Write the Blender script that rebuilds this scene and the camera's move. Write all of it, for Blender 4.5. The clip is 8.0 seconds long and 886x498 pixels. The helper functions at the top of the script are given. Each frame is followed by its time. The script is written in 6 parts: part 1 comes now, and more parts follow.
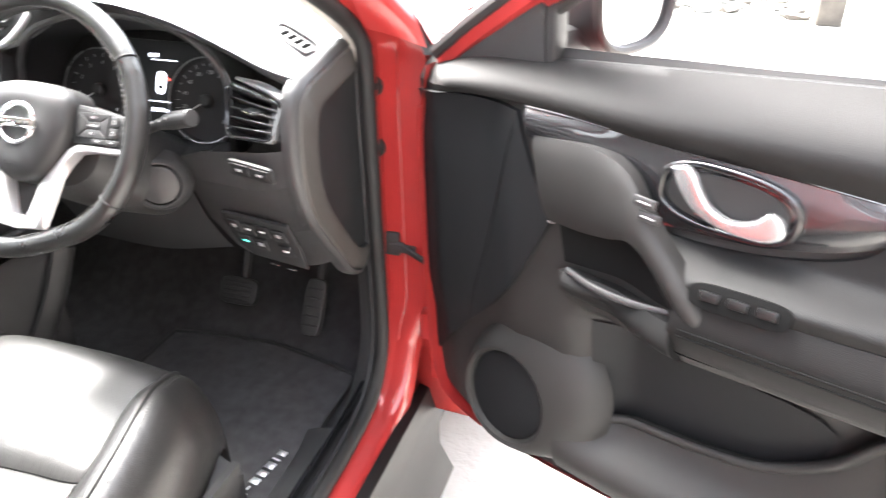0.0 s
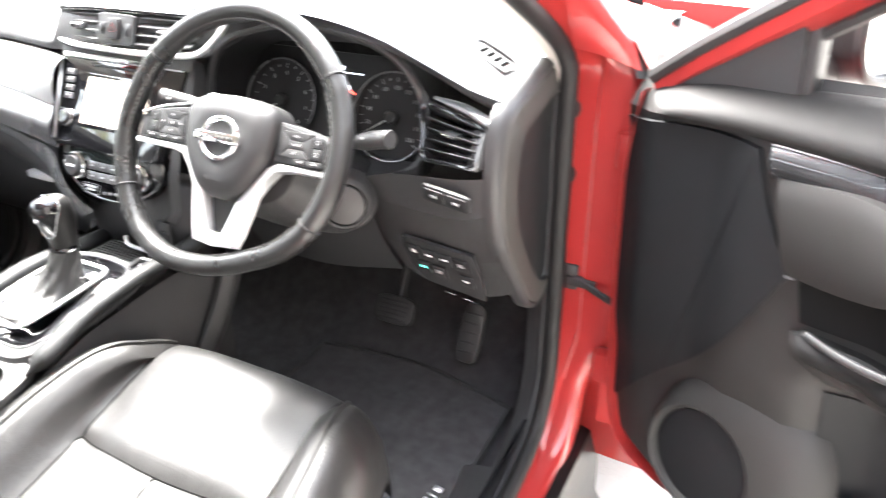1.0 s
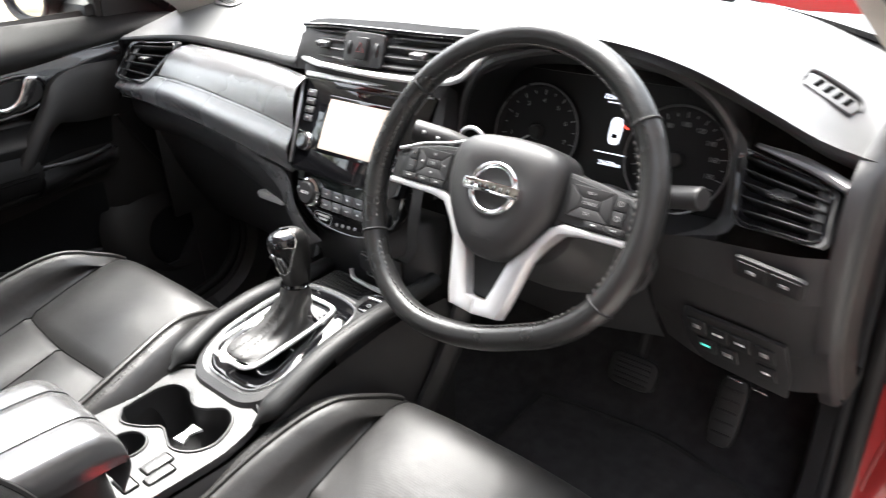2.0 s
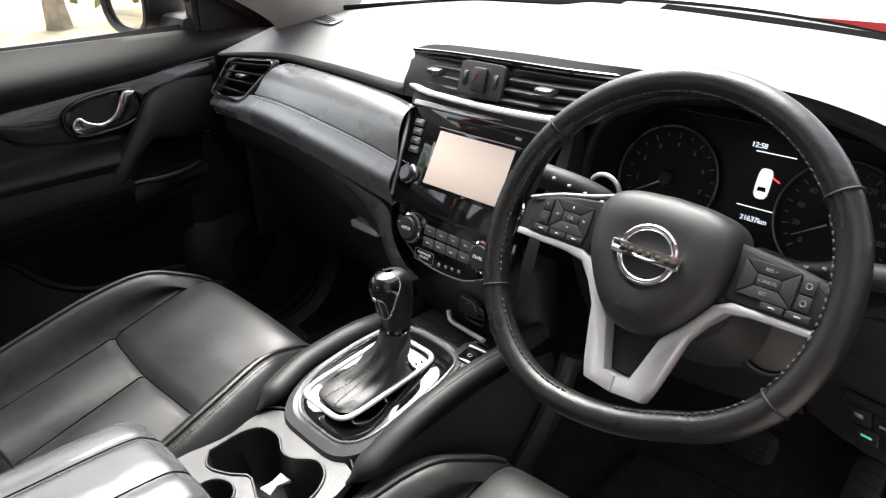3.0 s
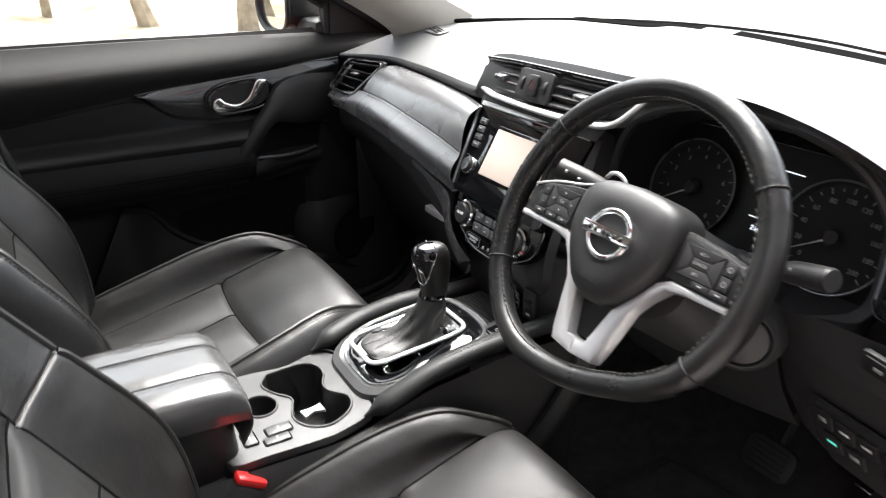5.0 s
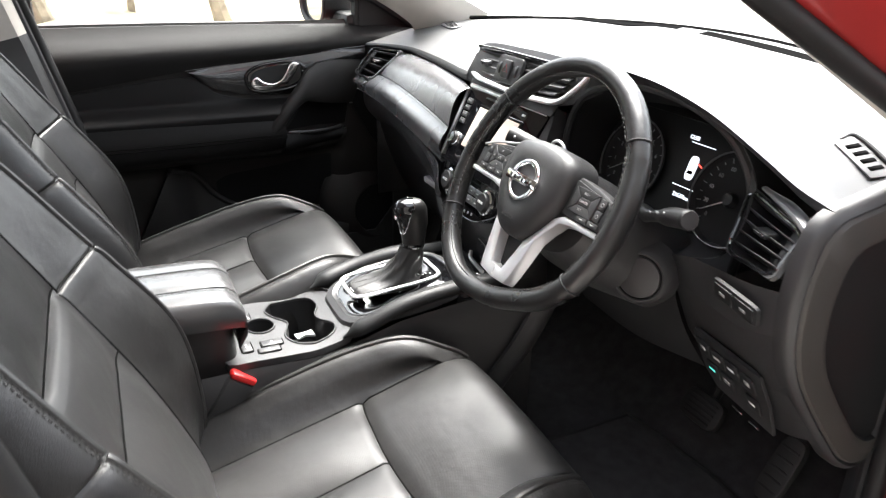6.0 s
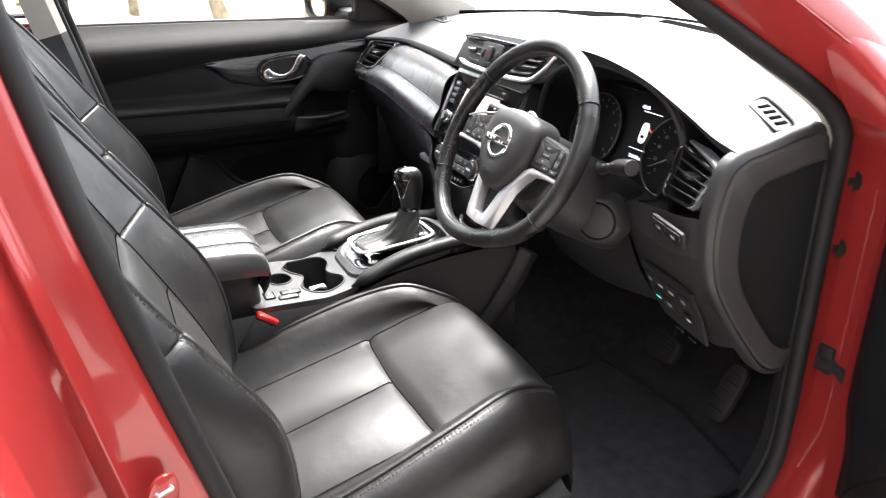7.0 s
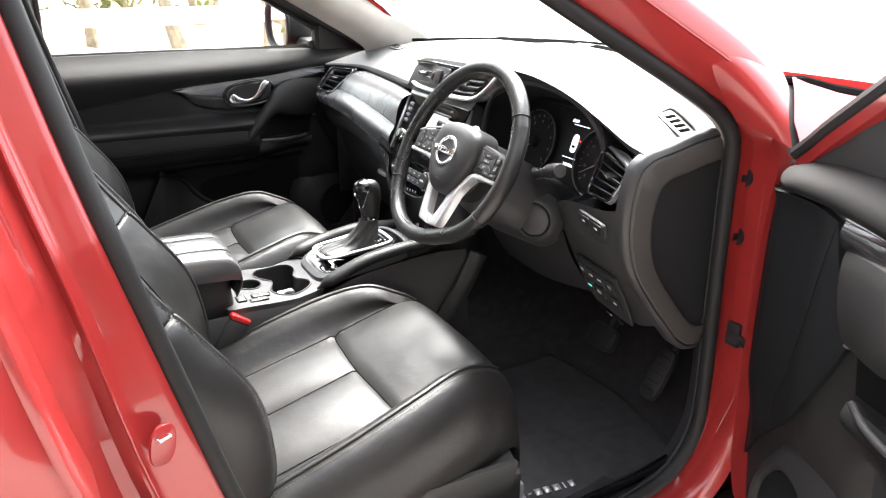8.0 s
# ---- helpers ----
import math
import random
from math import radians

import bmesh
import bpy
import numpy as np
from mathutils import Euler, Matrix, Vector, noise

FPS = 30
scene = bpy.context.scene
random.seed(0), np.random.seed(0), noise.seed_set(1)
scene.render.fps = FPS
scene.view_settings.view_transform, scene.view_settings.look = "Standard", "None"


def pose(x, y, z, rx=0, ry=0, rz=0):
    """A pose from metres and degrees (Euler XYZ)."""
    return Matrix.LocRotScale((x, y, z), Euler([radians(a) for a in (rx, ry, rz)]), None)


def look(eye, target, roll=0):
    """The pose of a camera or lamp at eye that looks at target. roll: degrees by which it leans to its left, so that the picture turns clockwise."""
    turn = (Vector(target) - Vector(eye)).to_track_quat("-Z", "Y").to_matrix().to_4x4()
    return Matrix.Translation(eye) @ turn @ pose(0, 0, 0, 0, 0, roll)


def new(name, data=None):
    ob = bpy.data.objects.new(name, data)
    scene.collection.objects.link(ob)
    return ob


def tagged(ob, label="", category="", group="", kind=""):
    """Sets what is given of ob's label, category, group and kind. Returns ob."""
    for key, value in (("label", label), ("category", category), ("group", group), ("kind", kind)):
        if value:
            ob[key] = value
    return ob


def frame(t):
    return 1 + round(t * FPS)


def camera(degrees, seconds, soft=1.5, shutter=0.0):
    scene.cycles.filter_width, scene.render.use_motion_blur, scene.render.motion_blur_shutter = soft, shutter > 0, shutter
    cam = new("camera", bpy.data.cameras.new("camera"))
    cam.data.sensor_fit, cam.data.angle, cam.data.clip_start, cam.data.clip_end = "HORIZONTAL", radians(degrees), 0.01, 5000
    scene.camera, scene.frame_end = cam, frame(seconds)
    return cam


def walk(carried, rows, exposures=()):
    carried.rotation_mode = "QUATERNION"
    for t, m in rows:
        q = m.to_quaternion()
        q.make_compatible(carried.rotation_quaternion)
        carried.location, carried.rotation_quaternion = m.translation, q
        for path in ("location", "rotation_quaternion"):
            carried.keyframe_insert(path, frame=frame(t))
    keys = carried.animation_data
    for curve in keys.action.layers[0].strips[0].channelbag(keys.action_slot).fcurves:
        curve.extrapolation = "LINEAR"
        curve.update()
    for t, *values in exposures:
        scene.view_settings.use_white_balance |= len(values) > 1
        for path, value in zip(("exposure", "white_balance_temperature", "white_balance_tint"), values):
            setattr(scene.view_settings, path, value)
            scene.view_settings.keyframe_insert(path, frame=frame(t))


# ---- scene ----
cam = camera(63.7, 8.0, soft=1.05, shutter=0.5)
PATH = [
    (0, (1.114, -0.633, 1.269), (0.57, 1.052, 0.338), 0.3),
    (0.5, (1.033, -0.614, 1.265), (0.352, 1.023, 0.339), 1.0),
    (1, (0.961, -0.595, 1.272), (0.16, 0.987, 0.346), -0.1),
    (1.5, (0.848, -0.553, 1.268), (-0.206, 0.871, 0.339), -2.3),
    (2, (0.754, -0.517, 1.268), (-0.425, 0.816, 0.357), -2.7),
    (2.2, (0.723, -0.512, 1.273), (-0.496, 0.787, 0.363), -2.5),
    (3.3, (0.624, -0.499, 1.28), (-0.68, 0.739, 0.404), -1.6),
    (3.5, (0.622, -0.497, 1.28), (-0.682, 0.74, 0.403), -1.4),
    (4, (0.64, -0.491, 1.277), (-0.721, 0.684, 0.401), -0.8),
    (4.2, (0.657, -0.487, 1.277), (-0.759, 0.627, 0.408), -0.3),
    (5.3, (0.914, -0.464, 1.277), (-0.681, 0.429, 0.466), 0.1),
    (5.5, (0.959, -0.457, 1.275), (-0.653, 0.406, 0.463), 0.6),
    (6, (1.076, -0.449, 1.273), (-0.573, 0.347, 0.469), 1.1),
    (6.5, (1.17, -0.472, 1.278), (-0.493, 0.287, 0.465), 1.4),
    (7, (1.268, -0.526, 1.281), (-0.381, 0.269, 0.476), 0.2),
    (7.5, (1.363, -0.563, 1.289), (-0.273, 0.291, 0.519), -0.1),
    (8, (1.406, -0.579, 1.291), (-0.222, 0.321, 0.555), 0.0),
]
EXPOSURES = [(0, 4.7), (0.5, 5.1), (1.0, 4.95), (1.5, 4.17), (2.0, 3.32), (3.3, 2.42), (4.2, 2.42), (5.5, 3.02), (6.5, 3.2), (7.2, 3.35), (8, 3.5)]
walk(cam, [(t, look(eye, target, roll)) for t, eye, target, roll in PATH], EXPOSURES)

# ---- world and sun: a bright hazy sky ----
world = bpy.data.worlds.new("sky")
scene.world = world
world.use_nodes = True
wn, wl = world.node_tree.nodes, world.node_tree.links
SUN_ELEV, SUN_ROT = radians(62), radians(-50)
sky = wn.new("ShaderNodeTexSky")
sky.sky_type, sky.sun_disc, sky.sun_elevation, sky.sun_rotation = "NISHITA", False, SUN_ELEV, SUN_ROT
sky.dust_density = 4.0
pale = wn.new("ShaderNodeHueSaturation")
pale.inputs["Saturation"].default_value = 0.3
wl.new(sky.outputs[0], pale.inputs["Color"])
wl.new(pale.outputs[0], wn["Background"].inputs["Color"])
wn["Background"].inputs["Strength"].default_value = 0.125
sun = new("sun", bpy.data.lights.new("sun", "SUN"))
sun.data.energy, sun.data.angle, sun.data.color = 1.8, radians(40), (1.0, 0.97, 0.93)
sun.matrix_world = look((0, 0, 0), (-math.sin(SUN_ROT) * math.cos(SUN_ELEV), -math.cos(SUN_ROT) * math.cos(SUN_ELEV), -math.sin(SUN_ELEV)))


# ---- materials ----
def material(name, color, rough=0.5, metal=0.0, vary=0.0, vary_scale=6.0, bump=0.0, bump_scale=300.0, kind="noise", coat=0.0,
             spec=0.5, rough_vary=0.0, bump2=0.0, bump2_scale=20.0, emit=0.0, sheen=0.0, coat_rough=0.04):
    """A surface with colour that varies at a large scale, and a fine grain relief."""
    m = bpy.data.materials.new(name)
    m.use_nodes = True
    n, l = m.node_tree.nodes, m.node_tree.links
    b = n["Principled BSDF"]
    b.inputs["Base Color"].default_value = (*color, 1)
    b.inputs["Roughness"].default_value, b.inputs["Metallic"].default_value = rough, metal
    b.inputs["Coat Weight"].default_value, b.inputs["Coat Roughness"].default_value = coat, coat_rough
    b.inputs["Specular IOR Level"].default_value, b.inputs["Sheen Weight"].default_value = spec, sheen
    if emit:
        b.inputs["Emission Color"].default_value, b.inputs["Emission Strength"].default_value = (*color, 1), emit
    co = n.new("ShaderNodeTexCoord")
    if vary or rough_vary:
        tex = n.new("ShaderNodeTexNoise")
        tex.inputs["Scale"].default_value, tex.inputs["Detail"].default_value = vary_scale, 6.0
        l.new(co.outputs["Object"], tex.inputs["Vector"])
        if vary:
            ramp = n.new("ShaderNodeMapRange")
            ramp.inputs["From Min"].default_value, ramp.inputs["From Max"].default_value = 0.3, 0.7
            ramp.inputs["To Min"].default_value, ramp.inputs["To Max"].default_value = 1 - vary, 1 + vary
            l.new(tex.outputs["Fac"], ramp.inputs["Value"])
            mul = n.new("ShaderNodeVectorMath")
            mul.operation = "SCALE"
            mul.inputs[0].default_value = color
            l.new(ramp.outputs[0], mul.inputs["Scale"])
            l.new(mul.outputs[0], b.inputs["Base Color"])
        if rough_vary:
            rr = n.new("ShaderNodeMapRange")
            rr.inputs["From Min"].default_value, rr.inputs["From Max"].default_value = 0.3, 0.7
            rr.inputs["To Min"].default_value, rr.inputs["To Max"].default_value = rough - rough_vary, rough + rough_vary
            l.new(tex.outputs["Fac"], rr.inputs["Value"])
            l.new(rr.outputs[0], b.inputs["Roughness"])
    last = None
    for strength, scale, form in ((bump, bump_scale, kind), (bump2, bump2_scale, "noise")):
        if not strength:
            continue
        if form == "cells":
            t = n.new("ShaderNodeTexVoronoi")
            t.feature = "DISTANCE_TO_EDGE"
            out = t.outputs["Distance"]
        elif form == "dots":
            # rows of holes across and along the panel
            sep = n.new("ShaderNodeSeparateXYZ")
            l.new(co.outputs["Object"], sep.inputs[0])
            along = n.new("ShaderNodeMath")
            along.operation = "SUBTRACT"
            l.new(sep.outputs[1], along.inputs[0]), l.new(sep.outputs[2], along.inputs[1])
            waves = []
            for source in (sep.outputs[0], along.outputs[0]):
                k = n.new("ShaderNodeMath")
                k.operation, k.inputs[1].default_value = "MULTIPLY", scale * math.tau
                w = n.new("ShaderNodeMath")
                w.operation = "SINE"
                l.new(source, k.inputs[0]), l.new(k.outputs[0], w.inputs[0])
                waves.append(w)
            prod = n.new("ShaderNodeMath")
            prod.operation = "MULTIPLY"
            l.new(waves[0].outputs[0], prod.inputs[0]), l.new(waves[1].outputs[0], prod.inputs[1])
            hole = n.new("ShaderNodeMapRange")
            hole.interpolation_type = "SMOOTHSTEP"
            for key, value in (("From Min", 0.45), ("From Max", 0.85), ("To Min", 1.0), ("To Max", 0.35)):
                hole.inputs[key].default_value = value
            l.new(prod.outputs[0], hole.inputs["Value"])
            dark = n.new("ShaderNodeVectorMath")
            dark.operation = "SCALE"
            l.new(b.inputs["Base Color"].links[0].from_socket, dark.inputs[0])
            l.new(hole.outputs[0], dark.inputs["Scale"])
            l.new(dark.outputs[0], b.inputs["Base Color"])
            bp = n.new("ShaderNodeBump")
            bp.inputs["Strength"].default_value, bp.inputs["Distance"].default_value = strength, 0.0004
            l.new(hole.outputs[0], bp.inputs["Height"]), l.new(bp.outputs[0], b.inputs["Normal"])
            last = bp
            continue
        elif form == "weave":
            t = n.new("ShaderNodeTexWave")
            t.bands_direction = "DIAGONAL"
            out = t.outputs["Fac"]
        else:
            t = n.new("ShaderNodeTexNoise")
            t.inputs["Detail"].default_value = 3.0
            out = t.outputs["Fac"]
        t.inputs["Scale"].default_value = scale
        l.new(co.outputs["Object"], t.inputs["Vector"])
        bp = n.new("ShaderNodeBump")
        bp.inputs["Strength"].default_value, bp.inputs["Distance"].default_value = strength, 0.6 / scale
        l.new(out, bp.inputs["Height"])
        if last:
            l.new(last.outputs[0], bp.inputs["Normal"])
        l.new(bp.outputs[0], b.inputs["Normal"])
        last = bp
    return m


DOORPAD = material("matte_door_leather", (0.0055, 0.0054, 0.0054), 0.6, 0, 0.12, 7.0, 0.3, 500.0, "cells", spec=0.22)
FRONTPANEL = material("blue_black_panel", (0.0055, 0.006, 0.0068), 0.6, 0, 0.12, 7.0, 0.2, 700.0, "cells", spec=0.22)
RED = material("red_paint", (0.30, 0.0250, 0.0238), 0.28, 0.05, 0.05, 9.0, spec=0.3, coat=0.6, bump2=0.008, bump2_scale=40)
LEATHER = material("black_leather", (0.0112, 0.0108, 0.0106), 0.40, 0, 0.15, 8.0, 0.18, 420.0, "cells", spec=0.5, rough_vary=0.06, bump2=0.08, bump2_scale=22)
PERF = material("perforated_leather", (0.023, 0.0225, 0.0222), 0.45, 0, 0.10, 7.0, 0.35, 250.0, "dots", spec=0.48, rough_vary=0.05, bump2=0.06, bump2_scale=14)
# Windscreen sheen on the dash pad and stack flank, partly put into a pale base.
PAD = material("sheen_paled_dash_leather", (0.13, 0.13, 0.133), 0.27, 0, 0.08, 7.0, 0.22, 420.0, "cells", coat=0.7, coat_rough=0.22, spec=1.0, rough_vary=0.06, bump2=0.10, bump2_scale=26)
GAITER = material("soft_gaiter_leather", (0.03, 0.0295, 0.029), 0.45, 0, 0.15, 12.0, 0.2, 420.0, "cells", spec=0.6, bump2=0.12, bump2_scale=40)
PIPING = material("piping_leather", (0.016, 0.0155, 0.015), 0.42, spec=0.5)
# Black plastic; the windscreen's sky light on the top is put into this paler colour.
DASHTOP = material("sky_paled_dash_top", (0.10, 0.10, 0.10), 0.40, 0, 0.10, 10.0, 0.2, 700.0, "cells", spec=0.75)
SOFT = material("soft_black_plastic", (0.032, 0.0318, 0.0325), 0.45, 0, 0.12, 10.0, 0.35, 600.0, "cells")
HARD = material("hard_black_plastic", (0.026, 0.0258, 0.0265), 0.46, 0, 0.15, 12.0, 0.25, 900.0, "cells")
DOORTRIM = material("door_trim_plastic", (0.0108, 0.0102, 0.0098), 0.58, 0, 0.12, 6.0, 0.3, 600.0, "cells", spec=0.4)
CLADDING = material("black_sill_cladding", (0.0045, 0.0045, 0.0047), 0.42, 0, 0.1, 9.0, 0.2, 500.0, spec=0.3)
DULL = material("dull_black", (0.012, 0.012, 0.013), 0.7, 0, 0.2, 10.0)
GLOSS = material("piano_black", (0.006, 0.006, 0.007), 0.06, 0, 0, coat=0.6, rough_vary=0.02)
CARBON = material("carbon_pattern_gloss", (0.014, 0.014, 0.015), 0.16, 0, 0.2, 40.0, 0.22, 330.0, "weave", coat=1.0)
CHROME = material("chrome", (0.85, 0.85, 0.86), 0.06, 1.0, rough_vary=0.03)
HANDLE = material("polished_handle_metal", (0.55, 0.55, 0.56), 0.24, 0.85, 0.03, 20.0)
SATIN = material("satin_silver", (0.74, 0.74, 0.75), 0.33, 0.6, 0.03, 30.0)
SATIN_DARK = material("satin_graphite", (0.20, 0.20, 0.205), 0.30, 0.6, 0.06, 20.0, 0.08, 600.0, rough_vary=0.05)
TOPROLL = material("matte_top_roll", (0.0068, 0.0064, 0.0061), 0.6, 0, 0.1, 7.0, 0.3, 600.0, "cells", spec=0.22)
PLATE = material("grained_console_plastic", (0.042, 0.042, 0.043), 0.38, 0, 0.1, 20.0, 0.3, 380.0, "cells", spec=0.65)
PRINT = material("grey_print", (0.30, 0.30, 0.30), 0.5)
BEIGE = material("pale_pillar_trim", (0.42, 0.39, 0.35), 0.75, 0, 0.06, 20.0, 0.3, 800.0, "noise")
SEALSKIN = material("door_seal_rubber", (0.0105, 0.0103, 0.0103), 0.6, 0, 0.15, 15.0, 0.12, 500.0, spec=0.3)
RUBBER = material("black_rubber", (0.018, 0.018, 0.018), 0.55, 0, 0.2, 15.0, 0.15, 500.0)
CARPET = material("black_carpet", (0.031, 0.030, 0.032), 0.95, 0, 0.35, 40.0, 0.8, 900.0, sheen=0.1)
THREAD = material("grey_thread", (0.055, 0.053, 0.051), 0.7)
WHITE = material("white_print", (0.75, 0.75, 0.75), 0.5)
DIMRED = material("dim_red_print", (0.22, 0.03, 0.03), 0.4)
REDLENS = material("red_plastic", (0.6, 0.02, 0.02), 0.25, 0, 0, spec=0.6)
GREENLED = material("green_lamp", (0.06, 0.45, 0.35), 0.4, emit=0.2)
# Dark screen's reflection of the bright surroundings, put in as pale colour and weak emission.
SCREEN = material("reflection_tinted_screen", (0.45, 0.375, 0.325), 0.25, emit=0.13, spec=0.2)
LIT = material("lit_display", (0.6, 0.65, 0.75), 0.4, emit=0.3)
LITRED = material("lit_red", (1.0, 0.06, 0.04), 0.4, emit=0.5)
DIALINK = material("dial_print", (0.35, 0.35, 0.36), 0.6)
MIRROR = material("mirror", (0.9, 0.9, 0.9), 0.01, 1.0)


def glass_material(name, tint):
    """Thin pane: lets light straight through, with a faint mirror gloss."""
    m = bpy.data.materials.new(name)
    m.use_nodes = True
    n, l = m.node_tree.nodes, m.node_tree.links
    n.remove(n["Principled BSDF"])
    clear, gloss, mix = n.new("ShaderNodeBsdfTransparent"), n.new("ShaderNodeBsdfGlossy"), n.new("ShaderNodeMixShader")
    clear.inputs["Color"].default_value = (*tint, 1)
    gloss.inputs["Roughness"].default_value, mix.inputs[0].default_value = 0.01, 0.03
    l.new(clear.outputs[0], mix.inputs[1]), l.new(gloss.outputs[0], mix.inputs[2])
    l.new(mix.outputs[0], n["Material Output"].inputs["Surface"])
    return m


SLATE = material("dark_smooth_plastic", (0.015, 0.0155, 0.016), 0.5, 0, 0.1, 9.0, 0.15, 900.0, "cells", spec=0.35)
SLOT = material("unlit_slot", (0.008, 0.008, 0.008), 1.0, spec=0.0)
WHEELSKIN = material("smooth_wheel_leather", (0.014, 0.014, 0.014), 0.30, 0, 0.12, 14.0, 0.2, 520.0, "cells", rough_vary=0.07, bump2=0.10, bump2_scale=70)
BAND = material("grey_brown_moulding", (0.045, 0.041, 0.037), 0.6, 0, 0.08, 8.0, 0.2, 700.0, "cells")
PIERSTONE = material("dark_weathered_render", (0.06, 0.053, 0.045), 0.9, 0, 0.3, 6.0, 0.3, 40.0)
RUBBLE = material("grey_rubble", (0.13, 0.13, 0.125), 0.9, 0, 0.4, 5.0, 0.4, 60.0)
GLASS = glass_material("window_glass", (0.97, 0.99, 0.98))
DARKGLASS = material("dark_window_glass", (0.02, 0.025, 0.025), 0.04, 0, coat=0.5)
CONCRETE = material("pale_concrete", (0.36, 0.345, 0.32), 0.9, 0, 0.14, 0.7, 0.3, 60.0, bump2=0.2, bump2_scale=4)
EARTH = material("leaf_litter", (0.42, 0.35, 0.25), 0.95, 0, 0.45, 2.2, 0.7, 30.0)
BARK = material("bark", (0.30, 0.25, 0.19), 0.9, 0, 0.35, 9.0, 0.8, 40.0)
# Black leather; the sky's sheen on the lid is put into its lighter colour.
LIDSKIN = material("sheen_paled_lid_leather", (0.08, 0.08, 0.081), 0.22, 0, 0.08, 9.0, 0.14, 500.0, "cells", spec=1.0, bump2=0.06, bump2_scale=24)
WALLPAINT = material("weathered_wall_paint", (0.12, 0.112, 0.105), 0.85, 0, 0.2, 1.2, 0.3, 30.0)
LEAF = material("pale_leaf", (0.16, 0.19, 0.06), 0.6, 0, 0.4, 1.5)
RAIL = material("white_painted_rail", (0.8, 0.8, 0.78), 0.6, 0, 0.08, 3.0)


# ---- mesh helpers ----
def smooth_curve(points, n):
    """n points on a Catmull-Rom curve through the given ones, evenly spread by length."""
    p = np.array(points, float)
    if len(p) == 2:
        return [Vector(p[0] + (p[1] - p[0]) * k / (n - 1)) for k in range(n)]
    e = np.vstack([2 * p[0] - p[1], p, 2 * p[-1] - p[-2]])
    out = []
    for i in range(1, len(e) - 2):
        for k in range(12):
            t = k / 12
            a, b, c, d = e[i - 1], e[i], e[i + 1], e[i + 2]
            out.append(0.5 * (2 * b + (c - a) * t + (2 * a - 5 * b + 4 * c - d) * t * t + (3 * b - a - 3 * c + d) * t ** 3))
    out.append(p[-1])
    out = np.array(out)
    s = np.r_[0, np.cumsum(np.linalg.norm(np.diff(out, axis=0), axis=1))]
    w = np.linspace(0, s[-1], n)
    return [Vector([np.interp(x, s, out[:, k]) for k in range(out.shape[1])]) for x in w]


def part(name, bm, mat, parent=None, label="", sharp=38.0):
    """Links a bmesh as one mesh object, smooth but for its sharp edges, under a thing or a part."""
    bmesh.ops.remove_doubles(bm, verts=bm.verts, dist=1e-6)
    bmesh.ops.recalc_face_normals(bm, faces=bm.faces)
    for e in bm.edges:
        e.smooth = not (len(e.link_faces) == 2 and e.calc_face_angle(0) > radians(sharp))
    me = bpy.data.meshes.new(name)
    bm.to_mesh(me)
    bm.free()
    for f in me.polygons:
        f.use_smooth = True
    me.materials.append(mat)
    ob = new(name, me)
    if parent is not None:
        ob.parent = parent
        ob.matrix_parent_inverse = parent.matrix_basis.inverted()
    if label:
        ob["label"] = label
    return ob


def thing(name, label, category, group="", kind="", at=(0, 0, 0)):
    ob = new(name)
    ob.location = at
    ob.empty_display_size = 0.05
    return tagged(ob, label, category, group, kind)


def mapped(bm, m):
    bmesh.ops.transform(bm, matrix=m, verts=bm.verts)
    return bm


def sheet(rows, wrap_u=False, wrap_v=False, bm=None):
    """A grid of quads through rows of points."""
    bm = bm or bmesh.new()
    v = [[bm.verts.new(p) for p in row] for row in rows]
    nr, nc = len(v), len(v[0])
    for i in range(nr if wrap_u else nr - 1):
        for j in range(nc if wrap_v else nc - 1):
            q = [v[i][j], v[(i + 1) % nr][j], v[(i + 1) % nr][(j + 1) % nc], v[i][(j + 1) % nc]]
            if len(set(q)) == 4:
                bm.faces.new(q)
    return bm


def thick(rows, by):
    """A closed slab: a sheet and a copy of it moved by a vector (or by a function of the point), with its edges joined."""
    move = by if callable(by) else (lambda p: Vector(by))
    a = [[Vector(p) for p in r] for r in rows]
    b = [[p + move(p) for p in r] for r in a]
    bm = bmesh.new()
    va, vb = [[bm.verts.new(p) for p in r] for r in a], [[bm.verts.new(p) for p in r] for r in b]
    nr, nc = len(a), len(a[0])
    for i in range(nr - 1):
        for j in range(nc - 1):
            bm.faces.new((va[i][j], va[i + 1][j], va[i + 1][j + 1], va[i][j + 1]))
            bm.faces.new((vb[i][j + 1], vb[i + 1][j + 1], vb[i + 1][j], vb[i][j]))
    for i in range(nr - 1):
        for j in (0, nc - 1):
            bm.faces.new((va[i][j], vb[i][j], vb[i + 1][j], va[i + 1][j]))
    for j in range(nc - 1):
        for i in (0, nr - 1):
            bm.faces.new((va[i][j], va[i][j + 1], vb[i][j + 1], vb[i][j]))
    return bm


def between(top, bottom, nu, nv, bulge=None):
    """Rows from one curve to another; bulge(u, v) moves a point by a vector."""
    a, b = smooth_curve(top, nu), smooth_curve(bottom, nu)
    rows = []
    for j in range(nv):
        t = j / (nv - 1)
        rows.append([a[i].lerp(b[i], t) + (Vector(bulge(i / (nu - 1), t)) if bulge else Vector((0, 0, 0))) for i in range(nu)])
    return rows


def box(size, r=0.004, at=(0, 0, 0), m=None, seg=2):
    bm = bmesh.new()
    bmesh.ops.create_cube(bm, size=1.0, matrix=Matrix.Translation(at) @ Matrix.Diagonal((*size, 1)))
    if r:
        bmesh.ops.bevel(bm, geom=bm.edges[:], offset=min(r, 0.49 * min(size)), segments=seg, affect="EDGES", profile=0.5)
    return mapped(bm, m) if m is not None else bm


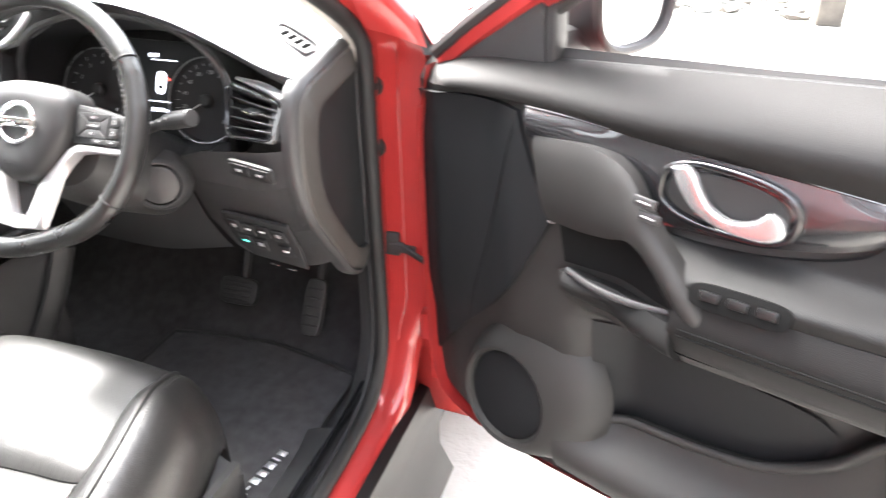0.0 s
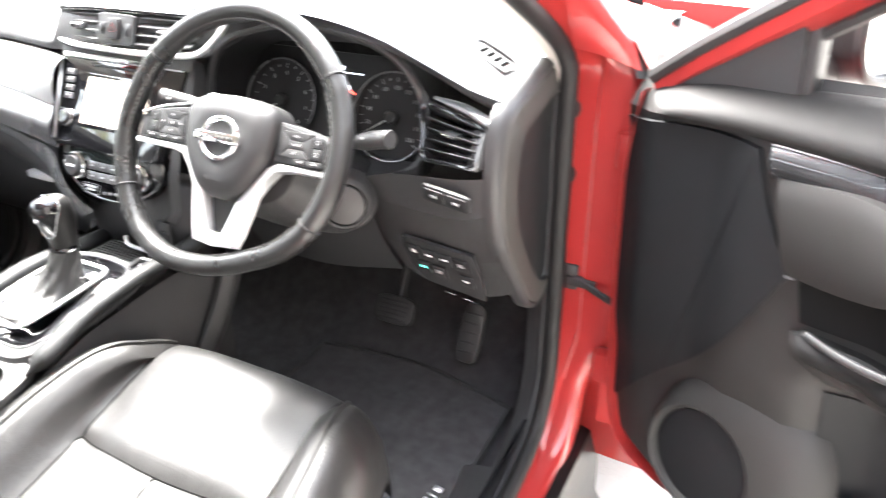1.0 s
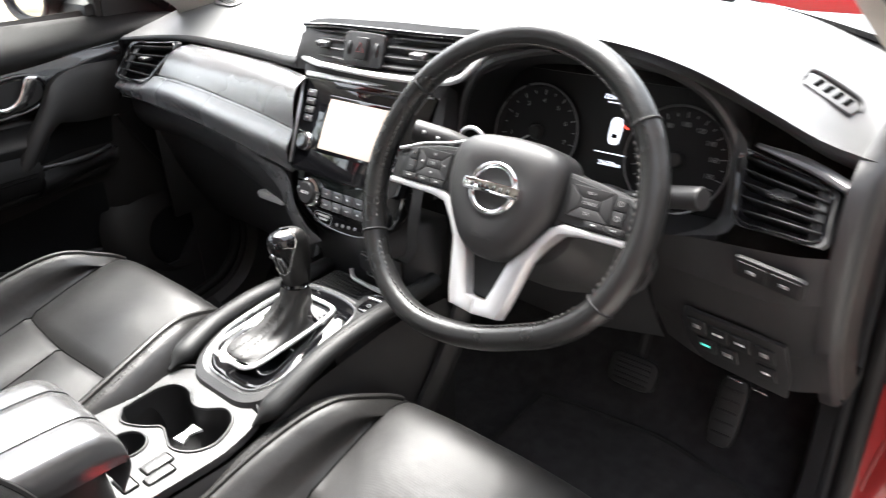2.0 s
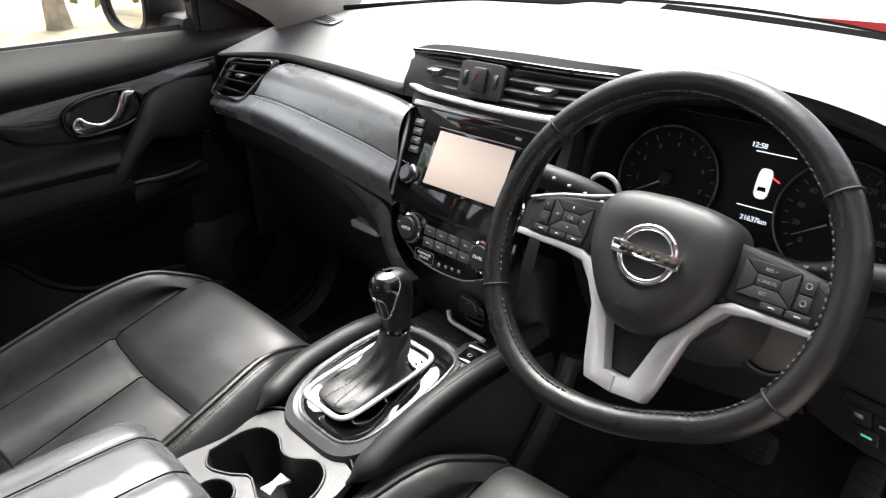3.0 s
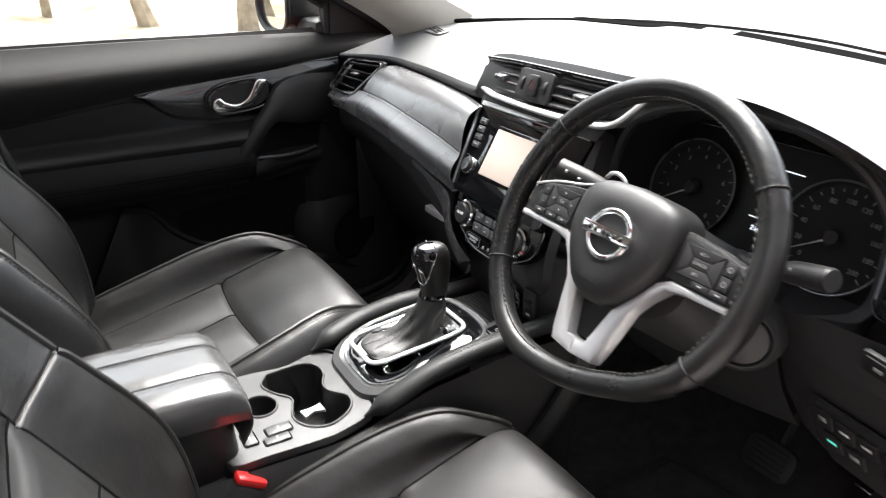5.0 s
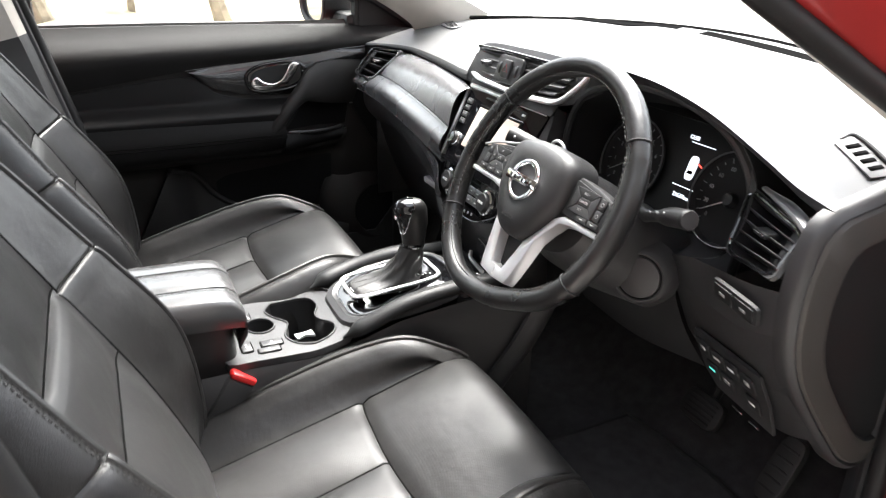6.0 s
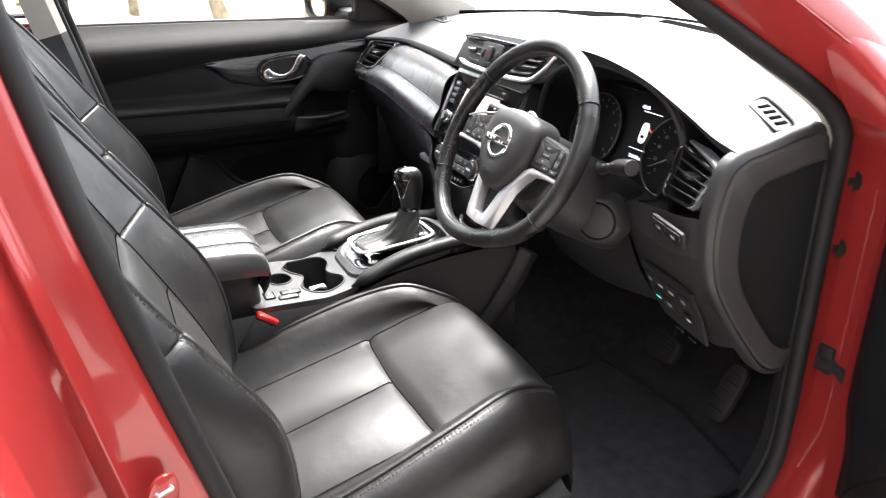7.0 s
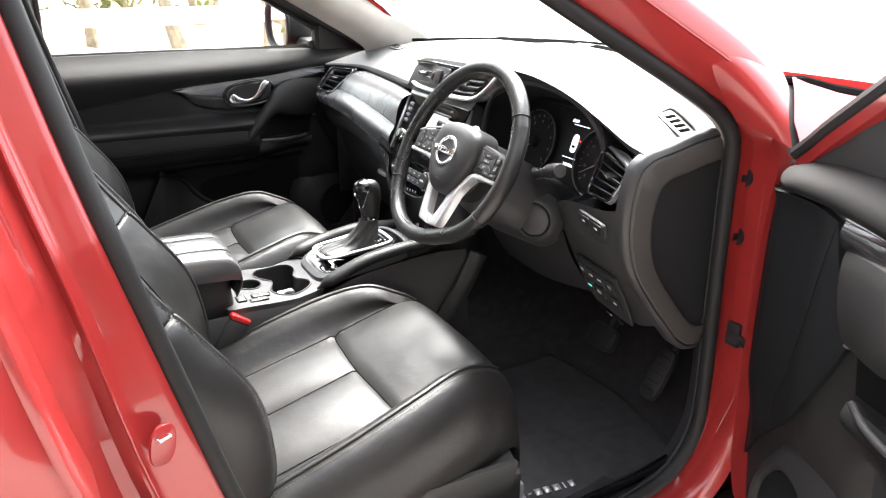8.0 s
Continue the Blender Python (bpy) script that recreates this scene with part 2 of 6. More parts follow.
def prism(outline, depth, m=None, r=0.0, seg=2):
    """A plate: an outline in its own x and y, from z = 0 up to depth, its top edge rounded by r."""
    bm = bmesh.new()
    base = [bm.verts.new((x, y, 0)) for x, y in outline]
    f = bm.faces.new(base)
    res = bmesh.ops.extrude_face_region(bm, geom=[f])
    top = [g for g in res["geom"] if isinstance(g, bmesh.types.BMVert)]
    bmesh.ops.translate(bm, verts=top, vec=(0, 0, depth))
    if r:
        tops = set(top)
        edges = [e for e in bm.edges if e.verts[0] in tops and e.verts[1] in tops]
        bmesh.ops.bevel(bm, geom=edges, offset=r, segments=seg, affect="EDGES", profile=0.5)
    return mapped(bm, m) if m is not None else bm


def tube(points, radius, n=10, closed=False, squash=1.0, up=None, cap=True):
    """A round or oval bar along a line; radius may be a number or a function of 0..1."""
    pts = [Vector(p) for p in points]
    cnt = len(pts)
    rings, prev = [], None
    for i, p in enumerate(pts):
        a, b = (pts[i - 1], pts[(i + 1) % cnt]) if closed else (pts[max(i - 1, 0)], pts[min(i + 1, cnt - 1)])
        t = (b - a).normalized()
        ref = Vector(up) if up else (prev or (Vector((0, 0, 1)) if abs(t.z) < 0.9 else Vector((1, 0, 0))))
        side = t.cross(ref).normalized()
        nrm = side.cross(t).normalized()
        prev = nrm
        r = radius(i / (cnt - 1)) if callable(radius) else radius
        rings.append([p + side * math.cos(k * math.tau / n) * r * squash + nrm * math.sin(k * math.tau / n) * r for k in range(n)])
    bm = sheet(rings, wrap_u=closed, wrap_v=True)
    if cap and not closed:
        bm.verts.ensure_lookup_table()
        for first in (0, (cnt - 1) * n):
            bm.faces.new([bm.verts[first + k] for k in range(n)])
    return bm


def lathe(profile, n=28, m=None):
    """A turned piece: (radius, height) pairs about its own z."""
    bm = sheet([[(r * math.cos(k * math.tau / n), r * math.sin(k * math.tau / n), h) for k in range(n)] for r, h in profile], wrap_v=True)
    bmesh.ops.remove_doubles(bm, verts=bm.verts, dist=1e-6)
    return mapped(bm, m) if m is not None else bm


def ellipse(a, b, n=28, power=2.0, cx=0.0, cy=0.0):
    out = []
    for k in range(n):
        c, s = math.cos(k * math.tau / n), math.sin(k * math.tau / n)
        out.append((cx + a * math.copysign(abs(c) ** (2 / power), c), cy + b * math.copysign(abs(s) ** (2 / power), s)))
    return out


def facing(at, normal, up=(0, 0, 1)):
    """A frame whose z is the normal, and whose y is as near to up as can be."""
    z = Vector(normal).normalized()
    x = Vector(up).cross(z).normalized()
    return Matrix.Translation(at) @ Matrix((x, z.cross(x), z)).transposed().to_4x4()


def joined(*bms):
    out = bms[0]
    for b in bms[1:]:
        me = bpy.data.meshes.new("tmp")
        b.to_mesh(me)
        out.from_mesh(me)
        b.free()
        bpy.data.meshes.remove(me)
    return out


def words(name, text, size, m, mat, parent, depth=0.0006):
    """Raised print in the built-in font, as a mesh."""
    cu = bpy.data.curves.new(name, "FONT")
    cu.body, cu.size, cu.extrude, cu.align_x, cu.align_y = text, size, depth, "CENTER", "CENTER"
    tmp = bpy.data.objects.new(name, cu)
    scene.collection.objects.link(tmp)
    bpy.context.view_layer.update()
    me = bpy.data.meshes.new_from_object(tmp)
    bpy.data.objects.remove(tmp)
    me.transform(m)
    me.materials.clear()
    me.materials.append(mat)
    me.name = name
    ob = new(name, me)
    ob.parent = parent
    ob.matrix_parent_inverse = parent.matrix_basis.inverted()
    return ob


def stitches(points, step=0.006, long=0.0036, r=0.0006, lift=(0, 0, 0.0008)):
    """Short raised threads along a line, as one mesh."""
    pts = [Vector(p) for p in points]
    s = [0.0]
    for a, b in zip(pts, pts[1:]):
        s.append(s[-1] + (b - a).length)
    arr = np.array(pts)
    def where(d):
        return Vector([np.interp(d, s, arr[:, k]) for k in range(3)]) + Vector(lift)
    bm = bmesh.new()
    d = 0.0
    while d + long < s[-1]:
        a, b = where(d), where(d + long)
        t = (b - a).normalized()
        side = t.cross(Vector((0, 0, 1)) if abs(t.z) < 0.9 else Vector((1, 0, 0))).normalized()
        nrm = side.cross(t)
        ring = [bm.verts.new(q + side * r * x + nrm * r * y) for q in (a, b) for x, y in ((1, 0), (0, 1), (-1, 0), (0, -1))]
        for k in range(4):
            bm.faces.new((ring[k], ring[(k + 1) % 4], ring[4 + (k + 1) % 4], ring[4 + k]))
        bm.faces.new(ring[:4]), bm.faces.new(ring[4:][::-1])
        d += step
    return bm


# ---- ground and distance ----
def make_ground():
    bm = sheet([[(x, y, 0.0) for y in (-400, -40, -6, 6, 40, 400)] for x in (-400, -40, -5.2, 6, 40, 400)])
    tagged(part("ground", bm, CONCRETE), "pale sunlit concrete yard under the car", "ground", kind="structure")
    rng = np.random.default_rng(4)
    rows = []
    for i in range(40):
        x = -5.2 - i * 0.55
        rows.append([(x, -22 + j * 0.38, 0.012 + 0.03 * i + 0.10 * noise.noise(Vector((x * 0.5, j * 0.5, 0))) * min(1, i / 3)) for j in range(70)])
    tagged(part("verge", sheet(rows), EARTH), "brown leaf-littered earth bank beyond the yard", "earth bank", kind="structure")


def make_tree(seed, x, y, h):
    rng = random.Random(seed)
    tree = thing("tree", "slender bare-stemmed roadside tree with thin pale foliage", "tree", "roadside trees", at=(x, y, 0))
    lean = (rng.uniform(-0.5, 0.5), rng.uniform(-0.9, 0.9))
    base = Vector((x, y, 0.05))
    line = [base + Vector((lean[0] * t * t, lean[1] * t, h * t)) + Vector((rng.uniform(-.06, .06), rng.uniform(-.08, .08), 0)) * (t > 0) for t in (0, .2, .4, .6, .8, 1.0)]
    trunk = tube(smooth_curve(line, 14), lambda t: 0.10 * (1 - 0.75 * t) + 0.05 * max(0, 1 - 8 * t), 8)
    limbs = []
    tips = []
    for k in range(9):
        t = rng.uniform(0.12, 0.95)
        a = smooth_curve(line, 30)[int(t * 29)]
        d = Vector((rng.uniform(-1, 1), rng.uniform(-1, 1), rng.uniform(0.3, 1.1))) * rng.uniform(0.5, 1.3) * (1.2 - 0.5 * t)
        mid = a + d * 0.5 + Vector((0, 0, -0.1))
        limbs.append(tube(smooth_curve([a, mid, a + d], 6), lambda q, t=t: 0.04 * (1.1 - t) * (1 - 0.8 * q) + 0.006, 6))
        tips += [a + d, mid, a + d * 0.75]
    part("trunk", joined(trunk, *limbs), BARK, tree)
    bm = bmesh.new()
    for _ in range(420):
        c = rng.choice(tips) + Vector([rng.gauss(0, 0.28) for _ in range(3)])
        u = Vector([rng.gauss(0, 1) for _ in range(3)]).normalized()
        w = u.orthogonal().normalized() * rng.uniform(0.03, 0.06)
        u = u * rng.uniform(0.05, 0.10)
        bm.faces.new([bm.verts.new(c - u), bm.verts.new(c + w), bm.verts.new(c + u), bm.verts.new(c - w)])
    part("crown", bm, LEAF, tree)


make_ground()
_r = random.Random(11)
for k in range(24):
    make_tree(100 + k, -7.2 - _r.uniform(0, 7), -7 + k * 0.46 + _r.uniform(-.4, .4), _r.uniform(2.6, 5.0))


def make_rail():
    rail = thing("guard_rail", "long white-painted roadside guard rail on short posts", "guard rail", at=(-6.0, 0, 0))
    prof = [(0, .78), (.03, .80), (.03, .84), (0, .86), (.03, .88), (.03, .92), (0, .94)]
    part("beam", thick([[(-6.0 + a, y, z) for a, z in prof] for y in range(-14, 5)], (-0.02, 0, 0)), RAIL, rail)
    for y in range(-12, 5, 4):
        part("post", box((0.09, 0.12, 0.92), 0.01, (-6.10, y, 0.46)), RAIL, rail)


make_rail()


def make_yard_edge():
    """What stands round the yard: an unseen wall added to cut sky light, a rendered gate pier and a rough kerb strip
    ahead.
    """
    # Out of view; its place and height limit sky light from the driver's side.
    wall = thing("sky_cutting_wall", "unseen plain wall along the yard, set to cut sky light", "wall", kind="structure", at=(3.35, -4, 0))
    part("wall", box((.3, 20, 3.9), .02, (3.35, -8.6, 1.95)), WALLPAINT, wall)
    pier = thing("gate_pier", "short dark weathered pier beside the yard", "pier", at=(2.44, 7.3, 0))
    part("shaft", box((.24, .30, 1.3), .02, (2.44, 7.3, .65)), PIERSTONE, pier)
    part("cap", box((.32, .38, .08), .02, (2.44, 7.3, 1.34)), PIERSTONE, pier)
    rng = random.Random(3)
    strip = thing("rubble_strip", "grey strip of loose stones at the yard's edge", "stones", at=(1.8, 7.8, 0))
    for k in range(46):
        x, y = rng.uniform(.9, 2.3), rng.uniform(7.3, 9.0)
        r = rng.uniform(.03, .10)
        bm = bmesh.new()
        bmesh.ops.create_icosphere(bm, subdivisions=1, radius=r, matrix=Matrix.Translation((x, y, r * .3)) @ Matrix.Diagonal((1.4, 1.1, .6, 1)))
        for v in bm.verts:
            v.co += Vector([rng.uniform(-.2, .2) * r for _ in range(3)])
        part("stone", bm, RUBBLE if k % 3 else PIERSTONE, strip)


make_yard_edge()

# ---- the body shell ----
LOOP = [(-0.10, 1.325), (0.024, 1.251), (0.16, 1.175), (0.27, 1.112), (0.318, 1.072), (0.331, 1.02), (0.333, 0.95), (0.343, 0.741), (0.35, 0.60), (0.345, 0.51),
        (0.30, 0.441), (0.222, 0.412), (0.10, 0.403), (-0.12, 0.403), (-0.32, 0.408), (-0.403, 0.44), (-0.433, 0.52), (-0.457, 0.64), (-0.487, 0.76),
        (-0.561, 1.073), (-0.600, 1.265), (-0.622, 1.38), (-0.595, 1.45), (-0.50, 1.475), (-0.36, 1.44), (-0.22, 1.385)]
SECTION = {
    "A": [(0, -.012), (.006, -.002), (.012, .006), (.026, .020), (.040, .031), (.047, .0345), (.052, .0342), (.064, .0325), (.078, .0285), (.090, .021), (.098, .008), (.104, -.018)],
    "J": [(0, -.015), (.03, -.014), (.046, -.008), (.048, .016), (.0475, .022), (.041, .026), (.040, .05), (.041, .072), (.050, .080), (.060, .085), (.075, .11), (.09, .14)],
    "K": [(0, -.015), (.016, -.013), (.024, -.008), (.028, .006), (.028, .012), (.027, .018), (.027, .028), (.028, .036), (.030, .041), (.036, .044), (.05, .046), (.065, .047)],
    "S": [(0, -.01), (.008, .0), (.012, .012), (.014, .022), (.016, .030), (.018, .036), (.024, .041), (.03, .044), (.05, .046), (.06, .047), (.08, .047), (.09, .048)],
    "L": [(0, 0), (.006, .006), (.012, .009), (.045, .014), (.055, .018), (.061, .027), (.066, .027), (.078, .014), (.092, .018), (.104, .05), (.116, .11), (.124, .165)],
    "B": [(0, 0), (.006, .008), (.010, .010), (.034, .016), (.040, .027), (.0435, .029), (.050, .0235), (.056, .030), (.060, .042), (.064, .0435), (.078, .09), (.088, .165)],
    "R": [(0, -.01), (.006, .0), (.010, .004), (.03, .01), (.04, .016), (.05, .02), (.06, .03), (.07, .026), (.08, .02), (.10, -.02), (.11, -.06), (.115, -.10)],
}
KIND = "AAAAAJJJJKKSSSSSLLLBBBRRRA"


def inner_x(z):
    return 0.69 - 0.27 * max(0.0, z - 1.05)


def opening(n=180):
    """Points, outward ways and blended sections round the door opening."""
    pts = smooth_curve([(*p, 0) for p in LOOP + LOOP[:1]], n + 1)[:-1]
    keys = np.array([[s for s in SECTION[k]] for k in KIND])
    length = np.r_[0, np.cumsum([math.dist(LOOP[i], LOOP[(i + 1) % len(LOOP)]) for i in range(len(LOOP))])]
    out = []
    for i, p in enumerate(pts):
        a, b = pts[i - 1], pts[(i + 1) % n]
        t = (b - a).normalized()
        way = Vector((-t.y, t.x))
        if way.dot(Vector((p.x + 0.1, p.y - 0.9))) < 0:
            way = -way
        s = i / n * length[-1]
        j = min(int(np.searchsorted(length, s, "right")) - 1, len(LOOP) - 1)
        f = (s - length[j]) / (length[j + 1] - length[j])
        f = f * f * (3 - 2 * f)
        sec = keys[j] * (1 - f) + keys[(j + 1) % len(LOOP)] * f
        out.append((p, way, sec))
    return out


def make_body(side):
    right = side > 0
    M = Matrix.Diagonal((side, 1, 1, 1))
    name = "driver" if right else "passenger"
    body = thing("body_side_" + ("1" if right else "2"), "glossy red car body side round an open front doorway" if right else "car body side with a pale-trimmed door pillar", "car body", kind="structure", at=(0.75 * side, 0, 0))
    ring = opening()
    rows = [[(inner_x(p.y) + dx, p.x + way.x * o, p.y + way.y * o) for o, dx in sec] for p, way, sec in ring]
    part("door_frame", mapped(sheet(rows, wrap_u=True), M), RED, body, "glossy red painted pillars and sill")
    seal = [(inner_x(p.y) - 0.006, p.x - way.x * 0.004, p.y - way.y * 0.004) for p, way, _ in ring]
    part("weatherstrip", mapped(tube(seal, 0.0125, 10, closed=True, up=(1, 0, 0)), M), SEALSKIN, body, "black rubber door seal")
    # inner linings: a pale one on the windscreen pillar, black ones on the sill and door pillar
    def lining(i0, i1, depth, mat, nm, out=0.02):
        n = len(ring)
        r = []
        for i in range(i0, i1 + 1):
            p, way, _ = ring[i % n]
            x = inner_x(p.y) - 0.018
            r.append([(x, p.x + way.x * .004, p.y + way.y * .004), (x - depth * .35, p.x + way.x * .006, p.y + way.y * .006),
                      (x - depth * .8, p.x + way.x * .02, p.y + way.y * .02), (x - depth, p.x + way.x * (.05 + out), p.y + way.y * (.05 + out))])
        part(nm, mapped(sheet(r), M), mat, body)
    idx = {}
    for i, (p, _, _) in enumerate(ring):
        for k, q in enumerate(LOOP):
            d = math.dist((p.x, p.y), q)
            if d < idx.get(k, (9, 0))[0]:
                idx[k] = (d, i)
    ix = {k: v[1] for k, v in idx.items()}
    n = len(ring)
    lip = [(inner_x(p.y) - 0.026, p.x + way.x * 0.006, p.y + way.y * 0.006) for p, way, _ in ring[ix[5]:ix[23]]]
    part("seal_lip", mapped(tube(lip, 0.009, 8, up=(1, 0, 0)), M), DULL, body)
    # crisp folded edges along the pillar, the jamb and the windscreen pillar
    for j, i0, i1 in ((5, ix[17], ix[21]), (9, ix[19], ix[21]), (4, ix[5] + 2, ix[9]), (5, ix[1], ix[4])):
        part("folded_edge", mapped(tube([Vector(rows[i][j]) for i in range(i0, i1 + 1)], .0019, 8), M), RED, body)
    if not right:
        lining(ix[24], n + ix[4], 0.055, BEIGE, "pillar_trim", 0.03)
    lining(ix[5], ix[11], 0.05, HARD, "kick_trim")
    lining(ix[11], ix[15], 0.09, HARD, "sill_trim", -0.02)
    lining(ix[15], ix[19], 0.06, HARD, "pillar_trim_lower")
    lining(ix[19], ix[22], 0.06, HARD if right else BEIGE, "pillar_trim_upper")
    arc = [ring[i % n] for i in range(ix[25], n + ix[5] + 1)]
    m = len(arc)
    trim = []
    for k, (p, way, _) in enumerate(arc):
        t = 1 - k / (m - 1)
        e = Vector((.652 - .112 * t, .370 - .68 * t, 1.042 + .412 * t)) if right else Vector((.622 - .115 * t, .490 - .93 * t * .72, 1.090 + .44 * t * .72))
        inset = -.010 if right else -.028
        a = Vector((inner_x(p.y) - (.012 if right else .022), p.x + way.x * inset, p.y + way.y * inset))
        c = a.lerp(e, .5) + Vector((-.010 if right else -.030, 0, 0))
        trim.append([a, a.lerp(c, .5) + Vector((-.008, 0, 0)), c, c.lerp(e, .5) + Vector((-.006, 0, .002)), e])
    part("windscreen_pillar_trim", mapped(sheet(trim), M), BEIGE, body, "pale grained windscreen pillar trim")
    part("kick_panel", mapped(thick([[(.705, .25, .36), (.70, .25, .66)], [(.70, .32, .36), (.70, .32, .98)], [(.71, .44, .36), (.71, .44, 1.03)]], (.008, 0, 0)), M), HARD, body) if not right else None
    part("sill_panel", mapped(thick([[(.715, -.62, .34), (.712, -.62, .50)], [(.715, .2, .34), (.712, .2, .50)], [(.715, .45, .34), (.712, .45, .80)]], (.008, 0, 0)), M), HARD, body) if not right else None
    # rear door, shut behind the pillar
    ys = [-.598, -.599, -.601, -.6035, -.607, -.612, -.62, -.64, -.72, -.92, -1.2, -1.5]
    xo = [.80, .838, .850, .8555, .856, .8535, .859, .866, .88, .89, .885, .86]
    zs = [.46, .52, .60, .70, .80, .88, .93, 1.0, 1.05, 1.075]
    dz = [-.02, -.01, 0, .002, .002, .006, .016, .012, .004, -.002]
    lean = lambda z: -.17 * max(0, z - .86) - .03 * max(0, .6 - z)
    door = [[(x + d, y + lean(z), z) for z, d in zip(zs, dz)] for x, y in zip(xo, ys)]
    part("rear_door_skin", mapped(sheet(door), M), RED, body, "glossy red rear door skin")
    strip = [(.872 + .003 * k, -.643 - .1 * k, 1.094) for k in range(9)]
    part("belt_moulding", mapped(tube(strip, 0.009, 8, up=(1, 0, 0)), M), CHROME, body, "bright belt moulding")
    part("window_sash", mapped(tube([(.862, -.640, 1.10), (.852, -.656, 1.2), (.80, -.71, 1.45)], .014, 8, squash=.6), M), RUBBER, body, "black rear window sash")
    part("rear_window", mapped(thick([[(.860, -.642, 1.10), (.850, -.658, 1.2), (.80, -.71, 1.45)], [(.86, -1.4, 1.09), (.84, -1.38, 1.2), (.78, -1.3, 1.45)]], (-.006, 0, 0)), M), DARKGLASS if right else GLASS, body)
    part("cladding", mapped(sheet([[(.732, .42 - k * .1, .392), (.752, .42 - k * .1, .386), (.768, .42 - k * .1, .33), (.770, .42 - k * .1, .24), (.80, .42 - k * .1, .18), (.6, .42 - k * .1, .17)] for k in range(20)]), M), CLADDING, body, "black plastic sill cladding")
    # closing panels behind the doorway
    part("quarter_panel", mapped(thick([[(.70, -.60, .38), (.72, -.62, .8), (.72, -.64, 1.05)], [(.70, -2.3, .38), (.72, -2.3, .8), (.70, -2.3, 1.05)]], (.04, 0, 0)), M), HARD, body)
    part("roof_rail_panel", mapped(thick([[(.66, -.62, 1.47), (.60, -.62, 1.56)], [(.64, -2.2, 1.47), (.58, -2.2, 1.54)]], (.04, 0, .01)), M), RED, body)
    # front wing and scuttle
    rear = [(.698, .418, 1.136), (.722, .394, 1.122), (.742, .372, 1.105), (.760, .352, 1.086), (.785, .346, 1.050), (.825, .362, .99), (.856, .388, .91), (.873, .396, .80), (.868, .397, .62), (.80, .397, .42)]
    wing = [[(x + .03 * f * (x > .8), y + (1.55 - y) * f, z - .20 * f * (z > 1) - .03 * f - (0 if right else .07)) for x, y, z in rear] for f in (0, .004, .03, .1, .2, .35, .5, .7, .85, 1)]
    # the pillar's foot, parted from the wing by a narrow gap
    edge = [(.690, .402, 1.146), (.718, .385, 1.126), (.738, .364, 1.109), (.756, .344, 1.090), (.775, .338, 1.05)]
    top = [(.652, .232, 1.226), (.672, .230, 1.204), (.690, .236, 1.183), (.690, .262, 1.140), (.690, .318, 1.075)]
    foot = [[Vector(a).lerp(Vector(b), t) + Vector((.5, .1, .8)) * .013 * math.sin(math.pi * t ** .8) * (1 - .2 * k) for t in np.linspace(0, 1, 13)] for k, (a, b) in enumerate(zip(top, edge))]
    part("pillar_foot", mapped(sheet([[p for p in smooth_curve(c, 13)] for c in zip(*foot)]), M), RED, body, "red pillar foot above the wing seam")
    if right:
        part("screen_edge_moulding", mapped(tube([(.690, .40, 1.128), (.694, .45, 1.125), (.70, .52, 1.108), (.70, .62, 1.09)], .010, 8), M), SLOT, body, "black moulding beside the scuttle")
    part("seam_backing", mapped(sheet([[Vector(p) + Vector((-.004, .0, -.010)) for p in edge], [Vector(p) + Vector((0, .006, -.012)) for p in rear[:5]]]), M), DULL, body)
    part("front_wing", mapped(sheet(wing), M), RED, body, "glossy red front wing")
    part("wing_liner", mapped(sheet([[(x, .425, z) for z in (.25, .4, .52)] for x in (.66, .70, .75)]), M), DULL, body)
    part("wing_return", mapped(thick([[(.715, .408, .34), (.715, .408, .62)], [(.855, .402, .34), (.862, .402, .62)]], (0, .008, 0)), M), RED, body)
    part("wing_end", mapped(sheet([[(.76, .398, z), (.80, .40, z), (.868 - .04 * max(0, z - .9) / .12, .40, z)] for z in (.42, .6, .8, .95, 1.01, 1.04)]), M), RED, body)
    return body


body_r = make_body(1)
body_l = make_body(-1)
STRIKER = facing((0.722, -0.536, 0.825), (0.9, 0.4, 0), (0, 0, 1))
part("striker_plate", prism(ellipse(0.015, 0.024, 24, 2.6), 0.003, STRIKER @ pose(0, 0, -.0015, 0, 0, -12), 0.0015), RED, body_r)
part("striker_loop", tube([STRIKER @ Vector(p) for p in ((-.006, .010, 0), (-.006, .010, .006), (.007, .010, .006), (.007, .010, 0))], 0.0018, 8), SATIN, body_r, "steel striker loop")


def bolt(at, normal, parent, name="hinge_bolt", r=0.011):
    m = facing(at, normal)
    b = joined(lathe([(0, 0.012), (r * .62, 0.012), (r * .7, .009), (r * .72, .004), (r * 1.25, .004), (r * 1.3, 0)], 12, m))
    part(name, b, RUBBER, parent, "black bolt head")


for z, y in ((0.978, 0.378), (0.878, 0.380)):
    bolt((0.672, y, z), (0, -1, 0), body_r, r=0.0135)
part("door_check_bracket", joined(box((.03, .012, .045), .003, (.69, .392, .70)), box((.05, .014, .016), .003, (.712, .388, .695))), RUBBER, body_r, "black door check bracket")
part("door_check_strap", tube(smooth_curve([(.70, .388, .70), (.745, .372, .69), (.79, .352, .685)], 6), .0065, 8, squash=.6), RUBBER, body_r)
for z in (.93, .56):
    part("hinge", joined(box((.05, .03, .055), .006, (.775, .372, z)), lathe([(0, -.035), (.011, -.035), (.011, .035), (0, .035)], 12, pose(.806, .362, z))), RED, body_r, "red painted door hinge")


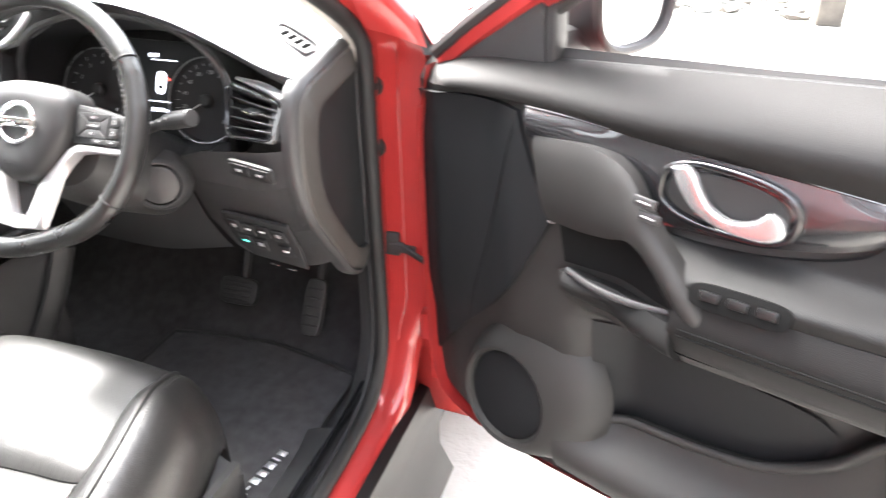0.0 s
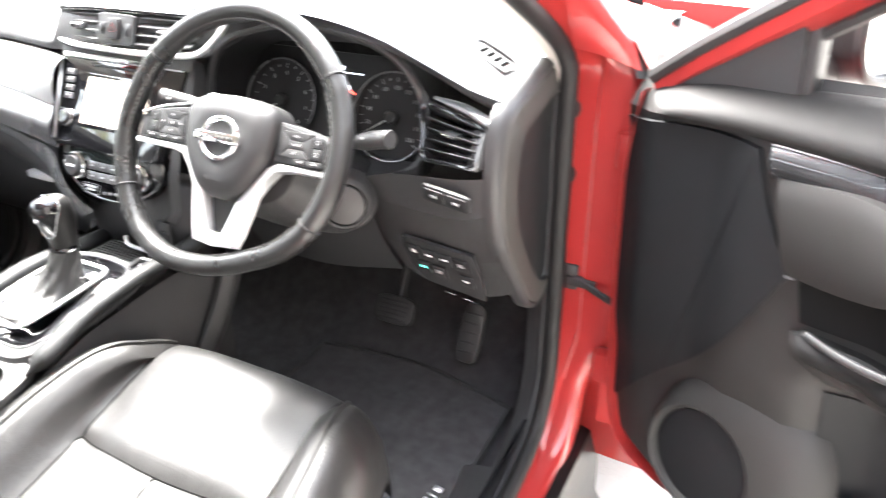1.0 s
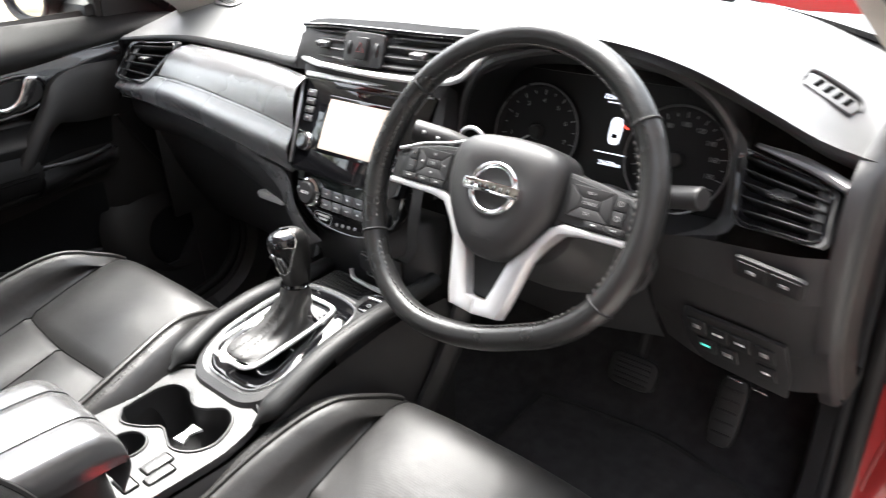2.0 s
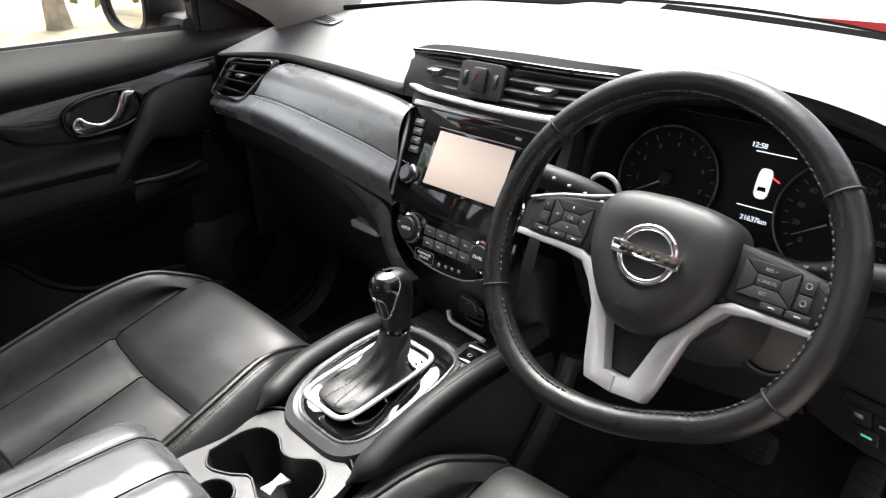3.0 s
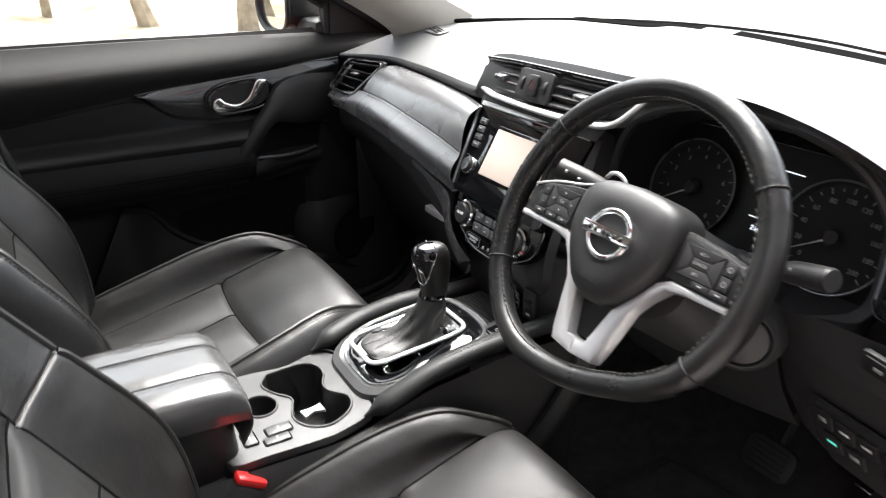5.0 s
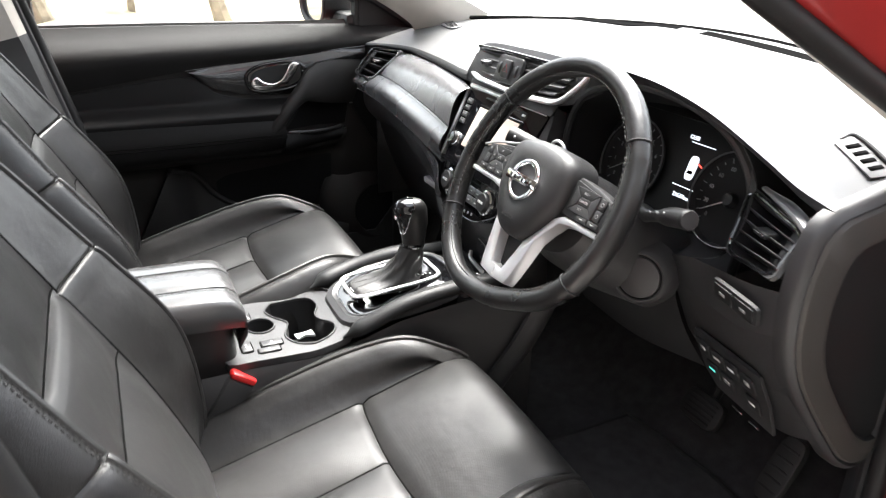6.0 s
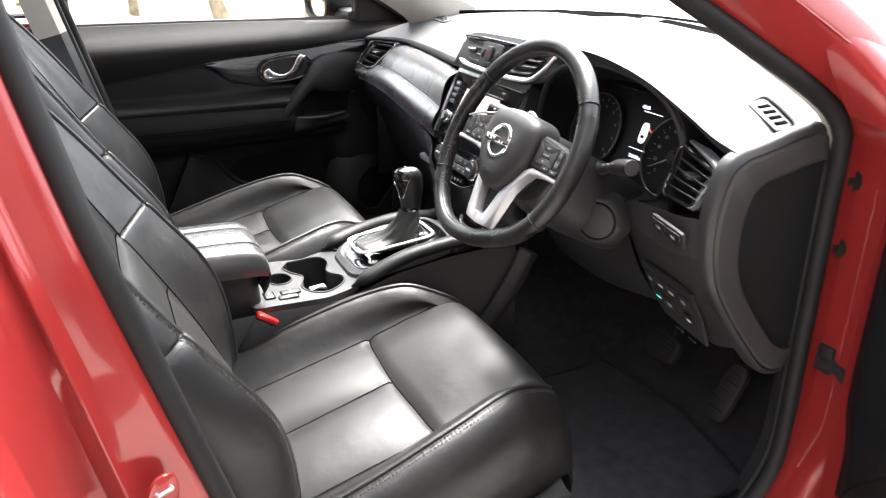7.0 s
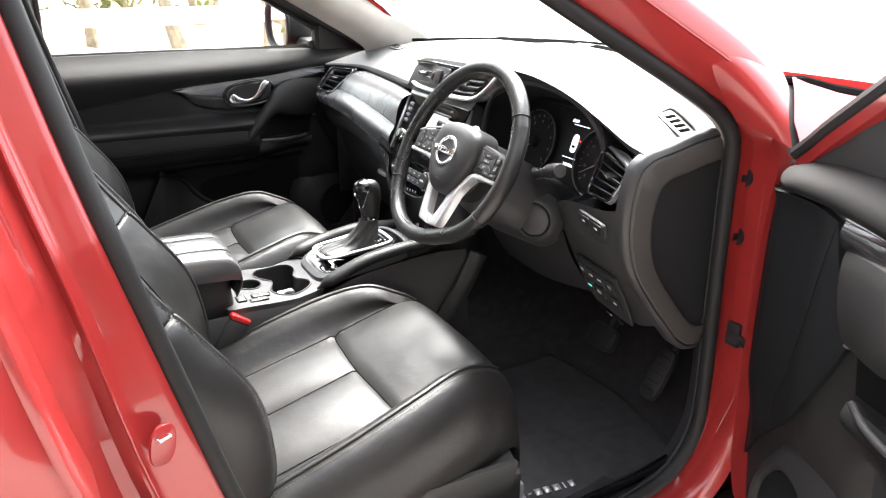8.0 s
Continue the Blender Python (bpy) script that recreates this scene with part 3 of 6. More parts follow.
def make_shell():
    floor = thing("floor", "black carpeted car floor", "floor", kind="structure", at=(0, 0, .36))
    prof = [(-2.3, .40), (-1.2, .40), (-.5, .375), (0, .365), (.35, .36), (.47, .385), (.58, .50), (.68, .66), (.78, .95)]
    line = smooth_curve([(0, *p) for p in prof], 30)
    part("carpet", sheet([[(x, p.y, p.z) for p in line] for x in np.linspace(-.72, .72, 14)]), CARPET, floor)
    part("underfloor", box((1.5, 3.0, .1), .02, (0, -.8, .27)), DULL, floor)
    shell = thing("roof", "car roof with a pale headliner", "roof", kind="structure", at=(0, -1, 1.6))
    rr = [[(x, y, 1.585 - .05 * (x / .6) ** 2 - .03 * ((y + 1) / 1.0) ** 2) for y in np.linspace(-.25, -2.3, 8)] for x in np.linspace(-.58, .58, 8)]
    part("headliner", thick(rr, (0, 0, .03)), BEIGE, shell)
    tail = thing("rear_wall", "dark rear end of the cabin", "rear wall", kind="structure", at=(0, -2.3, .4))
    part("panel", thick([[(-.72, -2.3, .38), (-.70, -2.32, 1.05)], [(.72, -2.3, .38), (.70, -2.32, 1.05)]], (0, -.05, 0)), HARD, tail)
    wall = thing("bulkhead", "black bulkhead under the windscreen", "bulkhead", kind="structure", at=(0, .8, .5))
    part("panel", thick([[(-.74, .80, .3), (-.74, .80, 1.04)], [(.74, .80, .3), (.74, .80, 1.04)]], (0, .04, 0)), DULL, wall)
    for s in (-1, 1):
        part("cowl_side", thick([[(.70 * s, .45, .3), (.70 * s, .45, 1.03)], [(.72 * s, .80, .3), (.72 * s, .80, 1.03)]], (.02 * s, 0, 0)), DULL, wall)
    screen = thing("windscreen", "curved clear windscreen with a black edge band", "windscreen", kind="structure", at=(0, .6, 1.1))
    rows = []
    for k in range(9):
        t = k / 8
        rows.append([((.70 - .12 * t) * u, .70 - .34 * u * u * (1 - .3 * t) - .86 * t, 1.098 + .44 * t - .03 * u * u) for u in np.linspace(-1, 1, 25)])
    g = part("pane", sheet(rows), GLASS, screen)
    g.visible_shadow = False
    part("black_band", thick([[p for p in rows[0]], [Vector(rows[0][i]).lerp(Vector(rows[1][i]), .14) for i in range(25)]], (0, .003, .006)), SLOT, screen, "black enamel edge")
    bonnet = thing("bonnet", "glossy red bonnet", "bonnet", kind="structure", at=(0, 1.4, 1.0))
    part("panel", sheet([[(x, y, .985 - .04 * (x / .7) ** 2 - .07 * (y - .78) - .22 * max(0, y - 1.3) ** 2) for y in (.80, .95, 1.15, 1.4, 1.6, 1.75)] for x in np.linspace(-.74, .74, 13)]), RED, bonnet)
    part("scuttle", sheet([[(x, y, z) for y, z in ((.66 - .30 * (x / .7) ** 2, 1.075), (.74 - .22 * (x / .7) ** 2, 1.055), (.84, 1.05))] for x in np.linspace(-.74, .74, 13)]), HARD, bonnet, "black plastic scuttle panel")
    skin = [[(x, y, 1.635 - .06 * (x / .6) ** 2 - .035 * ((y + 1) / 1.1) ** 2) for y in np.linspace(-.20, -2.35, 9)] for x in np.linspace(-.62, .62, 9)]
    part("roof_skin", thick(skin, (0, 0, .012)), RED, shell, "glossy red roof skin")
    nose = thing("nose", "plain red front end of the car", "car front", kind="structure", at=(0, 1.8, .3))
    part("bumper", sheet([[(x, 1.72 + .10 * math.sin(math.pi * t) - .10 * (x / .8) ** 2, .95 - .72 * t) for t in np.linspace(0, 1, 7)] for x in np.linspace(-.86, .86, 13)]), RED, nose)
    for x, y in ((-.80, 1.18), (.80, 1.18), (-.80, -1.55), (.80, -1.55)):
        hub = Matrix.Translation((x, y, .34)) @ pose(0, 0, 0, 0, 90, 0)
        w = part("wheel", lathe([(.20, -.10), (.31, -.105), (.338, -.08), (.34, 0), (.338, .08), (.31, .105), (.20, .10)], 40, hub), RUBBER, body_r if x > 0 else body_l, "black tyre")
        part("rim", lathe([(0, -.06), (.06, -.07), (.19, -.04), (.21, -.08), (.21, .08), (.19, .04), (.06, .07), (0, .06)], 32, hub), SATIN_DARK, w)


make_shell()


# ---- doors ----
HINGE = (0.818, 0.366)
DOOR_OPEN = Matrix.Translation((*HINGE, 1.0)) @ pose(0, 0, 0, 0, 0, 66.8) @ pose(0, 0, 0, -3.0, 0, 0) @ Matrix.Translation((-HINGE[0], -HINGE[1], -1.0))


def step01(a, b, v):
    t = min(1.0, max(0.0, (v - a) / (b - a)))
    return t * t * (3 - 2 * t)


def trim_x(y, z):
    """How far out the lining of a shut door lies."""
    x = 0.735 + 0.055 * step01(1.0, 1.075, z) + 0.012 * step01(0.72, 0.62, z)
    x += 0.02 * step01(0.34, 0.395, y)
    x += 0.012 * step01(0.20, 0.26, y) * step01(1.02, 0.98, z)
    x -= 0.045 * step01(0.895, 0.86, z) * step01(0.72, 0.78, z) * step01(0.06, -0.06, y)
    x += 0.045 * step01(0.755, 0.735, z) * step01(0.50, 0.56, z) * step01(0.13, 0.03, y) * step01(-0.34, -0.27, y)
    return x


def on_trim(top, bottom, nu=40, nv=8, off=0.003, belly=0.0):
    """Rows on the lining between two lines of (y, z), raised by off."""
    rows = between([(0, *p) for p in top], [(0, *p) for p in bottom], nu, nv)
    return [[(trim_x(p.y, p.z) - off - belly * math.sin(math.pi * j / (nv - 1)), p.y, p.z) for p in r] for j, r in enumerate(rows)]


def make_door(side):
    driver = side > 0
    M = DOOR_OPEN if driver else Matrix.Diagonal((-1, 1, 1, 1))
    at = M @ Vector((.80, -.1, .45))
    label = "red front car door standing wide open, black lining" if driver else "shut front passenger door with black lining"
    door = thing("car_door", label, "car door", "front doors", at=at)
    P = lambda name, bm, mat, parent=door, label="": part(name, mapped(bm, M), mat, parent, label)
    ys, zs = np.linspace(.394, -.62, 50), np.linspace(.455, 1.07, 44)
    low = lambda y: .445 + .05 * step01(.25, .37, y)
    P("lining", sheet([[(trim_x(y, max(z, low(y))), y, max(z, low(y))) for z in zs] for y in ys]), DOORTRIM, label="dark grained door lining")
    belt = [(.372, 1.030), (.30, 1.045), (.19, 1.060), (-.05, 1.066), (-.3, 1.070), (-.62, 1.072)]
    waist = [(.20, 1.012), (.10, 1.003), (.015, .993), (-.12, .983), (-.263, .970), (-.45, .945), (-.62, .925)]
    P("upper_pad", thick(on_trim([(.352, 1.036), (.30, 1.050)] + [(y, z - .002) for y, z in belt[2:]], [(.30, 1.012)] + waist, 60, 10, .012, .012), (.012, 0, 0)), TOPROLL, label="soft padded top roll")
    decor_low = [(.180, .972), (.10, .958), (.055, .925), (.03, .904), (-.05, .901), (-.12, .905), (-.20, .924), (-.262, .966)]
    P("decor_strip", thick(on_trim([(.184, 1.008), (.10, 1.003), (.015, .994), (-.12, .984), (-.263, .970)], decor_low, 60, 10, .010, .006), (.012, 0, 0)), CARBON, label="glossy carbon-pattern trim strip")
    P("decor_edge", tube([Vector(p) + Vector((-.0005, 0, 0)) for p in on_trim([(.184, 1.009), (.10, 1.004), (.015, .995), (-.12, .985), (-.263, .971)], decor_low, 60, 2, .011)[0]], .0013, 6), SATIN_DARK)
    P("middle_pad", thick(on_trim([(.02, .893), (-.05, .890), (-.13, .895), (-.20, .914), (-.263, .955), (-.45, .937), (-.62, .917)], [(-.05, .815), (-.09, .835), (-.2, .84), (-.3, .84), (-.4, .84), (-.5, .84), (-.62, .84)], 50, 30, .007, .006), (.012, 0, 0)), DOORPAD)
    P("armrest", thick(on_trim([(-.05, .845), (-.2, .848), (-.4, .852), (-.62, .856)], [(-.04, .775), (-.2, .765), (-.4, .758), (-.62, .752)], 40, 8, .010, .010), (.012, 0, 0)), DOORPAD, label="padded black armrest")
    for z in (.812, .804):
        P("armrest_seam", tube([Vector(p) + Vector((-.0005, 0, 0)) for p in on_trim([(-.06, z), (-.3, z - .002), (-.6, z)], [(-.06, .79), (-.3, .79), (-.6, .79)], 40, 2, .0225)[0]], .0012, 6), SLOT)
    # the long lower roll and map pocket
    P("pocket", thick(on_trim([(.12, .555), (.04, .572), (-.06, .578), (-.15, .595), (-.22, .640), (-.265, .700), (-.33, .738)], [(.12, .475), (.03, .468), (-.06, .465), (-.15, .468), (-.24, .475), (-.33, .485), (-.44, .52)], 50, 10, .020, .016), (.016, 0, 0)), DOORTRIM, label="moulded map pocket")
    rim = [Vector(p) + Vector((-.004, 0, .001)) for p in on_trim([(.12, .555), (.04, .572), (-.06, .578), (-.15, .595), (-.22, .640), (-.265, .700), (-.33, .738)], [(.12, .475), (.03, .468), (-.06, .465), (-.33, .485)], 50, 3, .016)[0]]
    P("pocket_rim", tube(rim, .007, 10), DOORTRIM)
    P("lower_roll", thick(on_trim([(.13, .800), (.08, .785), (.03, .772), (-.10, .768), (-.27, .775), (-.45, .778), (-.62, .778)], [(.125, .770), (.08, .752), (.03, .742), (-.10, .738), (-.27, .745), (-.45, .748), (-.62, .748)], 50, 6, .008, .004), (.014, 0, 0)), DOORTRIM)
    # front quilted panel, grab bar and inner panel
    P("front_panel", thick(on_trim([(.390, 1.000), (.29, 1.008), (.235, 1.006), (.20, 1.000)], [(.390, .55), (.36, .585), (.33, .620), (.30, .652)], 26, 26, .008, .003), (.010, 0, 0)), FRONTPANEL, label="plain dark front panel")
    P("front_panel_wing", thick(on_trim([(.20, 1.000), (.188, .96), (.168, .91), (.145, .868)], [(.30, .652), (.25, .700), (.20, .765), (.146, .862)], 18, 8, .008, .001), (.010, 0, 0)), FRONTPANEL)
    # Tiny satin box imitates a short highlight at the panel's corner.
    P("panel_bright_bar", box((.004, .010, .003), .001, (trim_x(.142, .865) - .011, .142, .866)), SATIN_DARK)
    outer = [(.170, .976), (.080, .979), (.026, .963), (-.007, .922), (-.047, .876), (-.084, .831), (-.097, .801), (-.090, .762)]
    inner = [(.146, .869), (.090, .872), (.048, .880), (.014, .887), (-.020, .862), (-.052, .824), (-.067, .798), (-.074, .770)]
    depth = [.722, .708, .694, .685, .680, .679, .688, .710]
    arch = between([(d, *p) for d, p in zip(depth, outer)], [(d, *p) for d, p in zip(depth, inner)], 60, 11, lambda u, v: (-.010 * math.sin(math.pi * v) ** .6, 0, 0))
    P("grab_handle", thick(arch, (.020, 0, 0)), DOORTRIM, label="broad moulded grab handle")
    # Black sheet on the lining stands in for the shade behind the grab handle.
    P("pull_shade_sheet", sheet(on_trim([(.135, .864), (.06, .870), (.02, .876), (-.02, .858)], [(.125, .812), (.06, .813), (.0, .815), (-.05, .818)], 16, 4, .002)), SLOT)
    P("pull_cup", tube(smooth_curve([(.720, .112, .808), (.706, .07, .805), (.698, .02, .805), (.698, -.035, .808)], 14), .0050, 10, squash=.8), SOFT, label="slim inner pull lip")
    P("pull_shell", thick(on_trim([(.120, .806), (.07, .804), (.02, .804), (-.045, .808)], [(.105, .772), (.06, .768), (.02, .764), (-.06, .758)], 20, 8, .014, .012), (.012, 0, 0)), DOORPAD, label="moulded shell under the pull lip")
    # handle
    hy = -.074 if driver else -.052
    H = facing((trim_x(hy, .946) - .014, hy, .946), (-1, 0, 0)) @ pose(0, 0, 0, 0, 0, -6)
    P("handle_bezel", joined(prism(ellipse(.076, .037, 40, 2.7), .004, H, .0015)), GLOSS, label="glossy black handle bezel")
    P("bezel_ring", mapped(tube([(x, y, .004) for x, y in ellipse(.073, .034, 48, 2.7)], .0042, 10, closed=True), H), GLOSS)
    P("handle_cup", prism(ellipse(.064, .027, 34, 2.5), .0015, H @ pose(0, 0, .0042)), SLATE)
    blade = [(-.060, .026), (-.048, .006), (-.030, -.012), (-.004, -.023), (.030, -.026), (.056, -.021), (.066, -.008), (.060, .005), (.047, .009), (.036, -.003), (.014, -.012), (-.008, -.006), (-.022, .008), (-.034, .025), (-.045, .031)]
    blade = [(p.x, p.y) for p in smooth_curve([(*p, 0) for p in blade + blade[:1]], 61)[:-1]]
    P("inner_handle", prism(blade, .009, H @ pose(0, 0, .010), .0035, 3), HANDLE if driver else CHROME, label="bright metal door handle")
    P("lock_knob", mapped(box((.016, .007, .005), .002, (-.020, -.018, .007)), H), DIMRED if driver else GLOSS)
    # speaker
    S = facing((trim_x(.215, .553) - .004, .215, .553), (-1, .10, .12))
    rings = []
    for r, h, ox, oy in ((.124, -.024, .038, .032), (.119, -.010, .036, .030), (.110, .003, .029, .025), (.099, .014, .018, .015), (.088, .021, .008, .007), (.079, .024, 0, 0), (.074, .021, 0, 0), (.071, .012, 0, 0)):
        rings.append([(ox + r * math.cos(q), oy + r * math.sin(q), h) for q in np.linspace(0, math.tau, 48, endpoint=False)])
    P("speaker_surround", mapped(sheet(rings, wrap_v=True), S), DOORTRIM, label="swept round speaker surround")
    P("speaker_grille", lathe([(0, .017), (.04, .016), (.070, .014), (.072, .010)], 36, S), FRONTPANEL, label="black speaker mesh")
    if driver:
        WS = facing((.6745, -.116, .858), (-1, 0, .25))
        panel = P("switch_panel", prism(ellipse(.052, .0145, 32, 4), .003, WS, .001), SLOT, label="black window switch panel")
        for k in range(3):
            P("window_switch", mapped(box((.021, .011, .005), .002, (-.029 + .029 * k, .001, .004)), WS), CLADDING, panel)
        for k in range(2):
            bt = P("seat_memory_button", mapped(box((.026, .011, .006), .002, (0, 0, .002)), facing((.679, -.004 - .006 * k, .943 - .016 * k), (-1, 0, .1)) @ pose(0, 0, 0, 0, 0, -8)), HARD)
            P("button_mark", mapped(box((.014, .002, .0008), 0, (0, 0, .0052)), facing((.679, -.004 - .006 * k, .943 - .016 * k), (-1, 0, .1)) @ pose(0, 0, 0, 0, 0, -8)), PRINT, bt)
    # Pocket's inner shade, put in as a sheet darker than the lining.
    P("pocket_shade_liner", sheet(on_trim([(.088, .728), (-.046, .704), (-.18, .690), (-.215, .672)], [(.088, .560), (-.055, .552), (-.18, .590), (-.214, .655)], 24, 8, .004)), FRONTPANEL, label="pocket lining darkened for the shade in the hollow")
    # shell
    edge = [(.372, 1.035), (.392, .9), (.392, .6), (.375, .50), (.33, .462), (.2, .44), (-.2, .44), (-.5, .445), (-.585, .50), (-.61, .7), (-.63, .9), (-.645, 1.075)]
    loop = smooth_curve([(0, *p) for p in edge], 70)
    P("shell_edge", sheet([[(x, p.y + o * (1 if p.y > 0 else -1) * .4, p.z - o * (p.z < .6) * .6) for x, o in ((.745, -.01), (.76, 0), (.80, .006), (.845, .012), (.86, .016))] for p in loop]), RED, label="red door edge")
    P("edge_seal", tube([(.764, p.y * 1.0, p.z) for p in loop[22:]], .010, 8, up=(1, 0, 0)), RUBBER, label="black rubber edge seal")
    skin = []
    for z, x in ((.425, .835), (.47, .862), (.6, .872), (.75, .876), (.88, .884), (.94, .898), (1.0, .890), (1.035, .868), (1.055, .835)):
        f, r = .40 - .01 * abs(z - .75), -.60 - .05 * max(0, z - .7)
        skin.append([(x - .03 * (k == 0 or k == 9) * .8, f + (r - f) * k / 9, z) for k in range(10)])
    P("outer_skin", sheet(skin), RED, label="glossy red outer skin")
    # window frame
    sash = smooth_curve([(0, .368, 1.045), (0, .30, 1.09), (0, .16, 1.17), (0, 0, 1.262), (0, -.2, 1.37), (0, -.42, 1.45), (0, -.55, 1.455), (0, -.60, 1.40), (0, -.595, 1.26), (0, -.60, 1.08)], 70)
    fr = lambda p, i, o: (.80 + o - .27 * max(0, p.z - 1.07), p.y + (.03 if p.y < -.5 else -.012) * i, p.z - (.030 * i if p.z > 1.2 or p.y > 0 else 0))
    P("window_frame", sheet([[fr(p, 0, -.035), fr(p, 0, .04), fr(p, .5, .045), fr(p, 1, .03), fr(p, 1, -.01), fr(p, .6, -.032), fr(p, 0, -.035)] for p in sash]), RED if driver else HARD, label="red painted window frame" if driver else "black lined window frame")
    P("frame_seal", tube([fr(p, -.15, -.03) for p in sash], .011, 8, up=(1, 0, 0)), RUBBER)
    P("glass_run", tube([fr(p, 1.15, .0) for p in sash], .009, 8, up=(1, 0, 0)), RUBBER)
    P("sail_panel", thick([[(.772, .340, 1.045), (.772, .345, 1.058)], [(.768, .27, 1.05), (.765, .275, 1.10)], [(.765, .185, 1.055), (.752, .185, 1.155)]], (.03, 0, 0)), HARD, label="black mirror sail panel")
    P("division_bar", box((.03, .022, .16), .004, (.782, .184, 1.13)), HARD)
    glass = P("window_glass", thick([[(.805, .175, 1.06), (.775, .175, 1.16)], [(.805, 0, 1.065), (.755, -.0, 1.245)], [(.80, -.3, 1.065), (.70, -.3, 1.40)], [(.80, -.575, 1.065), (.69, -.575, 1.42)]], (.004, 0, 0)) if not driver else
              thick([[(.805, .175, 1.02), (.804, .175, 1.04)], [(.805, -.575, 1.02), (.804, -.575, 1.04)]], (.004, 0, 0)), GLASS, label="clear side window")
    glass.visible_shadow = False
    P("belt_seal", tube([(.797, y, z - .002) for y, z in belt[2:]], .007, 8, up=(1, 0, 0)), RUBBER)
    # outside mirror
    C = Matrix.Translation((.955, .192 if driver else .145, 1.120)) @ pose(0, 0, 0, 0, 0, -4)
    body = []
    for t, a, b in ((-.03, .096, .078), (0, .10, .082), (.03, .098, .08), (.07, .085, .066), (.095, .055, .042), (.105, .01, .01)):
        body.append([(x, t, z) for x, z in ellipse(a, b, 32, 2.8)])
    mir = P("mirror_housing", mapped(sheet(body, wrap_v=True), C), HARD, label="dark door mirror housing")
    P("mirror_rim", mapped(tube([(x, -.03, z) for x, z in ellipse(.094, .076, 40, 2.8)], .007, 8, closed=True), C), RUBBER, mir)
    P("mirror_glass", mapped(prism(ellipse(.088, .070, 36, 2.8), .003), C @ pose(0, -.022, 0, 90, 0, 0)), MIRROR, mir, "mirror glass")
    P("mirror_foot", mapped(box((.12, .07, .05), .015, (-.12, .03, -.06)), C), HARD, mir)
    return door


driver_door = make_door(1)
passenger_door = make_door(-1)


# ---- seats ----
def catmull(points, per):
    p = np.array(points, float)
    e = np.vstack([2 * p[0] - p[1], p, 2 * p[-1] - p[-2]])
    out = []
    for i in range(1, len(e) - 2):
        for k in range(per):
            t = k / per
            a, b, c, d = e[i - 1], e[i], e[i + 1], e[i + 2]
            out.append(0.5 * (2 * b + (c - a) * t + (2 * a - 5 * b + 4 * c - d) * t * t + (3 * b - a - 3 * c + d) * t ** 3))
    out.append(p[-1])
    return np.array(out)


def groove(d, w=0.0045, depth=0.006):
    return depth * math.exp(-(d / w) ** 2)


def patch(grid, r0, r1, c0, c1):
    return sheet([[tuple(q) for q in row[c0:c1 + 1]] for row in grid[r0:r1 + 1]])


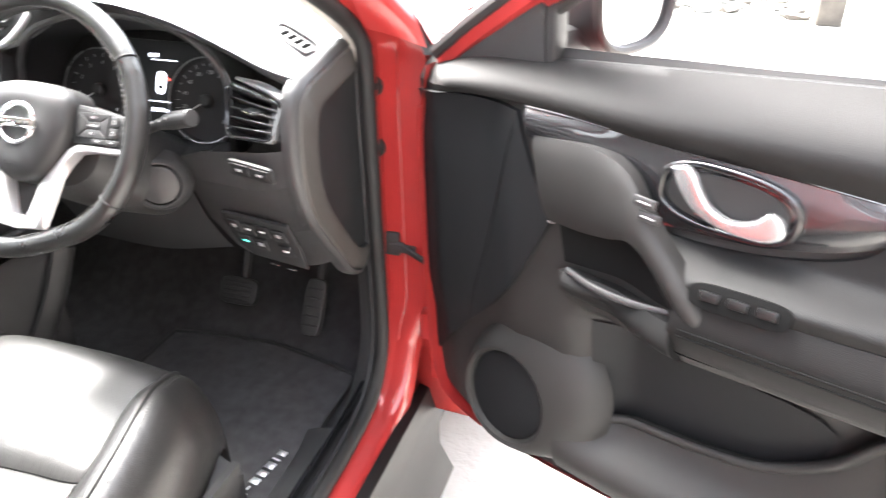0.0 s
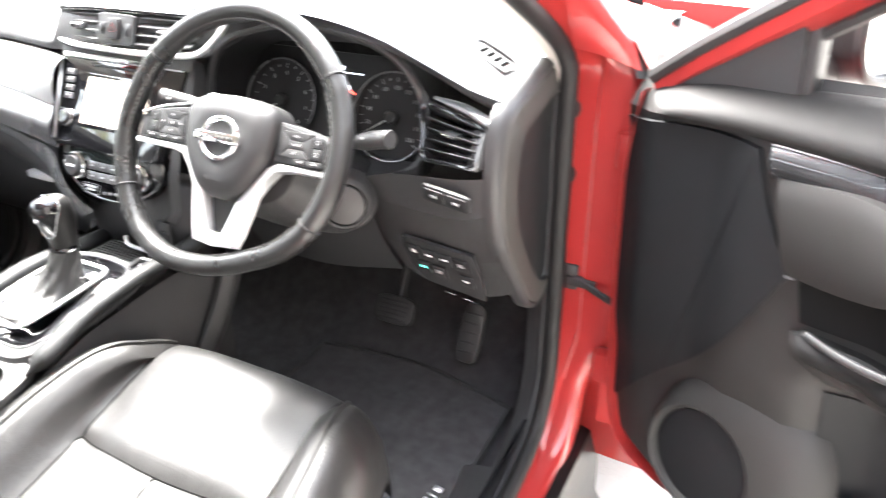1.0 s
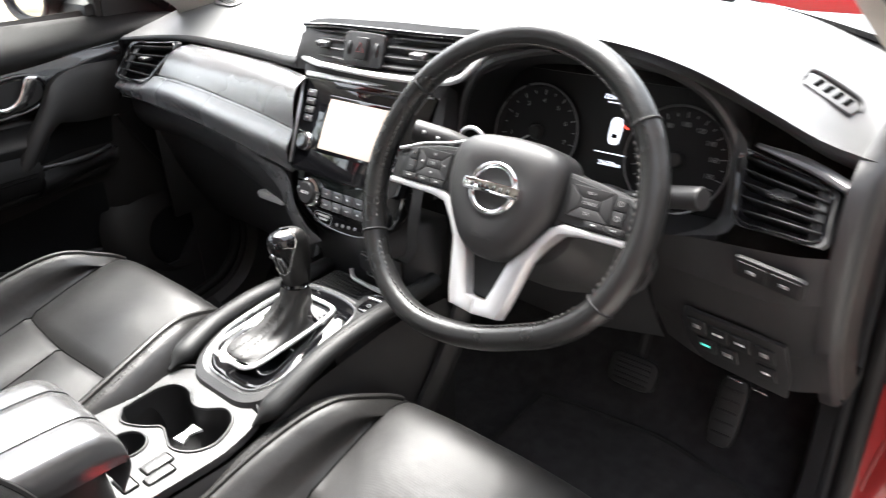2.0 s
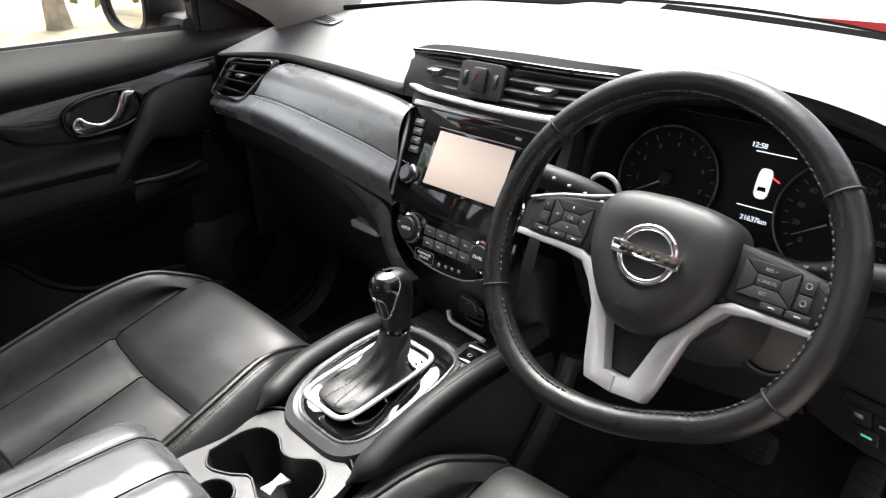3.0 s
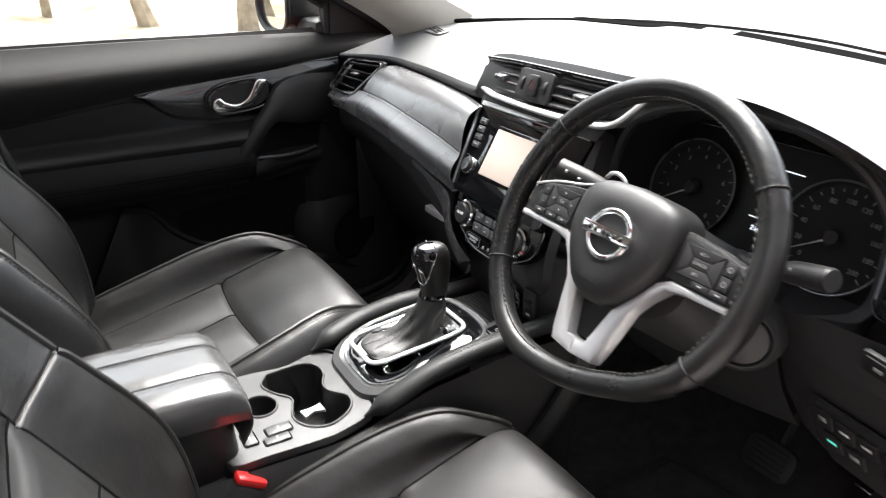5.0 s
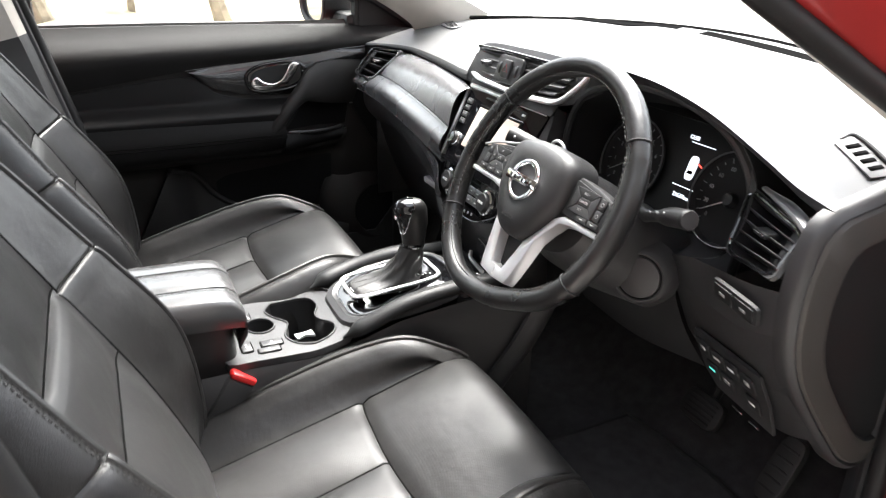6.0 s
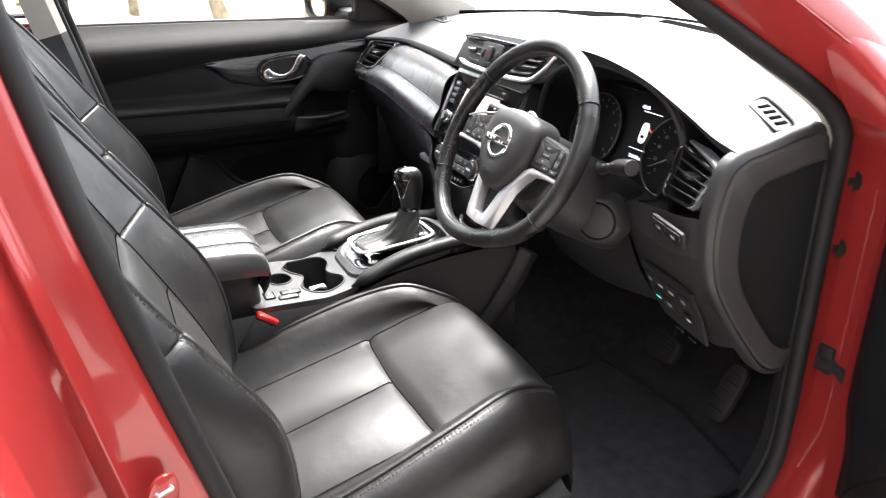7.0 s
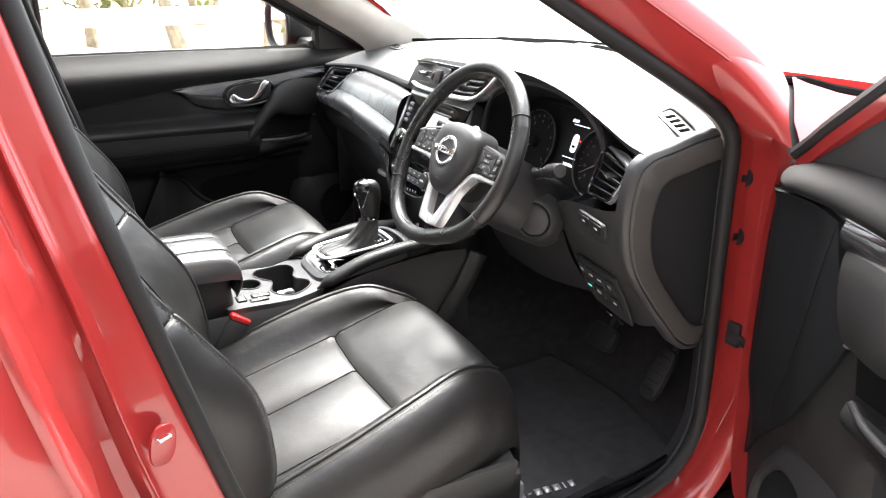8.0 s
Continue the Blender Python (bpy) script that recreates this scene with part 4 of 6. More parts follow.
def make_seat(name, label, xc, dy, dz, buckle):
    seat = thing(name, label, "car seat", "front seats", at=(xc, -.2 + dy, .40 + dz))
    T = Matrix.Translation((xc, dy, dz))
    P = lambda n, bm, mat, parent=seat, label="": part(n, mapped(bm, T), mat, parent, label)
    # cushion: across at ten stations from back to front
    st = [(-.47, .530, .222, .562), (-.38, .549, .222, .594), (-.27, .576, .220, .627), (-.155, .604, .210, .660), (-.07, .628, .192, .674), (-.01, .640, .172, .655),
          (.028, .632, .160, .634), (.050, .606, .152, .606), (.056, .56, .15, .56), (.046, .47, .15, .48)]
    ctrl = []
    for y, zi, cx, ch in st:
        half = [(.0, zi + .004), (.075, zi + .004), (.150, zi), (cx - .028, ch - .018), (cx, ch), (cx + .024, ch - .008), (cx + .046, ch - .045), (cx + .055, ch - .10), (cx + .052, min(.50, ch - .12))]
        full = [(-a, b) for a, b in half[:0:-1]] + half
        ctrl.append(catmull([(a, y, b) for a, b in full], 10))
    rows = np.array(ctrl)
    grid = np.stack([catmull(rows[:, j], 10) for j in range(rows.shape[1])], 1)
    seam_l, mid, seam_r, cr_l, cr_r = 60, 80, 100, 40, 120
    cross = 30
    for i in range(grid.shape[0]):
        for j in range(grid.shape[1]):
            x, y, z = grid[i, j]
            if seam_l <= j <= seam_r:
                q = 1 - ((j - mid) / 20) ** 2
                fade = max(0, 1 - abs(i - cross) / 14)
                grid[i, j, 1] -= .014 * q * fade
                bulge = lambda u: 1 - abs(2 * min(1, max(0, u)) - 1) ** 3.2
                if i <= cross:
                    puff = bulge((i + 14) / (cross + 14)) * bulge((j - seam_l) / 20 if j < mid else (j - mid) / 20)
                else:
                    puff = bulge((i - cross) / 34) * bulge((j - seam_l) / 40)
                grid[i, j, 2] += .017 * puff - .006 * (i == cross)
            elif cr_l <= j <= cr_r:
                u = (seam_l - j) / 20 if j < seam_l else (j - seam_r) / 20
                grid[i, j, 2] += .007 * (1 - abs(2 * u - 1) ** 3) * max(0, 1 - i / 70)
    nr, nc = grid.shape[0] - 1, grid.shape[1] - 1
    P("cushion_front_panel", patch(grid, cross, nr, seam_l, seam_r), PERF, label="perforated leather thigh panel")
    P("cushion_rear_panel", patch(grid, 0, cross, seam_l, mid), PERF)
    P("cushion_rear_panel", patch(grid, 0, cross, mid, seam_r), PERF)
    for a, b, c, d in ((cr_l, seam_l, 0, cr_l), (seam_r, cr_r, cr_r, nc)):
        bol = P("cushion_bolster", patch(grid, 0, nr, a, b), LEATHER, label="smooth leather side bolster")
        P("cushion_side", patch(grid, 0, nr, c, d), LEATHER)
        k = cr_l if a == cr_l else cr_r
        line = [Vector(p) + Vector((0, 0, .001)) for p in grid[2:62, k]]
        P("piping", tube(line, .0045, 8), PIPING, bol)
        off = -1 if k == cr_l else 1
        for m in (3, 5):
            P("stitching", stitches([Vector(p) for p in grid[2:64, k + off * m]], lift=(off * .0004, 0, .0007)), THREAD, bol)
    # dark seam lines between the panels
    P("seam", tube([Vector(p) + Vector((0, 0, .0006)) for p in grid[cross, seam_l:seam_r + 1]], .0014, 6), SLOT)
    P("seam", tube([Vector(p) + Vector((0, 0, .0004)) for p in grid[2:cross + 1, mid]], .0014, 6), SLOT)
    for k in (seam_l, seam_r):
        P("seam", tube([Vector(p) + Vector((0, 0, .0004)) for p in grid[2:66, k]], .0014, 6), SLOT)
    # seat base
    P("base_cover", thick([[(x, y, .50 - .03 * (abs(x) > .2)) for y in (-.45, -.2, .03)] for x in (-.245, -.2, .2, .245)], (0, 0, -.085)), HARD, label="black plastic seat base")
    for s in (-1, 1):
        side_line = [[(s * .262, -.47, .52), (s * .268, -.2, .53), (s * .25, .02, .50)], [(s * .270, -.47, .45), (s * .274, -.2, .46), (s * .25, .01, .45)], [(s * .262, -.46, .40), (s * .262, -.2, .405), (s * .24, -.02, .41)]]
        P("side_valance", thick(side_line, (-s * .012, 0, 0)), HARD, label="black plastic side valance")
        P("seat_rail", box((.04, .56, .035), .006, (s * .20, -.22, .40 - dz)), SATIN)
    # backrest: stations up the back
    a = radians(24)
    up, fwd, base = Vector((0, -math.sin(a), math.cos(a))), Vector((0, math.cos(a), math.sin(a))), Vector((0, -.418, .60))
    bs = [(-.06, .0, .20, .0), (.02, .012, .216, .044), (.14, .016, .228, .076), (.27, .008, .226, .060), (.30, .004, .222, .053), (.33, .002, .220, .048), (.44, -.006, .206, .032), (.53, -.012, .186, .014), (.60, -.022, .160, -.008), (.635, -.04, .14, -.03), (.645, -.07, .135, -.07)]
    ctrl = []
    for s, d0, cx, ch in bs:
        half = [(.0, d0), (.075, d0), (.135, d0 + .004), (cx - .03, ch - .014), (cx, ch), (cx + .02, ch - .010), (cx + .036, ch - .045), (cx + .04, ch - .09), (cx + .028, -.105)]
        if s > .59:
            half = [(min(x, cx + .04), d) for x, d in half]
        full = [(-x, d) for x, d in half[:0:-1]] + half
        ctrl.append(catmull([(x, d, s) for x, d in full], 10))
    rows = np.array(ctrl)
    g = np.stack([catmull(rows[:, j], 10) for j in range(rows.shape[1])], 1)
    for i in range(g.shape[0]):
        for j in range(g.shape[1]):
            if seam_l < j < seam_r:
                q = 1 - ((j - mid) / 20) ** 2
                bulge = lambda u: 1 - abs(2 * min(1, max(0, u)) - 1) ** 3.2
                g[i, j, 1] += .013 * (bulge(i / 24) if i < 24 else bulge((i - 24) / 21) if i < 45 else bulge((i - 45) / 60)) * bulge((j - seam_l) / 40)
            else:
                g[i, j, 1] -= groove(abs(i - 40) * .004, .003, .005)
    W = lambda q: base + Vector((q[0], 0, 0)) + fwd * q[1] + up * q[2]
    world_grid = [[W(q) for q in row] for row in g]
    nr, nc = len(world_grid) - 1, len(world_grid[0]) - 1
    cutp = lambda r0, r1, c0, c1: sheet([row[c0:c1 + 1] for row in world_grid[r0:r1 + 1]])
    P("back_panel", cutp(0, 24, seam_l, seam_r), PERF, label="perforated leather back panel")
    P("back_panel", cutp(24, 45, seam_l, seam_r), PERF, label="perforated leather back panel")
    P("shoulder_panel", cutp(45, nr, seam_l, seam_r), LEATHER)
    for c0, c1, d0, d1, k, off in ((cr_l, seam_l, 0, cr_l, cr_l, -1), (seam_r, cr_r, cr_r, nc, cr_r, 1)):
        bol = P("back_bolster", cutp(0, 40, c0, c1), LEATHER, label="smooth leather back bolster")
        P("shoulder_bolster", cutp(40, nr, c0, c1), LEATHER)
        P("back_side", cutp(0, nr, d0, d1), LEATHER)
        P("piping", tube([world_grid[i][k] for i in range(4, 40)], .0045, 8), PIPING, bol)
        P("piping", tube([world_grid[i][k] for i in range(41, 92)], .0045, 8), PIPING, bol)
        for m in (2, 4):
            P("stitching", stitches([world_grid[i][k + off * m] for i in range(4, 90)], lift=fwd * .0007), THREAD, bol)
    for r0 in (24, 45):
        P("back_seam", tube([world_grid[r0][j] + fwd * .0004 for j in range(seam_l, seam_r + 1)], .0014, 6), SLOT)
    for k in (seam_l, seam_r):
        P("back_seam", tube([world_grid[i][k] + fwd * .0004 for i in range(2, 88)], .0014, 6), SLOT)
    P("back_shell", sheet([[W((x, -.105 - .02 * (1 - (x / .27) ** 2), s)) for x in np.linspace(-w, w, 9)] for s, w in ((-.06, .228), (.14, .254), (.3, .25), (.44, .234), (.60, .188), (.645, .16))]), HARD, label="black seat back shell")
    # headrest
    head = []
    for t, w, h in ((-.05, .02, .02), (-.048, .10, .06), (-.03, .128, .085), (0, .135, .092), (.03, .128, .085), (.046, .10, .06), (.05, .02, .02)):
        head.append([W((x, -.05 + t, .765 + z)) for x, z in ellipse(w, h, 28, 2.8)])
    hr = P("headrest", sheet(head, wrap_v=True), LEATHER, label="black leather headrest")
    for s in (-1, 1):
        P("headrest_post", tube([W((s * .07, -.05, .60)), W((s * .07, -.05, .70))], .007, 8), CHROME, hr)
    if buckle:
        B = Matrix.Translation((-.226, -.318, .652)) @ pose(0, 0, 0, -35, 0, 0)
        bk = P("belt_buckle", mapped(box((.024, .042, .09), .006, (0, 0, -.056)), B), HARD, label="black seat belt buckle")
        P("release_button", mapped(box((.020, .042, .011), .004, (0, 0, -.006)), B), REDLENS, bk, "red release button")
    return seat


driver_seat = make_seat("driver_seat", "black leather driver's seat with perforated centre panels", .34, 0, 0, True)
passenger_seat = make_seat("passenger_seat", "black leather front passenger seat with perforated centre panels", -.345, -.04, .025, False)


# ---- dashboard ----
dash = thing("dashboard", "black soft-touch dashboard with stitched pad and silver-edged vents", "dashboard", at=(0, .4, .7))
D = lambda name, bm, mat, parent=dash, label="": part(name, bm, mat, parent, label)
TOP_EDGE = [(-.70, .180, 1.020), (-.62, .215, 1.026), (-.54, .238, 1.028), (-.42, .232, 1.030), (-.30, .218, 1.032), (-.22, .208, 1.032), (-.172, .203, 1.034), (-.163, .205, 1.040), (-.158, .226, 1.086), (0, .228, 1.097), (.14, .222, 1.100), (.22, .195, 1.108),
            (.28, .160, 1.117), (.35, .143, 1.123), (.42, .146, 1.118), (.49, .160, 1.098), (.56, .172, 1.066), (.61, .176, 1.044), (.655, .176, 1.034)]
SCREEN_EDGE = [(-.70, .36, 1.066), (-.60, .46, 1.082), (-.45, .57, 1.096), (-.2, .665, 1.104), (0, .69, 1.106), (.2, .665, 1.104), (.45, .57, 1.096), (.60, .46, 1.082), (.668, .34, 1.062)]
TOP_ROWS = between(SCREEN_EDGE, TOP_EDGE, 90, 18, lambda u, v: (0, 0, .012 * math.sin(math.pi * v) * min(1, 4 * math.sin(math.pi * u)) - .056 * max(0, (u - .78) / .22) * math.sin(math.pi * v)))
# Paler than the SOFT lip below to imitate light falling from the windscreen.
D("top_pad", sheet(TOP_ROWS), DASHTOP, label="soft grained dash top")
# rounded front lip of the top, turning under
LIP_LOW = [(-.70, .190, 1.008), (-.62, .222, 1.012), (-.54, .241, 1.012), (-.42, .233, 1.013), (-.30, .218, 1.014), (-.22, .206, 1.014), (-.172, .20, 1.015), (-.163, .199, 1.016), (-.158, .198, 1.017), (0, .194, 1.022), (.14, .20, 1.03), (.21, .21, 1.055),
           (.28, .20, 1.088), (.35, .195, 1.098), (.42, .197, 1.092), (.49, .205, 1.070), (.56, .21, 1.040), (.61, .205, 1.020), (.655, .195, 1.012)]
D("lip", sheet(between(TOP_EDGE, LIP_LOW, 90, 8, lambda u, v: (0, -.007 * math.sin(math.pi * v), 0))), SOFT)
# side demister grille
def top_z(x, y):
    near = sorted((math.dist((p[0], p[1]), (x, y)), p[2]) for r in TOP_ROWS for p in r)[:4]
    return sum(z / (d + 1e-4) for d, z in near) / sum(1 / (d + 1e-4) for d, z in near)


for n, a, b in (("left", (-.392, .593), (-.07, .625)), ("right", (.02, .600), (.40, .50))):
    pts = smooth_curve([(a[0], a[1], top_z(*a) - .001), ((a[0] + b[0]) / 2, (a[1] + b[1]) / 2 + .008, top_z((a[0] + b[0]) / 2, (a[1] + b[1]) / 2 + .008) - .001), (b[0], b[1], top_z(*b) - .001)], 20)
    D("defroster_slot", thick([[p + Vector((0, -.011, .001)) for p in pts], [p + Vector((0, .011, .005)) for p in pts]], (0, 0, .0015)), SLOT, label="dark defroster slot")

def top_spot(x, y):
    """A frame lying on the dash top."""
    e = .03
    n = Vector((top_z(x - e, y) - top_z(x + e, y), top_z(x, y - e) - top_z(x, y + e), 2 * e))
    return facing((x, y, top_z(x, y) + .0005), n, (0, 1, 0))


G = top_spot(.580, .312) @ pose(0, 0, 0, 0, 0, 4)
gr = D("demister_grille", prism([(-.030, -.016), (.026, -.016), (.031, .004), (.024, .016), (-.024, .016), (-.031, .004)], .0022, G, .0012), DASHTOP, label="slotted demister grille")
D("grille_lip", mapped(tube(smooth_curve([(-.034, -.004, .001), (-.029, .017, .0026), (.024, .019, .0026), (.034, .002, .0005)], 24), lambda t: .0008 + .0022 * math.sin(math.pi * t) ** .5, 8), G), HARD, gr)
for k in range(4):
    D("slot", mapped(prism([(-.0042, -.0085), (.0018, -.0085), (.0046, .0105), (-.0014, .0105)], .0010, pose(-.0185 + .0118 * k, 0, .0018)), G), SLOT, gr)
# the same grille on the far side
G2 = top_spot(-.575, .36)
gr2 = D("demister_grille", prism(ellipse(.036, .018, 28, 4), .003, G2, .001), DASHTOP)
for k in range(5):
    D("slot", mapped(box((.0045, .022, .002), .0005, (-.022 + .011 * k, 0, .0028)), G2 @ pose(0, 0, 0, 0, 0, -10)), SLOT, gr2)

# stitched pad on the passenger's side
PAD_TOP = [(-.525, .240, 1.012), (-.45, .233, 1.013), (-.33, .220, 1.014), (-.22, .206, 1.013), (-.132, .188, 1.008)]
PAD_MID = [(-.540, .158, .968), (-.42, .152, .968), (-.30, .146, .960), (-.20, .140, .952), (-.116, .133, .943)]
PAD_LOW = [(-.675, .142, .915), (-.56, .135, .918), (-.42, .130, .912), (-.27, .124, .898), (-.118, .120, .878)]
PAD_LEFT = [(-.675, .146, .948), (-.60, .150, .955), (-.540, .157, .966), (-.42, .151, .967), (-.30, .145, .959), (-.20, .139, .951), (-.116, .132, .942)]
D("pad_upper", sheet(between(PAD_TOP, PAD_MID, 60, 14, lambda u, v: (0, -.012 * math.sin(math.pi * v ** .8), .014 * math.sin(math.pi * v ** .8)))), PAD, label="stitched leather-look upper pad")
D("pad_lower", sheet(between(PAD_LEFT, PAD_LOW, 60, 12, lambda u, v: (0, -.011 * math.sin(math.pi * v) ** 1.5, .002 * math.sin(math.pi * v) ** 1.5))), PAD, label="stitched leather-look lower pad")
for o in (.004, -.004):
    D("pad_stitching", stitches([Vector((p.x, p.y - .004, p.z + o)) for p in smooth_curve(PAD_MID, 60)], lift=(0, -.001, .001)), THREAD)
# lower dash below the pad, curving away to the glove box
LOW1 = [(-.685, .165, .905), (-.56, .158, .908), (-.42, .152, .902), (-.27, .146, .888), (-.14, .142, .872)]
LOW2 = [(-.69, .205, .82), (-.56, .20, .83), (-.42, .185, .825), (-.27, .165, .80), (-.125, .15, .77)]
LOW3 = [(-.69, .30, .60), (-.56, .30, .60), (-.42, .29, .60), (-.27, .27, .60), (-.13, .25, .60)]
D("under_pad_roll", sheet(between(PAD_LOW, LOW1, 40, 6, lambda u, v: (0, .010 * math.sin(math.pi * v), -.002))), SOFT)
D("lower_roll", sheet(between(LOW1, LOW2, 40, 10, lambda u, v: (0, -.016 * math.sin(math.pi * v), 0))), SOFT, label="rolled lower dash edge")
D("glove_box", sheet(between(LOW2, LOW3, 40, 10, lambda u, v: (0, -.01 * math.sin(math.pi * v), 0))), HARD, label="black glove box lid")
D("glove_box_catch", box((.07, .016, .014), .004, (-.235, .158, .792)), SATIN)


def make_vent(name, quad, normal, slats, parent, wheel_side):
    """An air vent from four corners (inner top, outer top, outer bottom, inner bottom): frame, slats and a tab."""
    q = [Vector(p) for p in quad]
    n = Vector(normal).normalized()
    ring = []
    for i in range(4):
        a, b = q[i], q[(i + 1) % 4]
        ring += [a.lerp(b, t) for t in (.12, .35, .65, .88)]
    vent = part(name, tube(smooth_curve(ring + ring[:1], 49)[:-1], .0024, 8, closed=True), GLOSS, parent, "gloss-edged air vent frame")
    c = sum(q, Vector()) / 4
    wide = [c + (p - c) * 1.10 for p in q]
    outer = []
    for i in range(4):
        a, b = wide[i], wide[(i + 1) % 4]
        outer += [a.lerp(b, t) for t in (.08, .35, .65, .92)]
    part("surround", sheet([[p - n * .004 for p in smooth_curve(outer + outer[:1], 49)], [p + n * .001 for p in smooth_curve([c + (p - c) * .97 for p in outer + outer[:1]], 49)], [p + n * .001 for p in smooth_curve(ring + ring[:1], 49)]]), HARD, vent)
    part("duct", sheet([[p.lerp(c, s) - n * d for p in (smooth_curve(ring + ring[:1], 33))] for s, d in ((0, 0), (.04, .03), (.15, .05), (.95, .05))]), DULL, vent)
    for k in range(slats):
        t = (k + .7) / (slats + .4)
        a, b = q[0].lerp(q[3], t), q[1].lerp(q[2], t)
        a, b = a.lerp(b, .04), b.lerp(a, .04)
        u = Vector((0, 0, 1))
        w = n * .007 + u * .0035
        part("slat", thick([[a - n * .010 - w, a - n * .010 + w], [b - n * .010 - w, b - n * .010 + w]], u * .0022), HARD, vent)
    t = .42
    a, b = q[0].lerp(q[3], t), q[1].lerp(q[2], t)
    m = a.lerp(b, .5)
    part("tab", box((.026, .018, .007), .003, (0, 0, 0), facing(m - n * .003, Vector((0, 0, 1)), n)), HARD, vent, "black adjuster tab")
    part("tab_edge", box((.020, .0025, .003), .001, (0, .0095, .001), facing(m - n * .003, Vector((0, 0, 1)), n)), CHROME, vent)
    if wheel_side:
        w0 = [q[1].lerp(q[0], .05), q[1].lerp(q[0], .17), q[2].lerp(q[3], .17), q[2].lerp(q[3], .05)]
        part("shutter_wheel", thick([[w0[0] - n * .004, w0[1] - n * .004], [w0[3] - n * .004, w0[2] - n * .004]], -n * .004), HARD, vent)
    return vent


make_vent("outer_vent", [(.526, .209, 1.013), (.628, .176, 1.000), (.634, .133, .962), (.545, .166, .951)], (-.34, -1, .42), 5, dash, True)
make_vent("outer_vent", [(-.534, .208, 1.020), (-.668, .186, 1.012), (-.672, .140, .956), (-.572, .142, .950)], (.05, -1, .42), 4, dash, True)
# silver blade above the driver's vent
D("vent_blade", tube(smooth_curve([(.545, .207, 1.020), (.60, .187, 1.016), (.642, .169, 1.007)], 14), lambda t: .0025 + .003 * step01(0, .5, t), 10, squash=1.5), SATIN_DARK, label="dark satin blade above the vent")

# centre vents: a curved housing with two openings and a hazard switch between
HOUSE_T = [(-.168, .222, 1.080), (-.08, .214, 1.086), (.03, .208, 1.089), (.13, .204, 1.091), (.218, .206, 1.094)]
HOUSE_B = [(-.160, .212, 1.038), (-.10, .196, 1.036), (.02, .186, 1.037), (.12, .180, 1.042), (.180, .178, 1.050)]
cv = D("centre_vent", sheet([[p + Vector((0, .03, 0)) for p in smooth_curve(HOUSE_T, 40)], smooth_curve(HOUSE_T, 40), [p + Vector((0, .025, 0)) for p in smooth_curve(HOUSE_T, 40)],
                             [p + Vector((0, .03, 0)) for p in smooth_curve(HOUSE_B, 40)], smooth_curve(HOUSE_B, 40)]), DULL, label="curved twin air vent housing")
ht, hb = smooth_curve(HOUSE_T, 61), smooth_curve(HOUSE_B, 61)
part("upper_trim", tube(ht, .0035, 8), GLOSS, cv)
part("lower_trim", tube([p + Vector((0, -.006, -.004)) for p in smooth_curve(HOUSE_B[:-1] + [(.178, .178, 1.050), (.205, .190, 1.072), (.218, .204, 1.094)], 60)], .0045, 10, squash=1.4), SATIN, cv, "silver lower trim sweeping upwards")
part("left_trim", tube([ht[0], hb[0]], .004, 8), SATIN, cv)
for lo, hi in ((1, 20), (33, 56)):
    for k in range(4):
        t = (k + .6) / 4.2
        a = [ht[i].lerp(hb[i], t) + Vector((0, .006, 0)) for i in range(lo, hi)]
        part("slat", thick([[p + Vector((0, -.007, -.002)) for p in a], [p + Vector((0, .007, .002)) for p in a]], (0, 0, .002)), HARD, cv)
    i = (lo + hi) // 2
    m = ht[i].lerp(hb[i], .5)
    tb = part("tab", box((.026, .02, .009), .003, m), SATIN_DARK, cv)
    part("tab_edge", box((.020, .002, .0020), .0008, m + Vector((0, -.0105, .002))), SATIN_DARK, tb)
m = ht[26].lerp(hb[26], .5)
Hz = facing(m + Vector((0, -.004, 0)), (0, -1, .35))
part("switch_block", prism(ellipse(.040, .0235, 28, 9), .006, Hz @ pose(0, 0, -.003), .0015), HARD, cv)
part("hazard_switch", mapped(box((.024, .032, .006), .003, (0, 0, .006)), Hz), HARD, cv, "hazard warning switch")
part("hazard_triangle", mapped(tube([(0, .008, .0092), (.007, -.005, .0092), (-.007, -.005, .0092)], .0006, 6, closed=True), Hz), DIMRED, cv)
for s in (-1, 1):
    part("thumb_wheel", mapped(lathe([(.0, -.0035), (.016, -.0035), (.017, -.0025), (.017, .0025), (.016, .0035), (0, .0035)], 24, pose(s * .027, 0, -.0105, 0, 90, 0)), Hz), HARD, cv)

# ---- centre stack ----
stack = thing("centre_stack", "piano-black radio and climate panel with chrome knobs", "radio panel", at=(0, .2, .8))
A = lambda name, bm, mat, parent=stack, label="": part(name, bm, mat, parent, label)
STACK_N = Vector((0, -.87, .50))
RM = facing((-.005, .158, .952), STACK_N)  # radio plane


A("radio_panel", prism([(-.137, .067), (-.115, -.072), (-.108, -.078), (.108, -.078), (.115, -.072), (.137, .067), (.126, .073), (-.126, .073)], .022, RM @ pose(0, 0, -.020), .003), GLOSS, label="piano-black radio fascia")
A("top_strip", mapped(box((.262, .008, .006), .002, (0, .070, .003)), RM), SATIN, label="silver top strip")
A("side_rod", mapped(tube([(-.1375, .064, .002), (-.1155, -.07, .002)], .0026, 8), RM), SATIN)
A("touch_screen", mapped(box((.152, .088, .004), .002, (.008, .0, .0025)), RM), GLOSS)
# The screen is off; its paleness imitates a reflection.
scr = A("screen", mapped(box((.138, .077, .003), .001, (.008, .0, .0038)), RM), SCREEN, label="touch screen with a pale reflection put in as colour and glow")
A("disc_slot", mapped(box((.14, .004, .003), .001, (.01, .058, .002)), RM), DULL)
